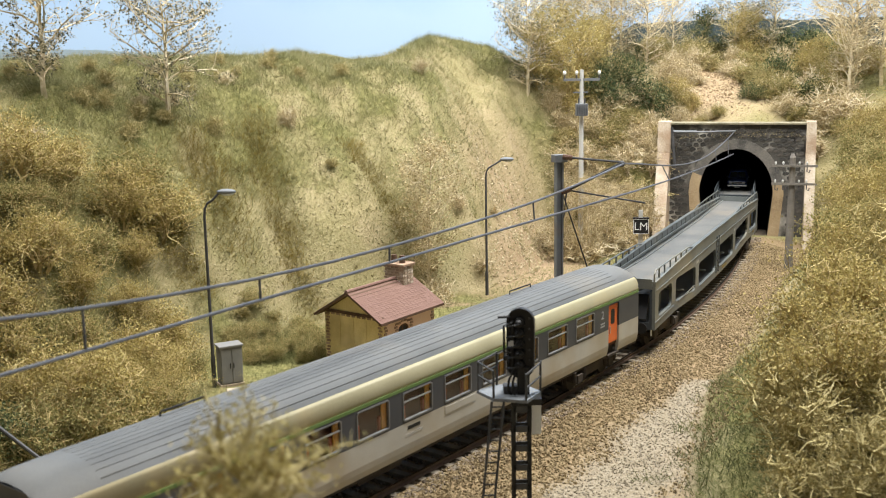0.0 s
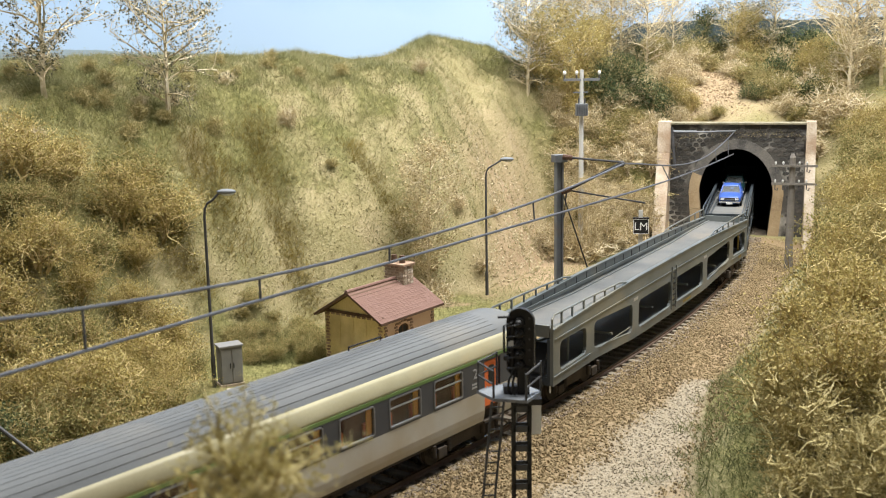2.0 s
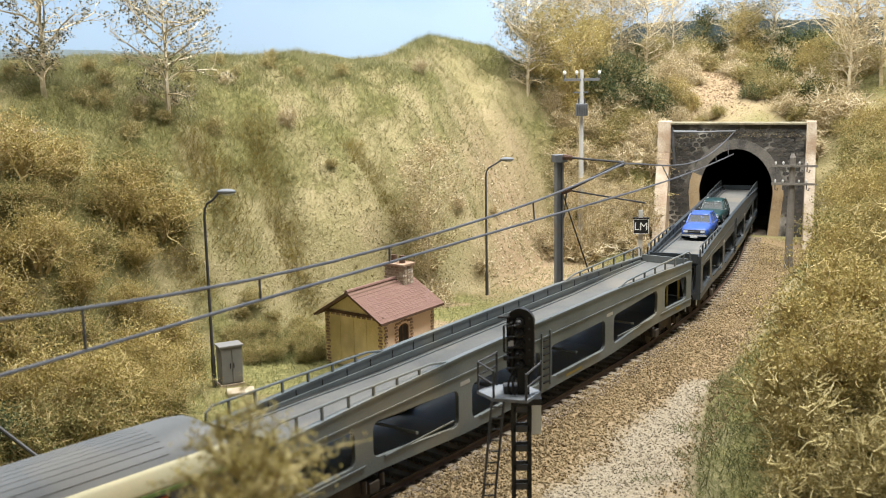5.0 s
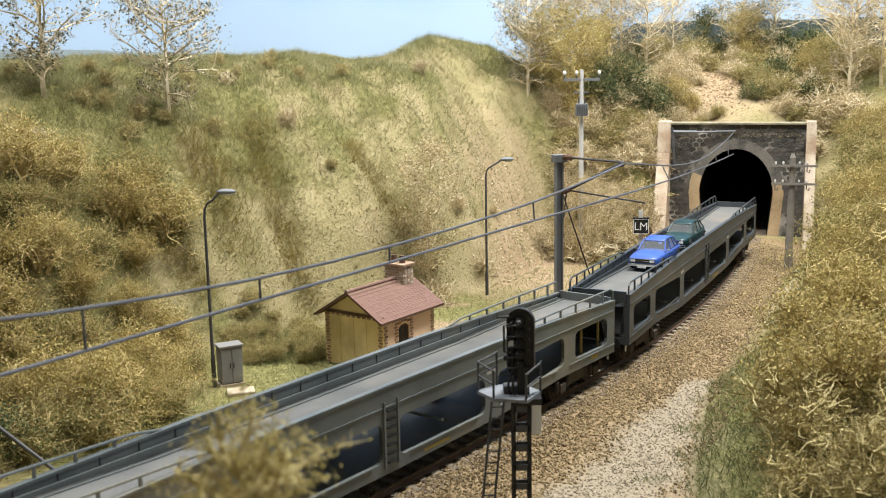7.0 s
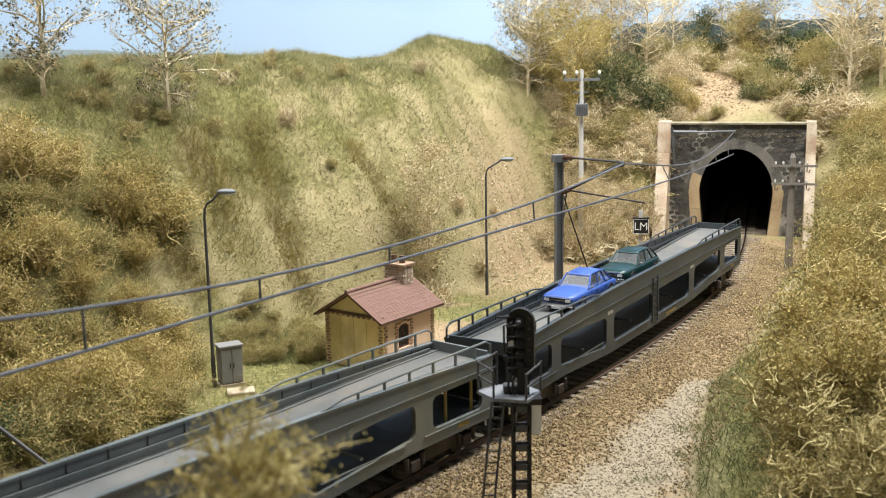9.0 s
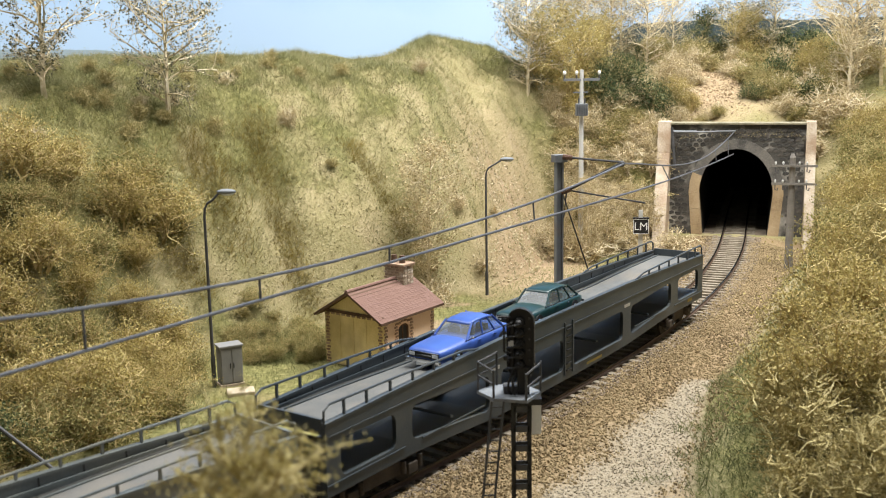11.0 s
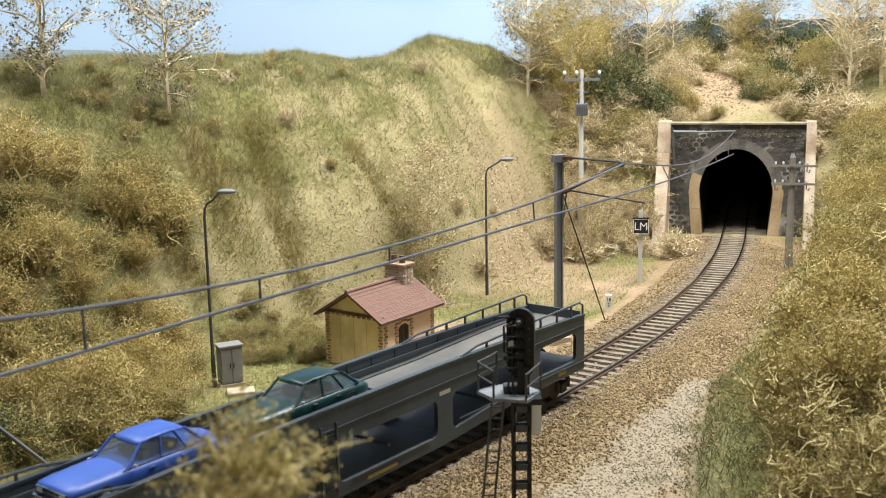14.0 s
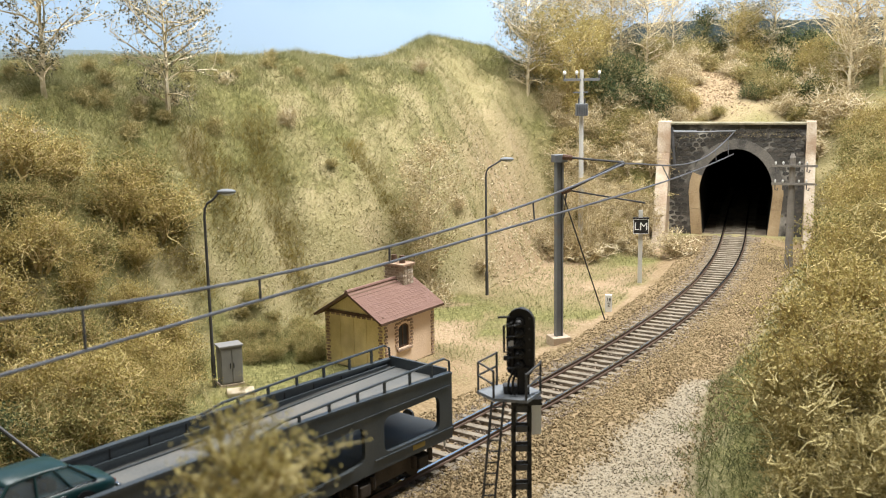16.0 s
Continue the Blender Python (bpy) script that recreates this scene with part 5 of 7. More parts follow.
def tree_kind(seed, leaf, twig, h, r, limbs, count, size, thick=0.12, jitter=0.16, low=0.25):
    rng, nr = random.Random(seed), np.random.RandomState(seed)
    segs, tips = grow_tree(rng, h, r, limbs, thick, low)
    v, f = tubes(segs)
    wood = grid_mesh("trunk", v, f, twig)
    t = np.asarray(tips)
    weight = nr.uniform(0, 1, len(t)) ** 1.5
    c = t[nr.choice(len(t), count, p=weight / weight.sum())] + nr.normal(size=(count, 3)) * jitter
    v, f = flakes(c, size, nr)
    return wood, grid_mesh("crown", v, f, LEAF[leaf])


def plant_kind(seed, leaf, twig, h=2.6, r=1.5, stems=6, levels=2, split=2, spread=0.6, count=2200, size=0.085, jitter=0.22, thick=0.045, name="shrub"):
    """Meshes for the branches and the crown of one kind of plant."""
    rng, nr = random.Random(seed), np.random.RandomState(seed)
    segs, tips = grow(rng, h, r, stems, levels, split, spread, thick=thick)
    v, f = tubes(segs)
    wood = grid_mesh("branches", v, f, twig)
    t = np.asarray(tips)
    # uneven: some tips carry a clump of leaves, some stay bare
    weight = nr.uniform(0, 1, len(t)) ** 3
    pick = nr.choice(len(t), count, p=weight / weight.sum())
    c = t[pick] + nr.normal(size=(count, 3)) * jitter * np.array([1, 1, 0.8])
    v, f = flakes(c, size, nr)
    crown = grid_mesh("crown", v, f, LEAF[leaf])
    return wood, crown


KINDS = {
    "gold": [plant_kind(20 + i, "gold", M_TWIGDARK, 2.5, 1.7, 9, 2, 3, 0.64, 7000, 0.043, 0.2, 0.05) for i in range(4)],
    "olive": [plant_kind(30 + i, "olive", M_TWIGDARK, 2.1, 1.7, 9, 2, 3, 0.66, 6000, 0.043, 0.2, 0.045) for i in range(3)],
    "pale": [plant_kind(40 + i, "pale", M_TWIG, 2.3, 1.7, 9, 2, 3, 0.64, 3600, 0.05, 0.2, 0.05) for i in range(4)],
    "bare": [plant_kind(50 + i, "pale", M_TWIG, 2.1, 1.8, 10, 2, 3, 0.68, 2000, 0.05, 0.16, 0.065) for i in range(3)],
    "green": [plant_kind(60 + i, "green", M_TWIGDARK, 2.5, 1.7, 8, 2, 2, 0.62, 3300, 0.072, 0.27, 0.04) for i in range(3)],
    "scrub": [plant_kind(56 + i, "dry", M_TWIGOLIVE, 2.2, 1.8, 10, 2, 3, 0.7, 2600, 0.045, 0.14, 0.065) for i in range(3)],
    "birch": [tree_kind(70 + i, "grey", M_TWIG, 7.6, 3.3, 28, 4600, 0.08, 0.17, 0.16, 0.1) for i in range(3)],
    "bare_tree": [tree_kind(75 + i, "pale", M_TWIG, 8.0, 3.0, 30, 3600, 0.055, 0.16, 0.14, 0.15) for i in range(2)],
    "tall_gold": [tree_kind(80 + i, "gold", M_TWIGDARK, 5.2, 2.1, 26, 8500, 0.06, 0.12, 0.2, 0.1) for i in range(2)],
    "tall_pale": [tree_kind(90 + i, "pale", M_TWIG, 7.2, 1.8, 30, 7500, 0.058, 0.09, 0.17, 0.12) for i in range(2)],
    "tall_green": [tree_kind(95 + i, "green", M_TWIGDARK, 5.2, 2.1, 24, 6000, 0.082, 0.12, 0.2, 0.1) for i in range(2)],
    "near": [tree_kind(99, "straw", M_TWIGOLIVE, 8.05, 0.84, 28, 3600, 0.034, 0.13, 0.055, 0.82)],
}
WORDS = {
    "gold": ("shrub", "dense golden-brown autumn shrub", "shrub"), "olive": ("shrub", "low olive green shrub on the slope", "shrub"),
    "pale": ("shrub", "dry pale beige shrub with fine twigs", "shrub"), "bare": ("shrub", "almost bare pale twiggy shrub", "shrub"),
    "green": ("shrub", "dark green leafy shrub on the slope", "shrub"), "scrub": ("shrub", "olive scrub with straw-coloured twigs", "shrub"), "birch": ("tree", "slender pale birch with sparse grey-green leaves", "tree"),
    "bare_tree": ("tree", "tall pale tree with almost bare twigs", "tree"), "tall_gold": ("tree", "tall golden autumn tree with fine leaves", "tree"), "tall_pale": ("tree", "tall pale feathery tree before the slope", "tree"),
    "near": ("tree", "slim pale tree with a tufted top", "tree"),
    "tall_green": ("tree", "dark green leafy tree on the crest", "tree"),
}
PLANT_RNG = random.Random(77)


def plant(kind, x, y, scale=1.0, sink=0.05, turn=None):
    name, label, cat = WORDS[kind]
    wood, crown = PLANT_RNG.choice(KINDS[kind])
    h = holder(name, x, y, float(height(x, y)) - sink, PLANT_RNG.uniform(0, 360) if turn is None else turn, label, cat, kind.replace("_", " ") + " plants", scale=scale)
    part("trunk" if name == "tree" else "stem", wood, None, h)
    part("crown", crown, None, h)
    return h


def zone(kinds, count, xs, ys, scale, keep, gap=0.9, seed=1):
    rng, done, tries = random.Random(seed), [], 0
    while len(done) < count and tries < count * 60:
        tries += 1
        x, y = rng.uniform(*xs), rng.uniform(*ys)
        if not keep(x, y) or any((x - a) ** 2 + (y - b) ** 2 < gap * gap for a, b in done):
            continue
        done.append((x, y))
        plant(rng.choice(kinds), x, y, rng.uniform(*scale))


def off(line, x, y):
    return float(seg_dist(np.array(x), np.array(y), line))


out_of = lambda x, y: not bool(in_valley(np.array(x), np.array(y)))
# single trees
for kind, x, y, sc in (("birch", -17.56, 46.6, 0.95), ("birch", -12.86, 49.2, 0.9), ("tall_pale", -0.75, 50.6, 1.0), ("bare", -0.2, 50.3, 0.9),
                       ("birch", 5.9, 70.5, 0.85), ("birch", 13.6, 78.5, 0.8), ("birch", 22.8, 81, 0.8), ("tall_green", 21.2, 84, 0.75), ("birch", 25.4, 80, 0.9), ("birch", 8.9, 76.5, 0.9), ("tall_gold", 8.6, 70, 1.1), ("tall_gold", 9.8, 73, 0.9), ("tall_green", 12.5, 72, 0.6),
                       ("bare_tree", 15.0, 76, 0.85), ("tall_gold", 7.5, 73, 1.0), ("tall_gold", 11.5, 75.5, 0.85), ("bare_tree", 10.5, 78, 0.9), ("bare_tree", 17.5, 79, 0.7), ("bare_tree", 12.5, 77, 0.8), ("tall_gold", 23, 80, 0.75), ("bare_tree", 26.8, 68.5, 1.1), ("bare_tree", 29.5, 70, 0.9), ("tall_gold", 31, 66, 0.9),
                       ("tall_gold", 26.5, 58, 0.75), ("tall_gold", 28.5, 62, 0.8), ("birch", -26, 54, 0.9), ("tall_gold", 6.6, 71.5, 0.85), ("bare_tree", 27.4, 69.8, 1.15), ("tall_gold", 24.5, 84, 0.7), ("bare", 25.6, 68.0, 1.5), ("bare", 26.9, 67.0, 1.4)):
    plant(kind, x, y, sc)
# golden thicket on the cutting side near the house
zone(["gold", "gold", "olive", "gold", "gold"], 54, (-24, -8.5), (28, 46), (0.7, 1.25), lambda x, y: y > 31 + (x + 22) * 0.2 and off(FOOT_L, x, y) < 6 and not (x > -11.2 and y < 42.5) and not (x > -12.2 and y > 40.5) and float(track_distance(np.array(x), np.array(y))[0]) > 5.2, 1.1, 3)
# recess beside the portal
for i, (x, y) in enumerate(((7.5, 62.6), (9.3, 63.6), (11.2, 64.4), (13, 65.2), (7.7, 66.4), (9.5, 67.0), (11.4, 67.0), (13, 66.4), (8.1, 67.5), (10.5, 68.3), (12.2, 67.6), (13.6, 67.5), (7.9, 68.8), (10.3, 69.8), (12.6, 69.9), (14, 69.6), (7.6, 70.3), (10.5, 71.5), (9.0, 69.3), (11.6, 69.0), (8.7, 65.6), (12.3, 71.2))):
    plant(("bare", "pale", "scrub", "pale", "olive")[i % 5], x, y, 0.85 + 0.1 * (i % 4))
zone(["pale", "bare", "bare", "bare", "pale"], 16, (6.8, 14.3), (60.5, 70.5), (0.7, 1.05), lambda x, y: x > 6.6 + max(0, y - 64) * 0.15 and off(FOOT_L, x, y) < 5, 0.7, 4)
zone(["olive", "gold"], 10, (6.8, 14.3), (61, 71), (0.5, 0.8), lambda x, y: x > 6.8 and off(FOOT_L, x, y) < 5, 0.9, 24)
zone(["green"], 7, (10.2, 13.6), (70.5, 75), (0.8, 1.05), out_of, 0.9, 5)
for x, y, k, sc in ((8.5, 60.3, "bare", 0.9), (7.5, 60.9, "pale", 0.8), (9.6, 62.0, "bare", 0.9), (11.0, 66.0, "bare", 1.0), (9.9, 65.2, "bare", 0.9), (12.2, 66.3, "pale", 0.9), (8.6, 64.0, "bare", 0.9), (13.9, 68.4, "bare", 0.9), (11.0, 70.5, "bare", 1.0), (9.4, 68.4, "pale", 1.0), (8.4, 69.6, "bare", 1.0), (12.9, 68.8, "bare", 0.9)):
    plant(k, x, y, sc)
plant("tall_pale", 8.7, 60.2, 0.68)
plant("tall_pale", 7.4, 61.3, 0.62)
plant("tall_pale", 10.0, 62.2, 0.6)
plant("tall_pale", 12.0, 64.6, 0.55)
# above the portal
for x, y, k, sc in ((16.2, 69.2, "pale", 0.75), (17.3, 69.4, "scrub", 0.65), (18.5, 69.2, "olive", 0.45), (20.7, 70.0, "green", 0.55), (21.5, 70.4, "scrub", 0.8), (21.3, 72.3, "olive", 0.9), (21.0, 74.2, "bare", 0.8), (19.9, 76.0, "scrub", 0.9), (18.6, 76.5, "bare", 0.9), (17.2, 73.6, "pale", 0.9), (16.4, 71.8, "scrub", 0.8), (15.6, 69.0, "pale", 0.6), (16.6, 69.2, "bare", 0.6), (17.6, 69.6, "pale", 0.55), (15.9, 70.5, "pale", 0.7), (17.2, 71.2, "gold", 0.6), (18.4, 70.0, "bare", 0.4), (18.2, 73.5, "bare", 0.5), (20.5, 75.0, "pale", 0.5), (17.0, 75.5, "bare", 0.6), (21.4, 73.0, "bare", 0.5), (19.4, 77.0, "olive", 0.6), (22.6, 69.0, "bare", 0.9), (23.6, 68.4, "olive", 0.8), (23.0, 70.5, "bare", 1.0), (24.3, 70.0, "green", 0.8), (21.8, 71.5, "olive", 0.6)):
    plant(k, x, y, sc)
zone(["green", "olive", "green", "gold"], 16, (13, 31), (79, 87), (0.8, 1.15), out_of, 1.2, 26)
zone(["gold", "pale", "olive", "green"], 16, (14, 30), (69, 84), (0.7, 1.1), lambda x, y: portal_local(x, y)[0] > 2 and not (16.5 < x < 22.5 and y < 77), 1.2, 6)
zone(["bare", "olive"], 8, (22.5, 27), (65.5, 71), (0.8, 1.2), lambda x, y: portal_local(x, y)[0] > 1.4, 1.0, 7)
# front bank
zone(["gold", "gold", "olive", "gold", "scrub"], 76, (8, 30), (24, 64), (0.8, 1.4), lambda x, y: out_of(x, y) and (2.5 if y < 33 else 3.7 if y < 52 else 2.4) < off(FOOT_R, x, y) < 9.5 and y > 27, 1.25, 8)
zone(["scrub"], 24, (8.4, 15.5), (21, 36), (0.8, 1.15), lambda x, y: out_of(x, y) and (1.7 if y < 28 else 3.0) < off(FOOT_R, x, y), 1.0, 9)
# by the hut and along the near verge
zone(["olive", "scrub", "olive"], 24, (-9.2, -4.8), (40.5, 45), (0.32, 0.55), lambda x, y: True, 0.6, 27)
for x, y, k, sc in ((-10.3, 36.4, "gold", 0.8), (-9.9, 35.0, "gold", 0.7), (-9.6, 34.0, "olive", 0.75), (-10.9, 37.6, "gold", 0.8), (-9.9, 38.6, "olive", 0.6), (-11.3, 31.6, "olive", 1.1), (-12.6, 30.5, "olive", 1.0), (-14.2, 29.0, "olive", 1.1), (-12.0, 33.0, "gold", 1.1), (-15.5, 31.0, "olive", 1.2), (-13.5, 33.8, "gold", 1.2), (-16.5, 27.5, "olive", 1.2), (-11.6, 35.2, "gold", 0.9), (-14.9, 26.6, "olive", 1.0), (-10.4, 34.0, "gold", 0.7)):
    plant(k, x, y, sc)
# dark scrub at the foot of the cutting
for x, y, k, sc in ((-14.8, 35.7, "green", 0.9), (-13.0, 35.4, "scrub", 0.9), (-15.5, 36.8, "olive", 1.2), (-12.6, 37.2, "scrub", 0.8), (-14.0, 37.0, "olive", 1.1), (-14.9, 33.4, "scrub", 1.1), (-13.1, 32.4, "scrub", 0.9), (-16.8, 35.0, "green", 1.1), (-13.6, 30.2, "green", 0.8), (-15.6, 29.4, "scrub", 1.1)):
    plant(k, x, y, sc)
# twiggy shrubs above the portal and before the telegraph pole
for x, y, k, sc in ((13.6, 71.9, "bare", 1.0), (15.1, 71.8, "bare", 0.9), (16.6, 72.2, "bare", 0.8), (16.2, 74.6, "pale", 1.0), (17.4, 76.2, "bare", 1.0), (18.1, 78.4, "olive", 1.0), (19.6, 80.5, "scrub", 1.0), (21.6, 83.0, "olive", 1.1), (22.0, 71.5, "olive", 0.9), (23.2, 72.0, "green", 1.0), (23.6, 69.9, "scrub", 1.0), (22.6, 75.5, "olive", 1.0), (8.6, 67.0, "bare", 1.0), (9.7, 67.4, "bare", 1.1), (10.6, 68.0, "pale", 1.0), (8.0, 68.0, "pale", 1.0)):
    plant(k, x, y, sc)
# slope tufts
zone(["bare", "pale", "scrub"], 12, (-18, 4), (44, 62), (0.3, 0.6), lambda x, y: out_of(x, y), 1.2, 10)
# crest fringe
zone(["scrub"], 16, (-24, 3), (50, 60), (0.25, 0.5), lambda x, y: 9 < off(FOOT_L, x, y) < 14, 1.0, 11)
zone(["scrub"], 10, (-21, -11), (45, 51), (0.35, 0.6), lambda x, y: 6.5 < off(FOOT_L, x, y) < 12, 1.0, 12)
# a tall bush close before the camera
plant("near", -2.27, 11.2, 1.0, 0.05, 120)


def build_grass(name, label, material, count, xs, ys, length, keep, seed):
    rng = np.random.RandomState(seed)
    x, y = rng.uniform(*xs, count), rng.uniform(*ys, count)
    k = keep(x, y, rng)
    x, y = x[k], y[k]
    n = len(x)
    z = height(x, y)
    e = 0.25
    gx, gy = (height(x + e, y) - z) / e, (height(x, y + e) - z) / e
    lean = np.stack([-gx * 0.25, -gy * 0.25, np.ones(n)], -1) + rng.normal(size=(n, 3)) * np.array([1.5, 1.5, 0.45])
    lean /= np.linalg.norm(lean, axis=1)[:, None]
    L = rng.uniform(0.5, 1.2, (n, 1)) * length
    a = rng.uniform(0, 6.283, n)
    w = np.stack([np.cos(a), np.sin(a), 0 * a], -1) * rng.uniform(0.008, 0.016, (n, 1))
    p = np.stack([x, y, z - 0.03], -1)
    v = np.stack([p - w, p + w, p + lean * L], 1)
    ob = new(name, grid_mesh(name, v.reshape(-1, 3), np.arange(n * 3).reshape(n, 3), material))
    tagged(ob, label, "grass", "", "stuff")


M_GRASS = mat("olive_grass", [(0.15, 0.155, 0.06), (0.255, 0.25, 0.11), (0.37, 0.345, 0.175)], 3.0, 0.9, 0, 0, 0.2, island=0.55, thin=0.4)
M_STRAW = mat("straw_grass", [(0.22, 0.18, 0.08), (0.38, 0.32, 0.16), (0.55, 0.48, 0.29)], 3.0, 0.9, 0, 0, 0.2, island=0.55, thin=0.4)


M_VERGE = mat("deep_green_grass", [(0.075, 0.085, 0.028), (0.15, 0.155, 0.055), (0.25, 0.245, 0.1)], 2.0, 0.9, 0, 0, 0.2, island=0.55, thin=0.4)
M_CREST = mat("crest_turf", [(0.1, 0.108, 0.038), (0.19, 0.185, 0.07), (0.31, 0.285, 0.13)], 1.6, 0.9, 0, 0, 0.2, island=0.55, thin=0.4)
M_LONGGRASS = mat("pale_tangled_grass", [(0.24, 0.22, 0.09), (0.38, 0.34, 0.17), (0.52, 0.47, 0.28)], 1.6, 0.9, 0, 0, 0.2, island=0.6, thin=0.4)
# darker copy of the verge green, the bank's shade mixed into its tones
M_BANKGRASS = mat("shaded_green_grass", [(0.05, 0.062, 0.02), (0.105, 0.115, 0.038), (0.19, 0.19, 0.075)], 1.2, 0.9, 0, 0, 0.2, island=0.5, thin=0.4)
M_BROWNGRASS = mat("brown_olive_grass", [(0.15, 0.115, 0.026), (0.26, 0.2, 0.05), (0.37, 0.295, 0.09)], 2.0, 0.9, 0, 0, 0.2, island=0.55, thin=0.4)
build_grass("hill_grass", "olive green grass fibres on the cutting slope", M_GRASS, 330000, (-26, 9), (38, 76), 0.55, lambda x, y, r: ~in_valley(x, y) & (greenness(x, y) + r.uniform(-0.12, 0.12, len(x)) - np.clip(0.5 - 0.4 * np.hypot((x - 5.2) / 3.8, (y - 58.5) / 8), 0, 0.3) > 0.45), 41)
build_grass("long_grass", "pale tangled long grass over the cutting slope", M_LONGGRASS, 60000, (-26, 8), (38, 72), 0.85, lambda x, y, r: ~in_valley(x, y) & (cloud(x, y, 52, 0.9, 3) + r.uniform(-0.1, 0.1, len(x)) > 0.5), 52)
build_grass("dry_grass", "straw-coloured dry grass fibres on the slope", M_STRAW, 190000, (-26, 9), (38, 76), 0.34, lambda x, y, r: ~in_valley(x, y) & (greenness(x, y) + r.uniform(-0.2, 0.2, len(x)) < 0.52), 42)
build_grass("valley_grass", "green grass tufts beside the track", M_GRASS, 150000, (-12, 13), (33, 64), 0.26, lambda x, y, r: in_valley(x, y) & (track_distance(x, y)[0] > 3.6) & ((seg_dist(x, y, LAWN_LINE) < r.uniform(0.6, 2.6, len(x))) | (cloud(x, y, 35, 4.0) + r.uniform(-0.08, 0.08, len(x)) > 0.47) | (np.hypot((x + 6.5) / 4.5, (y - 42) / 5.5) < r.uniform(0.7, 1.1, len(x))) | (np.hypot((x - 1.5) / 3.5, (y - 47.5) / 4) < r.uniform(0.3, 1.0, len(x)))), 43)
build_grass("hut_grass", "dark olive long grass between the cabinet and the hut", M_VERGE, 60000, (-10, -3.4), (39.5, 46), 0.42, lambda x, y, r: in_valley(x, y) & (np.hypot((x + 6.6) / 2.9, (y - 42.8) / 2.6) + (cloud(x, y, 53, 1.0, 3) - 0.5) * 0.9 < r.uniform(0.6, 1.0, len(x))), 53)
build_grass("bank_grass", "olive grass on the foot of the front bank, in a shaded green", M_BANKGRASS, 190000, (5, 24), (18, 58), 0.5, lambda x, y, r: (np.where(in_valley(x, y), -1, 1) * seg_dist(x, y, FOOT_R) > (cloud(x, y, 47, 1.4) - 0.62) * 3.5 + np.interp(y, [33, 40], [0, 2.2]) + r.uniform(-0.25, 0.25, len(x))) & (seg_dist(x, y, FOOT_R) < 3.6), 44)
build_grass("crest_grass", "mixed grass above the tunnel portal", M_STRAW, 50000, (8, 32), (60, 86), 0.36, lambda x, y, r: ~in_valley(x, y) & (np.hypot((x - 19) / 4.2, (y - 73) / 5) > r.uniform(0.6, 1.3, len(x))), 45)


def in_bands(x, y, r):
    """Dark grassy runnels down the cutting, and a few clumps."""
    keep = np.zeros(len(x), bool)
    for line, w in (([(-9.3, 51.8), (-8.2, 49.2), (-6.5, 47.2)], 0.72), ([(-4.3, 53.4), (-3.2, 52.6), (-2.3, 51.9)], 0.6), ([(-11.2, 48.3), (-10.2, 47.2)], 1.2), ([(-13.8, 46.2), (-12.8, 45.2), (-10.8, 44.0)], 0.55)):
        keep |= seg_dist(x, y, line) < 1.7 * w * (0.35 + cloud(x, y, 48, 0.9, 2)) * r.uniform(0.2, 1.1, len(x))
    return keep & ~in_valley(x, y)


build_grass("runnel_grass", "brown-olive long grass in runnels down the slope", M_BROWNGRASS, 260000, (-15, 4), (43, 62), 0.5, in_bands, 46)
build_grass("crest_turf", "dark green turf along the crest of the hill", M_CREST, 110000, (-27, 6), (42, 66), 0.55, lambda x, y, r: ~in_valley(x, y) & (seg_dist(x, y, FOOT_L) > np.interp(x, [-24, -12, -4, 4], [5.5, 6.5, 9, 9.5]) + r.uniform(-1.5, 3.0, len(x))) & (cloud(x, y, 49, 1.5, 3) > np.interp(x, [-20, -8, 0], [0.4, 0.5, 0.56])) & (x < 3.5), 47)
# ---- train ----
HALF = 12.6


def chord(sc, pivot):
    """Place and heading of a vehicle whose middle is at sc, on two pivots; it runs towards smaller s."""
    ax, ay, _ = on_track(sc - pivot)
    bx, by, _ = on_track(sc + pivot)
    return (ax + bx) / 2, (ay + by) / 2, math.degrees(math.atan2(ay - by, ax - bx))


def wheelset_mesh():
    bm = bmesh.new()
    for sy in (-1, 1):
        rod(bm, (0, sy * 0.66, 0), (0, sy * 0.78, 0), 0.42, n=20)
        rod(bm, (0, sy * 0.62, 0), (0, sy * 0.66, 0), 0.46, n=20)
        for k in range(3):
            a = k * 2.094
            box(bm, 0.2 * math.cos(a) - 0.04, 0.2 * math.cos(a) + 0.04, sy * 0.78, sy * 0.8, 0.2 * math.sin(a) - 0.04, 0.2 * math.sin(a) + 0.04)
    rod(bm, (0, -0.8, 0), (0, 0.8, 0), 0.08)
    return mesh_of("wheelset", bm)


WHEELSET = wheelset_mesh()
WHEELSET.materials.append(M_SKIRT)


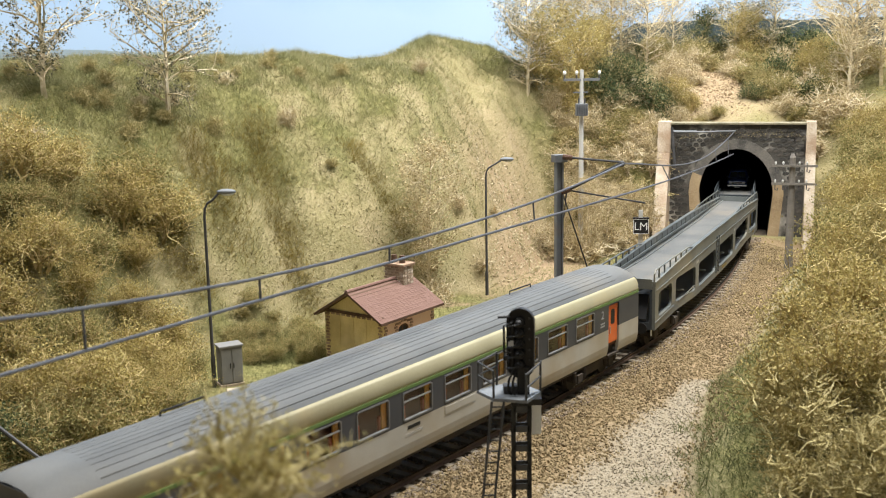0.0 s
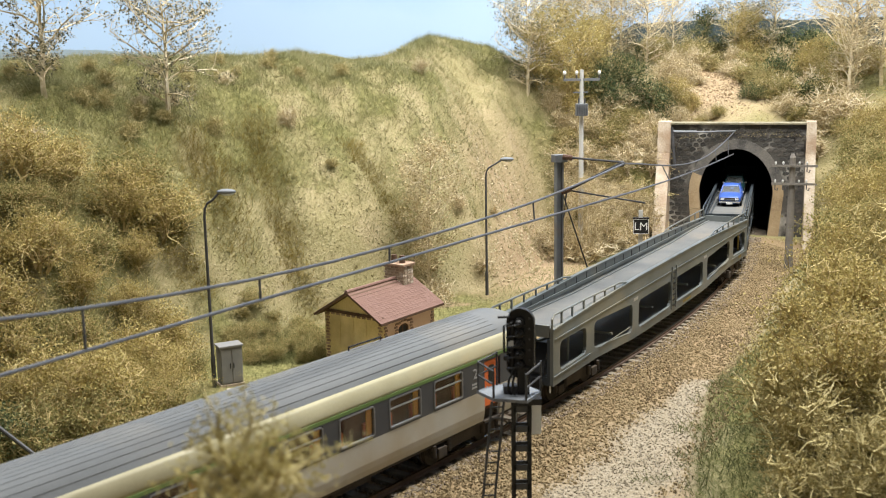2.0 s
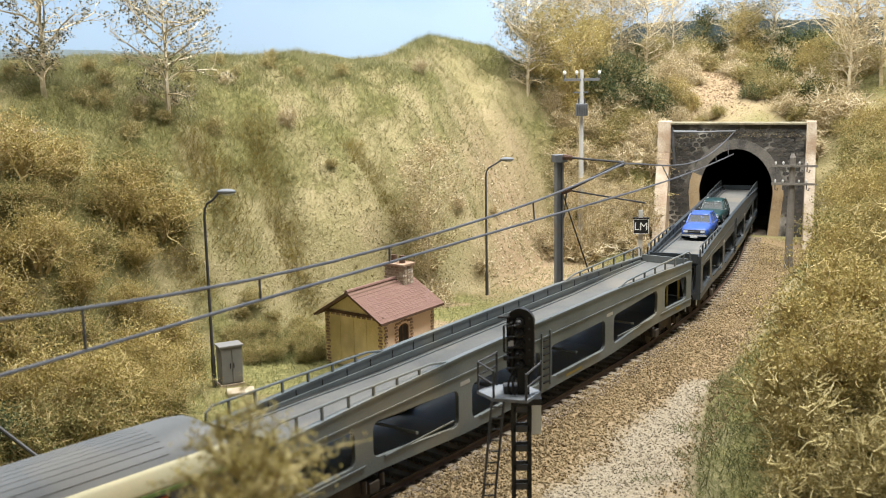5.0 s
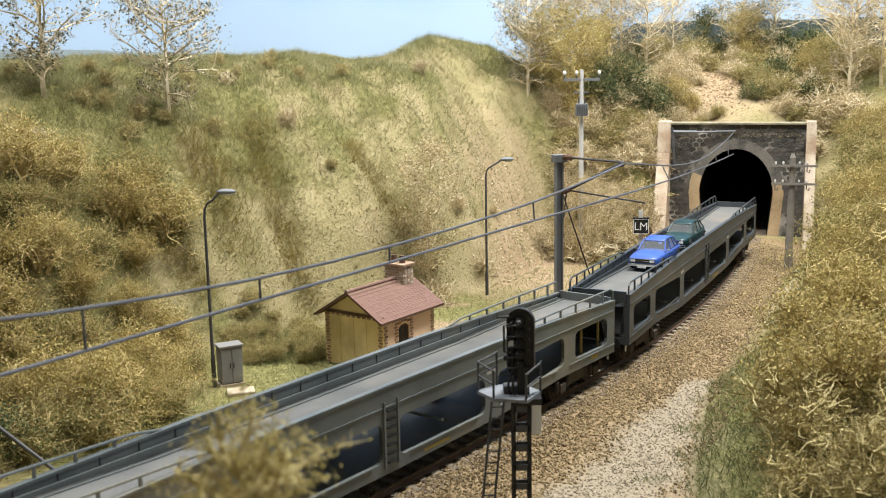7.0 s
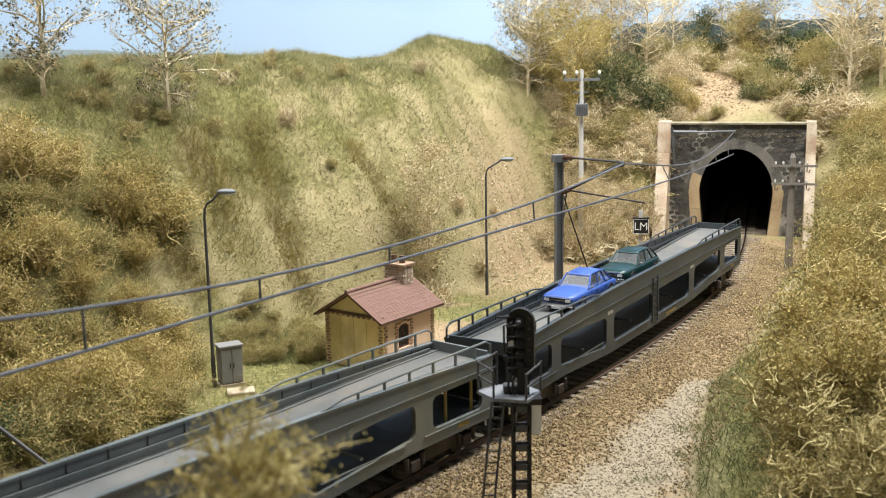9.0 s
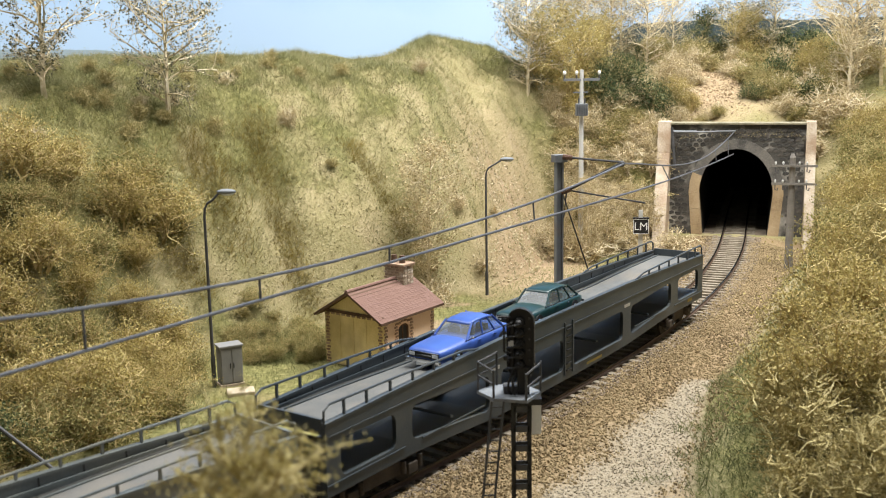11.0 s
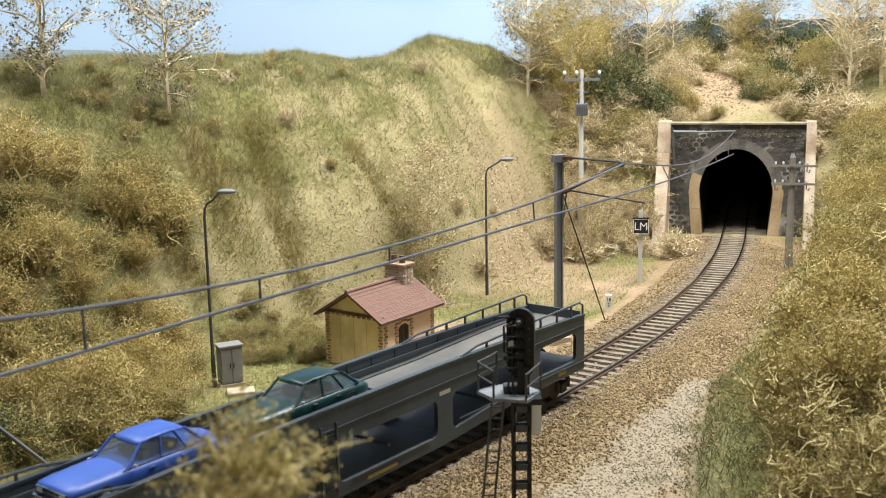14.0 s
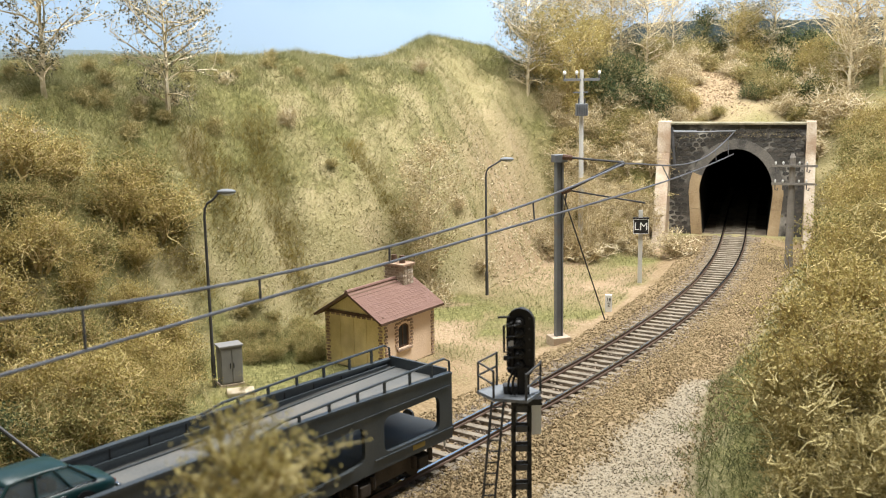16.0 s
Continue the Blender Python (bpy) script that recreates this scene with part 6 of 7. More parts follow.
def add_bogie(vehicle, u):
    bm = bmesh.new()
    for sy in (-1, 1):
        plate(bm, [(-1.6, 0.38), (1.6, 0.38), (1.6, 0.6), (0.9, 0.62), (0.6, 0.82), (-0.6, 0.82), (-0.9, 0.62), (-1.6, 0.6)], "y", sy * 0.9, sy * 1.02)
        for sx in (-1.22, 1.22):
            box(bm, sx - 0.2, sx + 0.2, sy * 1.02, sy * 1.14, 0.3, 0.62, 0.03)
            rod(bm, (sx + 0.35, sy * 1.07, 0.4), (sx + 0.35, sy * 1.07, 0.75), 0.08)
            rod(bm, (sx - 0.35, sy * 1.07, 0.4), (sx - 0.35, sy * 1.07, 0.75), 0.08)
    box(bm, -0.45, 0.45, -0.95, 0.95, 0.55, 0.85)
    for sx in (-1.55, 1.55):
        box(bm, sx - 0.06, sx + 0.06, -0.95, 0.95, 0.42, 0.58)
    b = part("bogie", bm, M_SKIRT, vehicle, m=pose(u * K, 0, 0))
    sets = [part("wheelset", WHEELSET, None, b, m=pose(sx * K, 0, 0.42 * K)) for sx in (-1.22, 1.22)]
    return b, u, sets


def add_buffers(vehicle, end, z, material):
    for sy in (-0.75, 0.75):
        bm = rod(bmesh.new(), (end * 1.0, sy, z), (end + math.copysign(0.28, end), sy, z), 0.09)
        rod(bm, (end + math.copysign(0.28, end), sy, z), (end + math.copysign(0.34, end), sy, z), 0.22, n=16)
        part("buffer", bm, material, vehicle)
    bm = box(bmesh.new(), min(end, end + math.copysign(0.4, end)), max(end, end + math.copysign(0.4, end)), -0.09, 0.09, z - 0.15, z + 0.02)
    part("coupler", bm, M_BLACK, vehicle)


def build_coach():
    coach = holder("passenger_coach", label="grey and cream passenger coach with dark window band and orange door", category="train coach")
    L, W2 = 12.4, 1.2
    wins = [-8.3 + 1.885 * i for i in range(10)]
    hw, z0, z1 = 0.66, 1.83, 2.65
    # lower panels, tucked in at the sill
    for sy in (1, -1):
        prof = [(sy * 1.2, 1.77), (sy * 1.2, 1.16), (sy * 1.18, 0.98), (sy * 1.13, 0.8), (sy * 1.06, 0.8), (sy * 1.1, 1.77)]
        spans = [(-10.02, 10.02), (-L, -10.82), (10.82, L)]
        for a, b in spans:
            part("lower_panel", plate(bmesh.new(), prof, "x", a, b), M_LIGHTBODY, coach, "dusty pale grey lower panel")
            part("sill", box(bmesh.new(), a, b, sy * 1.0, sy * 1.12, 0.72, 0.798), M_SKIRT, coach)
        # window band
        y0, y1 = sy * 1.1, sy * 1.2
        edges = [-10.02] + [e for c in wins for e in (c - hw, c + hw)] + [10.02]
        for i in range(0, len(edges), 2):
            part("window_post", box(bmesh.new(), edges[i], edges[i + 1], y0, y1, z0, z1), M_DARKBAND, coach)
        part("band_strip", box(bmesh.new(), -L, L, y0, y1, z1, 2.7), M_DARKBAND, coach, "slate grey window band")
        part("band_strip", box(bmesh.new(), -10.02, 10.02, y0, y1, z0 - 0.06, z0), M_DARKBAND, coach, "slate grey window band")
        for a, b in ((-L, -10.82), (10.82, L)):
            part("end_panel", box(bmesh.new(), a, b, y0, y1, z0 - 0.06, z1), M_DARKBAND, coach, "slate grey end panel")
        part("green_line", box(bmesh.new(), -L, L, sy * 1.1, sy * 1.206, 2.7, 2.785), M_GREENLINE, coach, "thin green stripe")
        prof = [(sy * 1.19, 2.79), (sy * 1.192, 2.87), (sy * 1.18, 2.97), (sy * 1.15, 3.08), (sy * 1.1, 3.18), (sy * 1.03, 3.27), (sy * 0.95, 3.2), (sy * 1.08, 2.79)]
        part("cream_band", plate(bmesh.new(), prof, "x", -L, L), M_CREAM, coach, "cream band below the roof", smooth=True)
        for i, c in enumerate(wins):
            bm = framed(bmesh.new(), rounded(c - hw, c + hw, z0, z1, 0.09), rounded(c - hw + 0.04, c + hw - 0.04, z0 + 0.04, z1 - 0.04, 0.06), "y", sy * 1.13, sy * 1.216)
            w = part("window_frame", bm, M_DARKFRAME, coach, "dull grey metal window frame")
            pane = part("pane", plate(bmesh.new(), rounded(c - hw + 0.05, c + hw - 0.05, z0 + 0.05, z1 - 0.05, 0.06), "y", sy * 1.15, sy * 1.165), M_GLASS, w)
            pane.visible_shadow = False
            if i % 4 != 2:
                part("window_bar", box(bmesh.new(), c - hw + 0.05, c + hw - 0.05, sy * 1.165, sy * 1.2, z1 - 0.3, z1 - 0.265), M_ALU, w)
        for sx in (-1, 1):
            d = part("door", box(bmesh.new(), sx * 10.05, sx * 10.79, sy * 1.08, sy * 1.15, 1.22, 2.6, 0.02), M_ORANGE, coach, "orange folding door")
            part("door_window", plate(bmesh.new(), rounded(sx * 10.42 - 0.14, sx * 10.42 + 0.14, 1.9, 2.45, 0.07), "y", sy * 1.14, sy * 1.158), M_BLACK, d)
            part("door_handle", rod(bmesh.new(), (sx * 10.17, sy * 1.18, 1.6), (sx * 10.17, sy * 1.18, 1.85), 0.02), M_ALU, d)
            part("door_step", box(bmesh.new(), sx * 10.02, sx * 10.82, sy * 0.95, sy * 1.2, 0.72, 0.8), M_SKIRT, coach)
            part("step_bracket", box(bmesh.new(), sx * 10.12, sx * 10.72, sy * 0.95, sy * 1.0, 0.8, 1.2), M_SKIRT, coach)
        for u in (-9.56, 9.56):
            text_part("2", 0.42, pose(u * K, sy * 1.203 * K, 2.38 * K, 90, 0, 180 if sy > 0 else 0), M_DULLMARK, coach, "class_number")
            for k in range(2):
                part("lettering_bar", box(bmesh.new(), u - 0.16, u + 0.16, sy * 1.2, sy * 1.206, 2.05 - k * 0.1, 2.11 - k * 0.1), M_DULLMARK, coach)
        part("lettering_bar", box(bmesh.new(), 1.05, 1.6, sy * 1.2, sy * 1.206, 1.56, 1.66), M_BLACK, coach)
        part("lettering_bar", box(bmesh.new(), 0.95, 1.7, sy * 1.2, sy * 1.205, 1.38, 1.46), M_ALU, coach)
        part("vent_panel", box(bmesh.new(), -1.6, -0.1, sy * 1.2, sy * 1.215, 1.5, 1.72, 0.006), M_LIGHTBODY, coach)
    # roof
    prof = [(1.03, 3.27), (0.92, 3.42), (0.72, 3.57), (0.42, 3.68), (0, 3.72)]
    prof = [(-y, z) for y, z in prof] + prof[-2::-1]
    low = [(y * 0.93, z - 0.06) for y, z in prof][::-1]
    bm = bmesh.new()
    st = [(-L, 0.62), (-L + 0.15, 0.84), (-L + 0.5, 0.96), (-L + 1.0, 1.0), (L - 1.0, 1.0), (L - 0.5, 0.96), (L - 0.15, 0.84), (L, 0.62)]
    rings = [[bm.verts.new((x, y, 3.27 + (z - 3.27) * k)) for y, z in prof] for x, k in st]
    for a, b in zip(rings[:-1], rings[1:]):
        for i in range(len(prof) - 1):
            bm.faces.new((a[i], a[i + 1], b[i + 1], b[i]))
    part("roof", bm, M_ROOFGREY, coach, "ribbed grey roof", smooth=True)
    for k in range(-6, 7):
        y = k * 0.155
        z = float(np.interp(abs(y), [0, 0.42, 0.72, 0.92, 1.03], [3.72, 3.68, 3.57, 3.42, 3.27]))
        part("roof_rib", box(bmesh.new(), -L + 1.4, L - 1.4, y - 0.014, y + 0.014, z - 0.02, z + 0.007), M_ROOFGREY, coach)
    for u in (7.2, -7.2):
        part("roof_grip", line_rod(bmesh.new(), [(u, -0.35, 3.66), (u, -0.35, 3.8), (u + 1.3, -0.35, 3.8), (u + 1.3, -0.35, 3.66)], 0.025), M_BLACK, coach)
    # ends
    for sx in (-1, 1):
        bm = plate(bmesh.new(), [(-1.19, 1.1), (1.19, 1.1), (1.19, 2.95), (1.05, 3.27), (0.6, 3.5), (-0.6, 3.5), (-1.05, 3.27), (-1.19, 2.95)], "x", sx * (L - 0.04), sx * (L + 0.02))
        part("end_wall", bm, M_DARKBAND, coach)
        bm = framed(bmesh.new(), rounded(-0.6, 0.6, 1.2, 3.1, 0.25), rounded(-0.42, 0.42, 1.3, 2.95, 0.2), "x", sx * L, sx * (L + 0.35))
        part("gangway", bm, M_BLACK, coach, "black rubber gangway bellows")
        add_buffers(coach, sx * L, 1.0, M_BLACK)
    # inside
    part("floor", box(bmesh.new(), -L, L, -1.1, 1.1, 1.1, 1.2), M_INSIDE, coach)
    part("partition", box(bmesh.new(), -9.6, 9.6, 0.93, 0.97, 1.2, 3.2), M_INSIDE, coach, "brown corridor partition")
    for c in wins:
        for dx in (-0.5, 0.5):
            bm = box(bmesh.new(), c + dx - 0.12, c + dx + 0.12, 0.973, 1.06, 1.2, 2.2, 0.03)
            part("seat", bm, M_SEAT, coach)
        part("curtain", box(bmesh.new(), c - 0.62, c - 0.42, 1.09, 1.12, 1.84, 2.64), M_CURTAIN, coach)
    for u, wdt in ((-4.5, 1.5), (-1.5, 2.2), (2.5, 1.8), (5.2, 1.2)):
        part("underframe_box", box(bmesh.new(), u - wdt / 2, u + wdt / 2, -0.95, 0.95, 0.5, 0.98, 0.04), M_SKIRT, coach)
    bogies = [add_bogie(coach, u) for u in (9.2, -9.2)]
    return coach, bogies


def wagon_side(sy, steel):
    """One pressed side plate with its openings, as strips between the posts."""
    bm = bmesh.new()
    y0, y1 = sy * 1.08, sy * 1.2
    top = lambda u: float(np.interp(abs(u), [0, 4.6, 9.4, 12.6], [3.02, 3.0, 2.9, 2.8]))
    low = lambda u: float(np.interp(abs(u), [0, 4.8, 8.6, 12.6], [0.56, 0.6, 0.86, 0.88]))
    obot = lambda u: float(np.interp(abs(u), [0, 4.7, 5.0, 9.0, 9.4, 12.6], [0.92, 0.92, 0.92, 1.24, 1.28, 1.28]))
    otop = lambda u: float(np.interp(abs(u), [0, 4.7, 9.2, 12.6], [2.02, 2.03, 2.24, 2.28]))
    holes = [(-12.05, -9.78), (-9.05, -5.1), (-4.4, -0.35), (0.35, 4.4), (5.1, 9.05), (9.78, 12.05)]
    cuts = sorted({-12.6, 12.6, *[e for h in holes for e in h]})
    for a, b in zip(cuts[:-1], cuts[1:]):
        if (a, b) in holes:
            r, mid = 0.22, (a + b) / 2
            # the outline round a hole, cut at its rounded corners
            inner = []
            for cx, cz, a0 in ((b - r, otop(b) - r, 0), (a + r, otop(a) - r, 90), (a + r, obot(a) + r, 180), (b - r, obot(b) + r, 270)):
                for i in range(4):
                    t = radians(a0 + 30 * i)
                    inner.append((cx + r * math.cos(t), cz + r * math.sin(t)))
            outer = []
            for k, (ux, uz) in enumerate(((b, top(b)), (a, top(a)), (a, low(a)), (b, low(b)))):
                px, pz = inner[k * 4]
                qx, qz = inner[k * 4 + 3]
                if k == 0:
                    o4 = [(b, pz), (b, top(b)), (b, top(b)), (qx, top(qx))]
                elif k == 1:
                    o4 = [(px, top(px)), (a, top(a)), (a, top(a)), (a, qz)]
                elif k == 2:
                    o4 = [(a, pz), (a, low(a)), (a, low(a)), (qx, low(qx))]
                else:
                    o4 = [(px, low(px)), (b, low(b)), (b, low(b)), (b, qz)]
                outer += o4
            framed(bm, outer, inner, "y", y0, y1)
        else:
            plate(bm, [(a, low(a)), (b, low(b)), (b, top(b)), (a, top(a))], "y", y0, y1)
    bmesh.ops.remove_doubles(bm, verts=bm.verts, dist=0.0005)
    bmesh.ops.dissolve_degenerate(bm, edges=bm.edges, dist=0.0003)
    return bm, top


def build_wagon(dark):
    steel = M_WAGONDARK if dark else M_WAGON
    w = holder("car_carrier_wagon", label=("dark grey" if dark else "weathered grey") + " two-deck car carrier wagon with open sides", category="wagon", group="car carrier wagons")
    for sy in (1, -1):
        bm, top = wagon_side(sy, steel)
        side = part("side_plate", bm, steel, w, "grey steel side plate with rounded openings")
        # pressed ledges along the side
        part("ledge", box(bmesh.new(), -12.5, 12.5, sy * 1.2, sy * 1.225, 2.42, 2.455), steel, side)
        for a, b in ((-12.6, -9.4), (-9.4, -4.6), (-4.6, 4.6), (4.6, 9.4), (9.4, 12.6)):
            rim = plate(bmesh.new(), [(a, top(a) - 0.05), (b, top(b) - 0.05), (b, top(b) + 0.012), (a, top(a) + 0.012)], "y", sy * 1.06, sy * 1.225)
            part("rim", rim, steel, side)
        for u in (-11, -7, -2.4, 2.4, 7, 11):
            part("flange", box(bmesh.new(), u - 1.6, u + 1.6, sy * 1.2, sy * 1.23, 0.9 if abs(u) < 5 else 1.16, 0.94 if abs(u) < 5 else 1.2), steel, side)
        # end railings
        for sx in (-1, 1):
            pts = [(sx * u, sy * 1.14, z) for u, z in ((5.6, top(5.6)), (6.4, 3.12), (9.5, 3.2), (12.35, 3.24), (12.56, 3.12), (12.58, 2.74))]
            rail = part("hand_rail", line_rod(bmesh.new(), pts, 0.035), steel, w)
            for u in (6.9, 7.9, 8.9, 9.9, 10.9, 11.8):
                part("rail_post", box(bmesh.new(), sx * u - 0.03, sx * u + 0.03, sy * 1.11, sy * 1.17, top(u) - 0.02, float(np.interp(u, [6.4, 9.5, 12.35], [3.12, 3.2, 3.24]))), steel, rail)
        # ladder rungs in the middle post and plates
        for k in range(7):
            part("rung", box(bmesh.new(), -0.17, 0.17, sy * 1.2, sy * 1.26, 0.86 + k * 0.24, 0.9 + k * 0.24), M_BLACK, w)
        for u in (-0.28, 0.28):
            part("ladder_rail", box(bmesh.new(), u - 0.03, u + 0.03, sy * 1.2, sy * 1.25, 0.75, 2.6), steel, w)
        part("lettering_bar", box(bmesh.new(), -5.0, -4.5, sy * 1.2, sy * 1.206, 2.1, 2.22), M_ALU, w)
        part("lettering_bar", box(bmesh.new(), 4.5, 5.0, sy * 1.2, sy * 1.206, 2.1, 2.22), M_ALU, w)
        part("lettering_bar", box(bmesh.new(), -2.6, -1.4, sy * 1.2, sy * 1.206, 0.68, 0.78), M_YELLOW, w)
        part("lettering_bar", box(bmesh.new(), -11.4, -10.9, sy * 1.2, sy * 1.206, 1.0, 1.14), M_YELLOW, w)
        for k in range(-11, 12):
            part("seam", box(bmesh.new(), k * 1.05 - 0.015, k * 1.05 + 0.015, sy * 1.065, sy * 1.08, 2.6, top(k * 1.05) - 0.06), M_BLACK, side)
        part("gutter", box(bmesh.new(), -12.3, 12.3, sy * 0.98, sy * 1.03, 2.62, 2.7), steel, w)
    # decks: the upper one dips at the ends, the lower one in the middle
    up = [(-12.55, 2.6), (-9.5, 2.56), (-6, 2.45), (6, 2.45), (9.5, 2.56), (12.55, 2.6)]
    bm = plate(bmesh.new(), up + [(x, z - 0.1) for x, z in up[::-1]], "y", -1.08, 1.08)
    part("upper_deck", bm, M_DECK, w, "worn dusty grey upper deck")
    for sy in (0.55, -0.55):
        part("wheel_guide", plate(bmesh.new(), [(x, z + 0.035) for x, z in up] + [(x, z) for x, z in up[::-1]], "y", sy * 1.55 - 0.03, sy * 1.55 + 0.03), steel, w)
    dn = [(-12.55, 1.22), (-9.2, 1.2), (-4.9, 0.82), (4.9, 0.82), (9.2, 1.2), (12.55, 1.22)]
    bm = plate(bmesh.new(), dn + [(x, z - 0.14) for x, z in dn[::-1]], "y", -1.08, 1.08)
    part("lower_deck", bm, M_LOWDECK, w, "worn lower deck, its grey darkened for the shade inside")
    for sx in (-1, 1):
        part("end_flap", box(bmesh.new(), sx * 12.5, sx * 12.58, -1.05, 1.05, 2.5, 2.9), steel, w)
        # sill and posts take the darkened grey too, as shade inside the end
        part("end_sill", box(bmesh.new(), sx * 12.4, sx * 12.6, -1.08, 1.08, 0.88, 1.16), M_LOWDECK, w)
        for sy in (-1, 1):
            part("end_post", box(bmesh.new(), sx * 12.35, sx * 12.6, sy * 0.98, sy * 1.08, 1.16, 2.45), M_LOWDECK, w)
            part("grab_rail", rod(bmesh.new(), (sx * 12.45, sy * 1.02, 0.6), (sx * 12.45, sy * 1.02, 0.9), 0.03), M_WHITE, w)
        # black panel added in the end opening to stand for the shadow inside
        if not (dark and sx < 0):
            part("ramp", plate(bmesh.new(), [(sx * 12.6, 1.24), (sx * 12.6, 1.3), (sx * 12.2, 2.2), (sx * 12.12, 2.2)], "y", -0.85, 0.85), M_BLACK, w, "added black panel that darkens the open wagon end")
        add_buffers(w, sx * 12.6, 1.0, M_BLACK)
        for u in () if dark else (11.9, 10.7):
            part("lower_post", rod(bmesh.new(), (sx * u, 0.9, 1.22), (sx * u, 0.9, 2.4), 0.05), M_YELLOW if sx < 0 and not dark else steel, w)
    for u in (-7, -2.4, 2.4, 7):
        part("brace", rod(bmesh.new(), (u, -1.1, 1.3), (u, 1.1, 1.3), 0.05), steel, w)
    return w, [add_bogie(w, u) for u in (10.2, -10.2)]


def build_car(name, label, paint, kind):
    """A saloon car, front towards +x; 4.6 long."""
    low = 0.95
    car = holder(name, label=label, category="car", group="cars on the wagon")
    st = [  # x, half width, floor, shoulder height, crown of the bonnet or boot
        (2.28, 0.6, 0.3, 0.63, 0.67), (2.2, 0.66, 0.24, 0.69, 0.73), (1.9, 0.7, 0.2, 0.71, 0.77), (1.2, 0.73, 0.18, 0.73, 0.8), (0.72, 0.74, 0.18, 0.74, 0.82),
        (0.0, 0.75, 0.18, 0.74, 0.8), (-1.0, 0.75, 0.18, 0.74, 0.8), (-1.5, 0.74, 0.2, 0.73, 0.8), (-1.9, 0.7, 0.24, 0.7, 0.76), (-2.2, 0.64, 0.3, 0.62, 0.68), (-2.28, 0.56, 0.34, 0.54, 0.58)]
    bm = bmesh.new()
    rings = []
    for x, w, z0, zs, zc in st:
        ring = [(-w * 0.9, z0), (-w, z0 + 0.12), (-w, zs - 0.1), (-w * 0.95, zs), (-w * 0.6, zc - 0.015), (0, zc), (w * 0.6, zc - 0.015), (w * 0.95, zs), (w, zs - 0.1), (w, z0 + 0.12), (w * 0.9, z0)]
        rings.append([bm.verts.new((x, y, z * low)) for y, z in ring])
    for a, b in zip(rings[:-1], rings[1:]):
        n = len(a)
        for i in range(n):
            bm.faces.new((a[i], a[(i + 1) % n], b[(i + 1) % n], b[i]))
    bm.faces.new(rings[0])
    bm.faces.new(rings[-1][::-1])
    body = part("body", bm, paint, car, smooth=True)
    # greenhouse: glass below, pillars and roof above
    base = [(0.74, 0.66), (-1.55 if kind == "saloon" else -1.75, 0.66)]
    roof = [(0.22, 0.52), (-1.02 if kind == "saloon" else -1.15, 0.52)]
    zb, zt = 0.72, 1.2
    corners = lambda lst, z: [(lst[0][0], lst[0][1], z), (lst[0][0], -lst[0][1], z), (lst[1][0], -lst[1][1], z), (lst[1][0], lst[1][1], z)]
    lo, hi = corners(base, zb), corners(roof, zt)
    bm = bmesh.new()
    a = [bm.verts.new(Vector(p)) for p in lo]
    b = [bm.verts.new(Vector(p)) for p in hi]
    for i in range(4):
        bm.faces.new((a[i], a[(i + 1) % 4], b[(i + 1) % 4], b[i]))
    part("window_glass", bm, M_CARGLASS, car, "car windows with a pale reflection mixed into the glass")
    for p, q in zip(lo, hi):
        part("pillar", rod(bmesh.new(), p, q, 0.045, 0.04, n=6), paint, car)
    for sy in (1, -1):
        for t in (0.42, 0.75):
            p = Vector((base[0][0] + (base[1][0] - base[0][0]) * t, sy * 0.665, zb))
            q = Vector((roof[0][0] + (roof[1][0] - roof[0][0]) * t, sy * 0.525, zt))
            part("pillar", rod(bmesh.new(), p, q, 0.035, n=6), paint, car)
    bm = bmesh.new()
    rr = []
    for x, w, z in ((0.3, 0.5, 1.17), (0.2, 0.54, 1.21), (-0.1, 0.55, 1.25), (-0.7, 0.55, 1.25), (roof[1][0], 0.54, 1.21), (roof[1][0] - 0.1, 0.5, 1.16)):
        rr.append([bm.verts.new((x, y, zz - 0.01)) for y, zz in ((-w, z - 0.04), (-w * 0.8, z), (0, z + 0.025), (w * 0.8, z), (w, z - 0.04), (0, z - 0.05))])
    for p, q in zip(rr[:-1], rr[1:]):
        for i in range(6):
            bm.faces.new((p[i], p[(i + 1) % 6], q[(i + 1) % 6], q[i]))
    bm.faces.new(rr[0])
    bm.faces.new(rr[-1][::-1])
    part("roof", bm, paint, car, smooth=True)
    for x in (0.1, -0.75):
        for sy in (0.3, -0.3):
            part("seat", box(bmesh.new(), x - 0.12, x + 0.1, sy - 0.2, sy + 0.2, 0.4, 0.95, 0.05), M_DECK, car)
    for sy in (1, -1):
        for x in (1.42, -1.38):
            bm = rod(bmesh.new(), (x, sy * 0.6, 0.29), (x, sy * 0.765, 0.29), 0.29, n=18)
            wh = part("wheel", bm, M_TYRE, car)
            part("hub_cap", rod(bmesh.new(), (x, sy * 0.76, 0.29), (x, sy * 0.785, 0.29), 0.16, 0.12, n=14), M_CHROME, wh)
        for x in (0.1, -0.85):
            part("door_handle", box(bmesh.new(), x - 0.09, x + 0.09, sy * 0.75, sy * 0.775, 0.6, 0.625), M_CHROME, car)
        part("trim_line", box(bmesh.new(), -1.7, 0.9, sy * 0.68, sy * 0.7, 0.72, 0.74), M_CHROME, car)
        part("headlight", box(bmesh.new(), 2.2, 2.315, sy * 0.34, sy * 0.57, 0.46, 0.58, 0.02), M_LAMPGLASS, car, "rectangular headlight")
        part("mirror", box(bmesh.new(), 0.57, 0.62, sy * 0.74, sy * 0.84, 0.76, 0.83, 0.012), M_ALU, car)
        part("tail_light", box(bmesh.new(), -2.3, -2.22, sy * 0.4, sy * 0.54, 0.44, 0.52), M_TAIL, car)
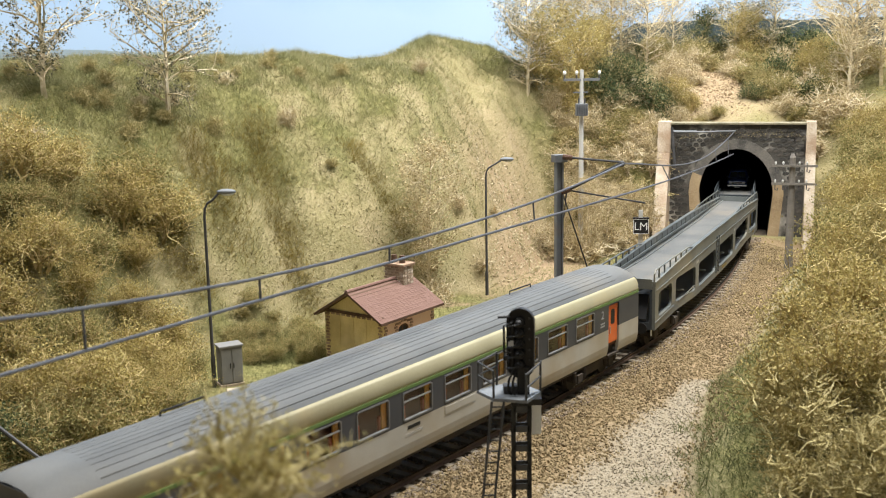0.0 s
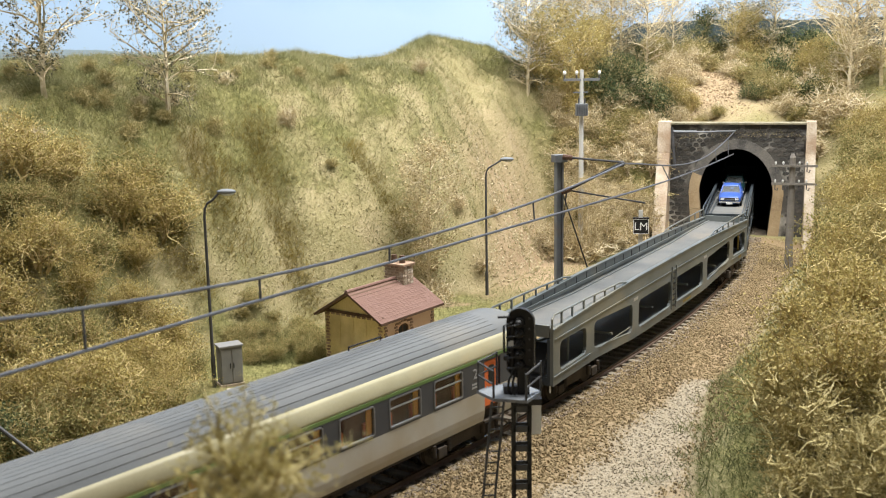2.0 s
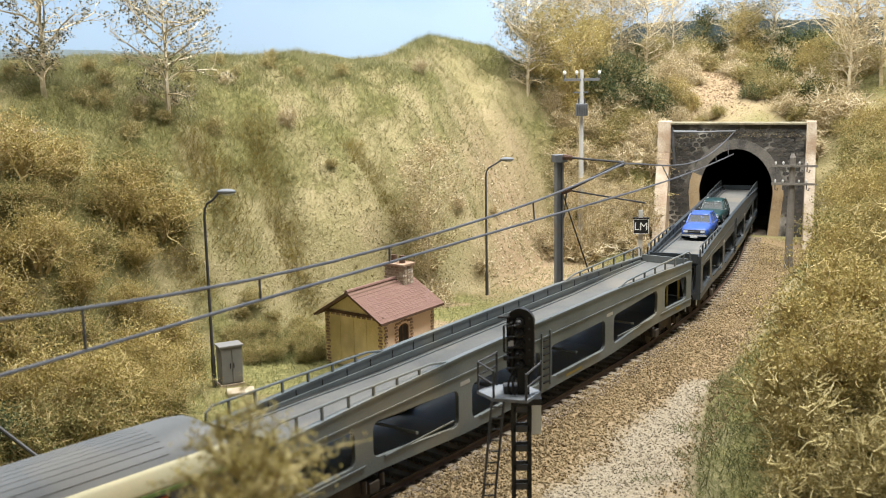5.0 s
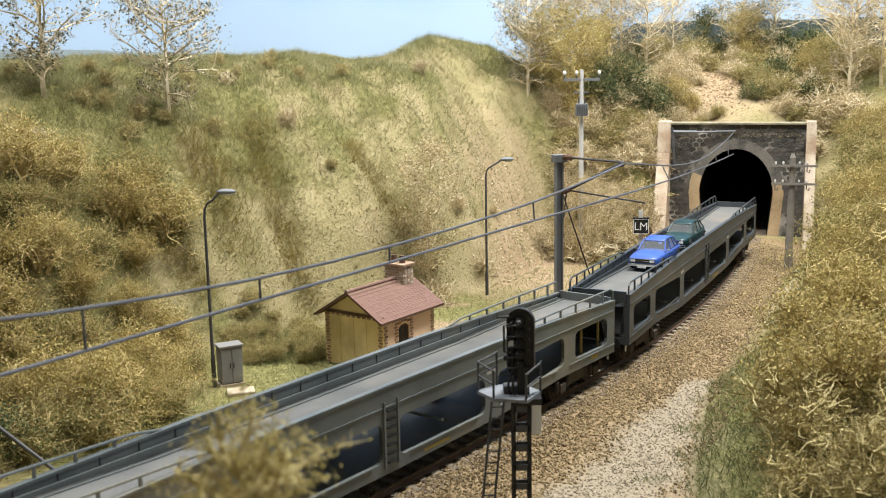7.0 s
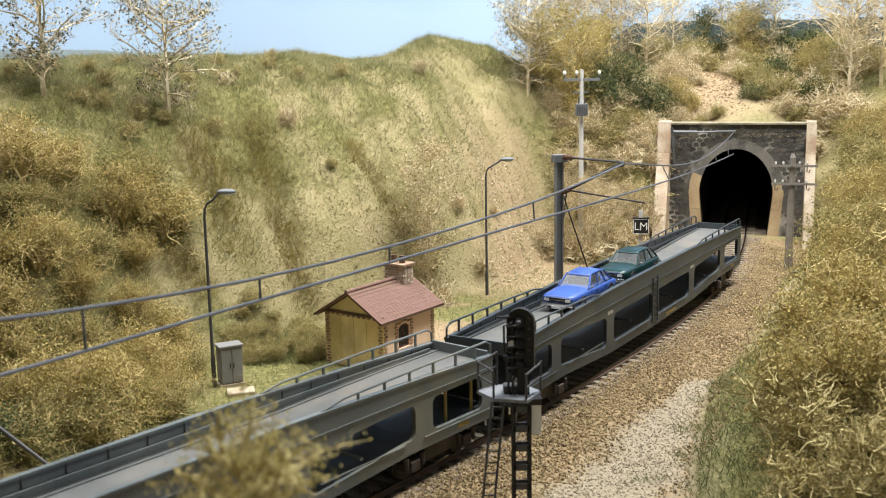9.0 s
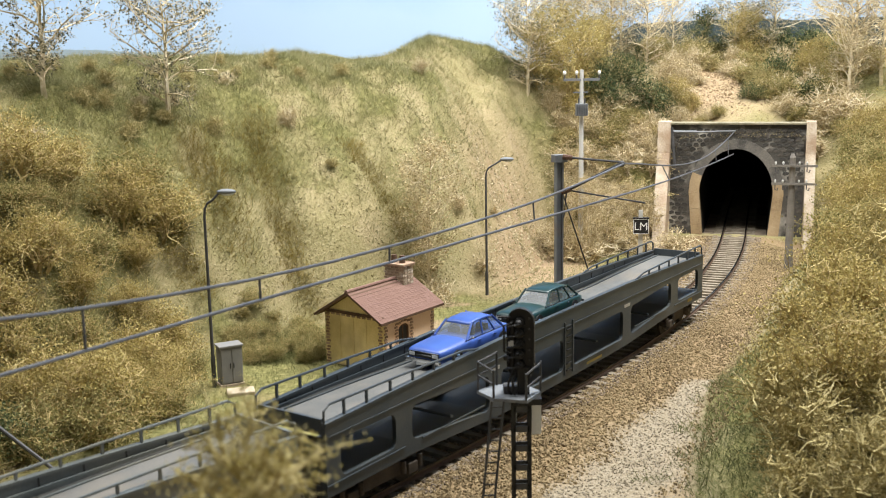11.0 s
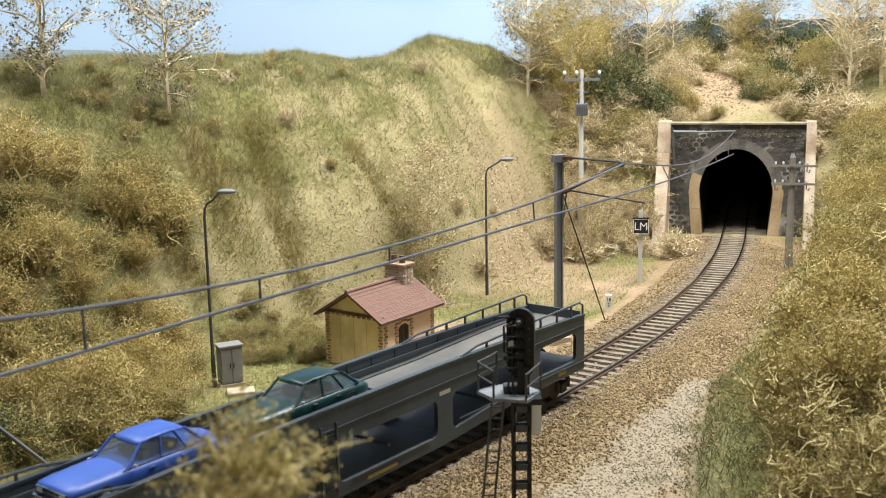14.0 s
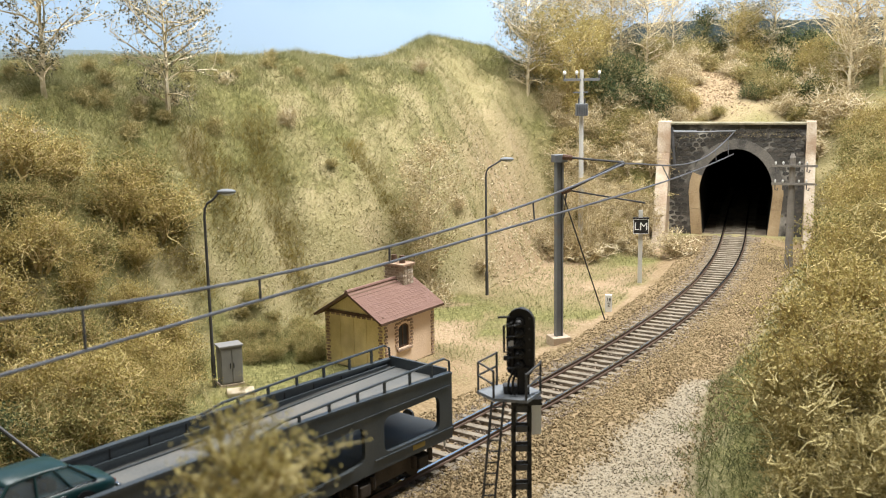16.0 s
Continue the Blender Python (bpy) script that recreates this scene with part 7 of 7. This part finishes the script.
    grille = part("grille", box(bmesh.new(), 2.24, 2.3, -0.59, 0.59, 0.42, 0.6), M_BLACK, car)
    part("grille_trim", box(bmesh.new(), 2.28, 2.312, -0.58, 0.58, 0.6, 0.62), M_CHROME, grille, "thin chrome strip")
    part("grille_bar", box(bmesh.new(), 2.3, 2.308, -0.32, 0.32, 0.51, 0.525), M_CHROME, grille)
    part("bumper", box(bmesh.new(), 2.28, 2.4, -0.69, 0.69, 0.28, 0.4, 0.03), M_CHROME, car)
    part("bumper", box(bmesh.new(), -2.37, -2.28, -0.68, 0.68, 0.32, 0.41, 0.03), M_CHROME, car)
    part("number_plate", box(bmesh.new(), 2.4, 2.412, -0.2, 0.2, 0.2, 0.3), M_WHITE, car)
    for piece in car.children_recursive:
        piece.data.transform(Matrix.Scale(0.91, 4))
    return car


M_TAIL = mat("dark_red_lamp", [(0.2, 0.015, 0.01), (0.26, 0.02, 0.015)], 0.3, 0.3, 0, 0)
M_BLUE = mat("blue_car_paint", [(0.034, 0.088, 0.35), (0.046, 0.105, 0.4)], 1.0, 0.42, 0, 0.02, spec=0.5)
M_GREEN = mat("dark_green_car_paint", [(0.004, 0.026, 0.027), (0.006, 0.036, 0.036)], 1.0, 0.35, 0, 0.02, spec=0.5)
coach, coach_bogies = build_coach()
wagon_1, bogies_1 = build_wagon(False)
wagon_2, bogies_2 = build_wagon(True)
blue_car = build_car("blue_car", "bright blue saloon car parked on the wagon deck", M_BLUE, "saloon")
green_car = build_car("green_car", "dark green estate saloon with chrome trim on the wagon deck", M_GREEN, "fastback")


def motions():
    times = [0.5 * i for i in range(33)]
    fine = [0.1 * i for i in range(161)]
    speed, length = 4.0616, 25.9894

    def middle(kind, t):
        s2 = 17.1953 - speed * (t - 8) + 0.028 * max(0.0, t - 12.4) ** 2
        return {"w2": s2, "w1": s2 - length, "c": s2 - 1.5 * length - 13.2}[kind]
    for ob, kind, pivot, bogies in ((coach, "c", 9.2, coach_bogies), (wagon_1, "w1", 10.3, bogies_1), (wagon_2, "w2", 10.3, bogies_2)):
        rows = []
        for t in times:
            x, y, a = chord(middle(kind, t), pivot)
            rows.append((t, pose(x * K, y * K, 0, 0, 0, a)))
        walk(ob, rows)
        for b, u, sets in bogies:
            turn = []
            for t in times:
                sc = middle(kind, t)
                _, _, a = chord(sc, pivot)
                own = math.degrees(on_track(sc - u)[2]) + 180
                turn.append((t, pose(u * K, 0, 0, 0, 0, (own - a + 180) % 360 - 180)))
            walk(b, turn)
            for i, ws in enumerate(sets):
                walk(ws, [(t, pose((-1.22, 1.22)[i] * K, 0, 0.42 * K, 0, math.degrees(speed * t / 0.42), 0)) for t in fine])
    for ob, u, z in ((blue_car, 4.72, 2.455), (green_car, -0.2, 2.455)):
        rows = []
        for t in times:
            x, y, a = chord(middle("w2", t), 10.3)
            c, s = math.cos(radians(a)), math.sin(radians(a))
            rows.append((t, pose((x + c * u) * K, (y + s * u) * K, z * K, 0, 0, a)))
        walk(ob, rows)


motions()
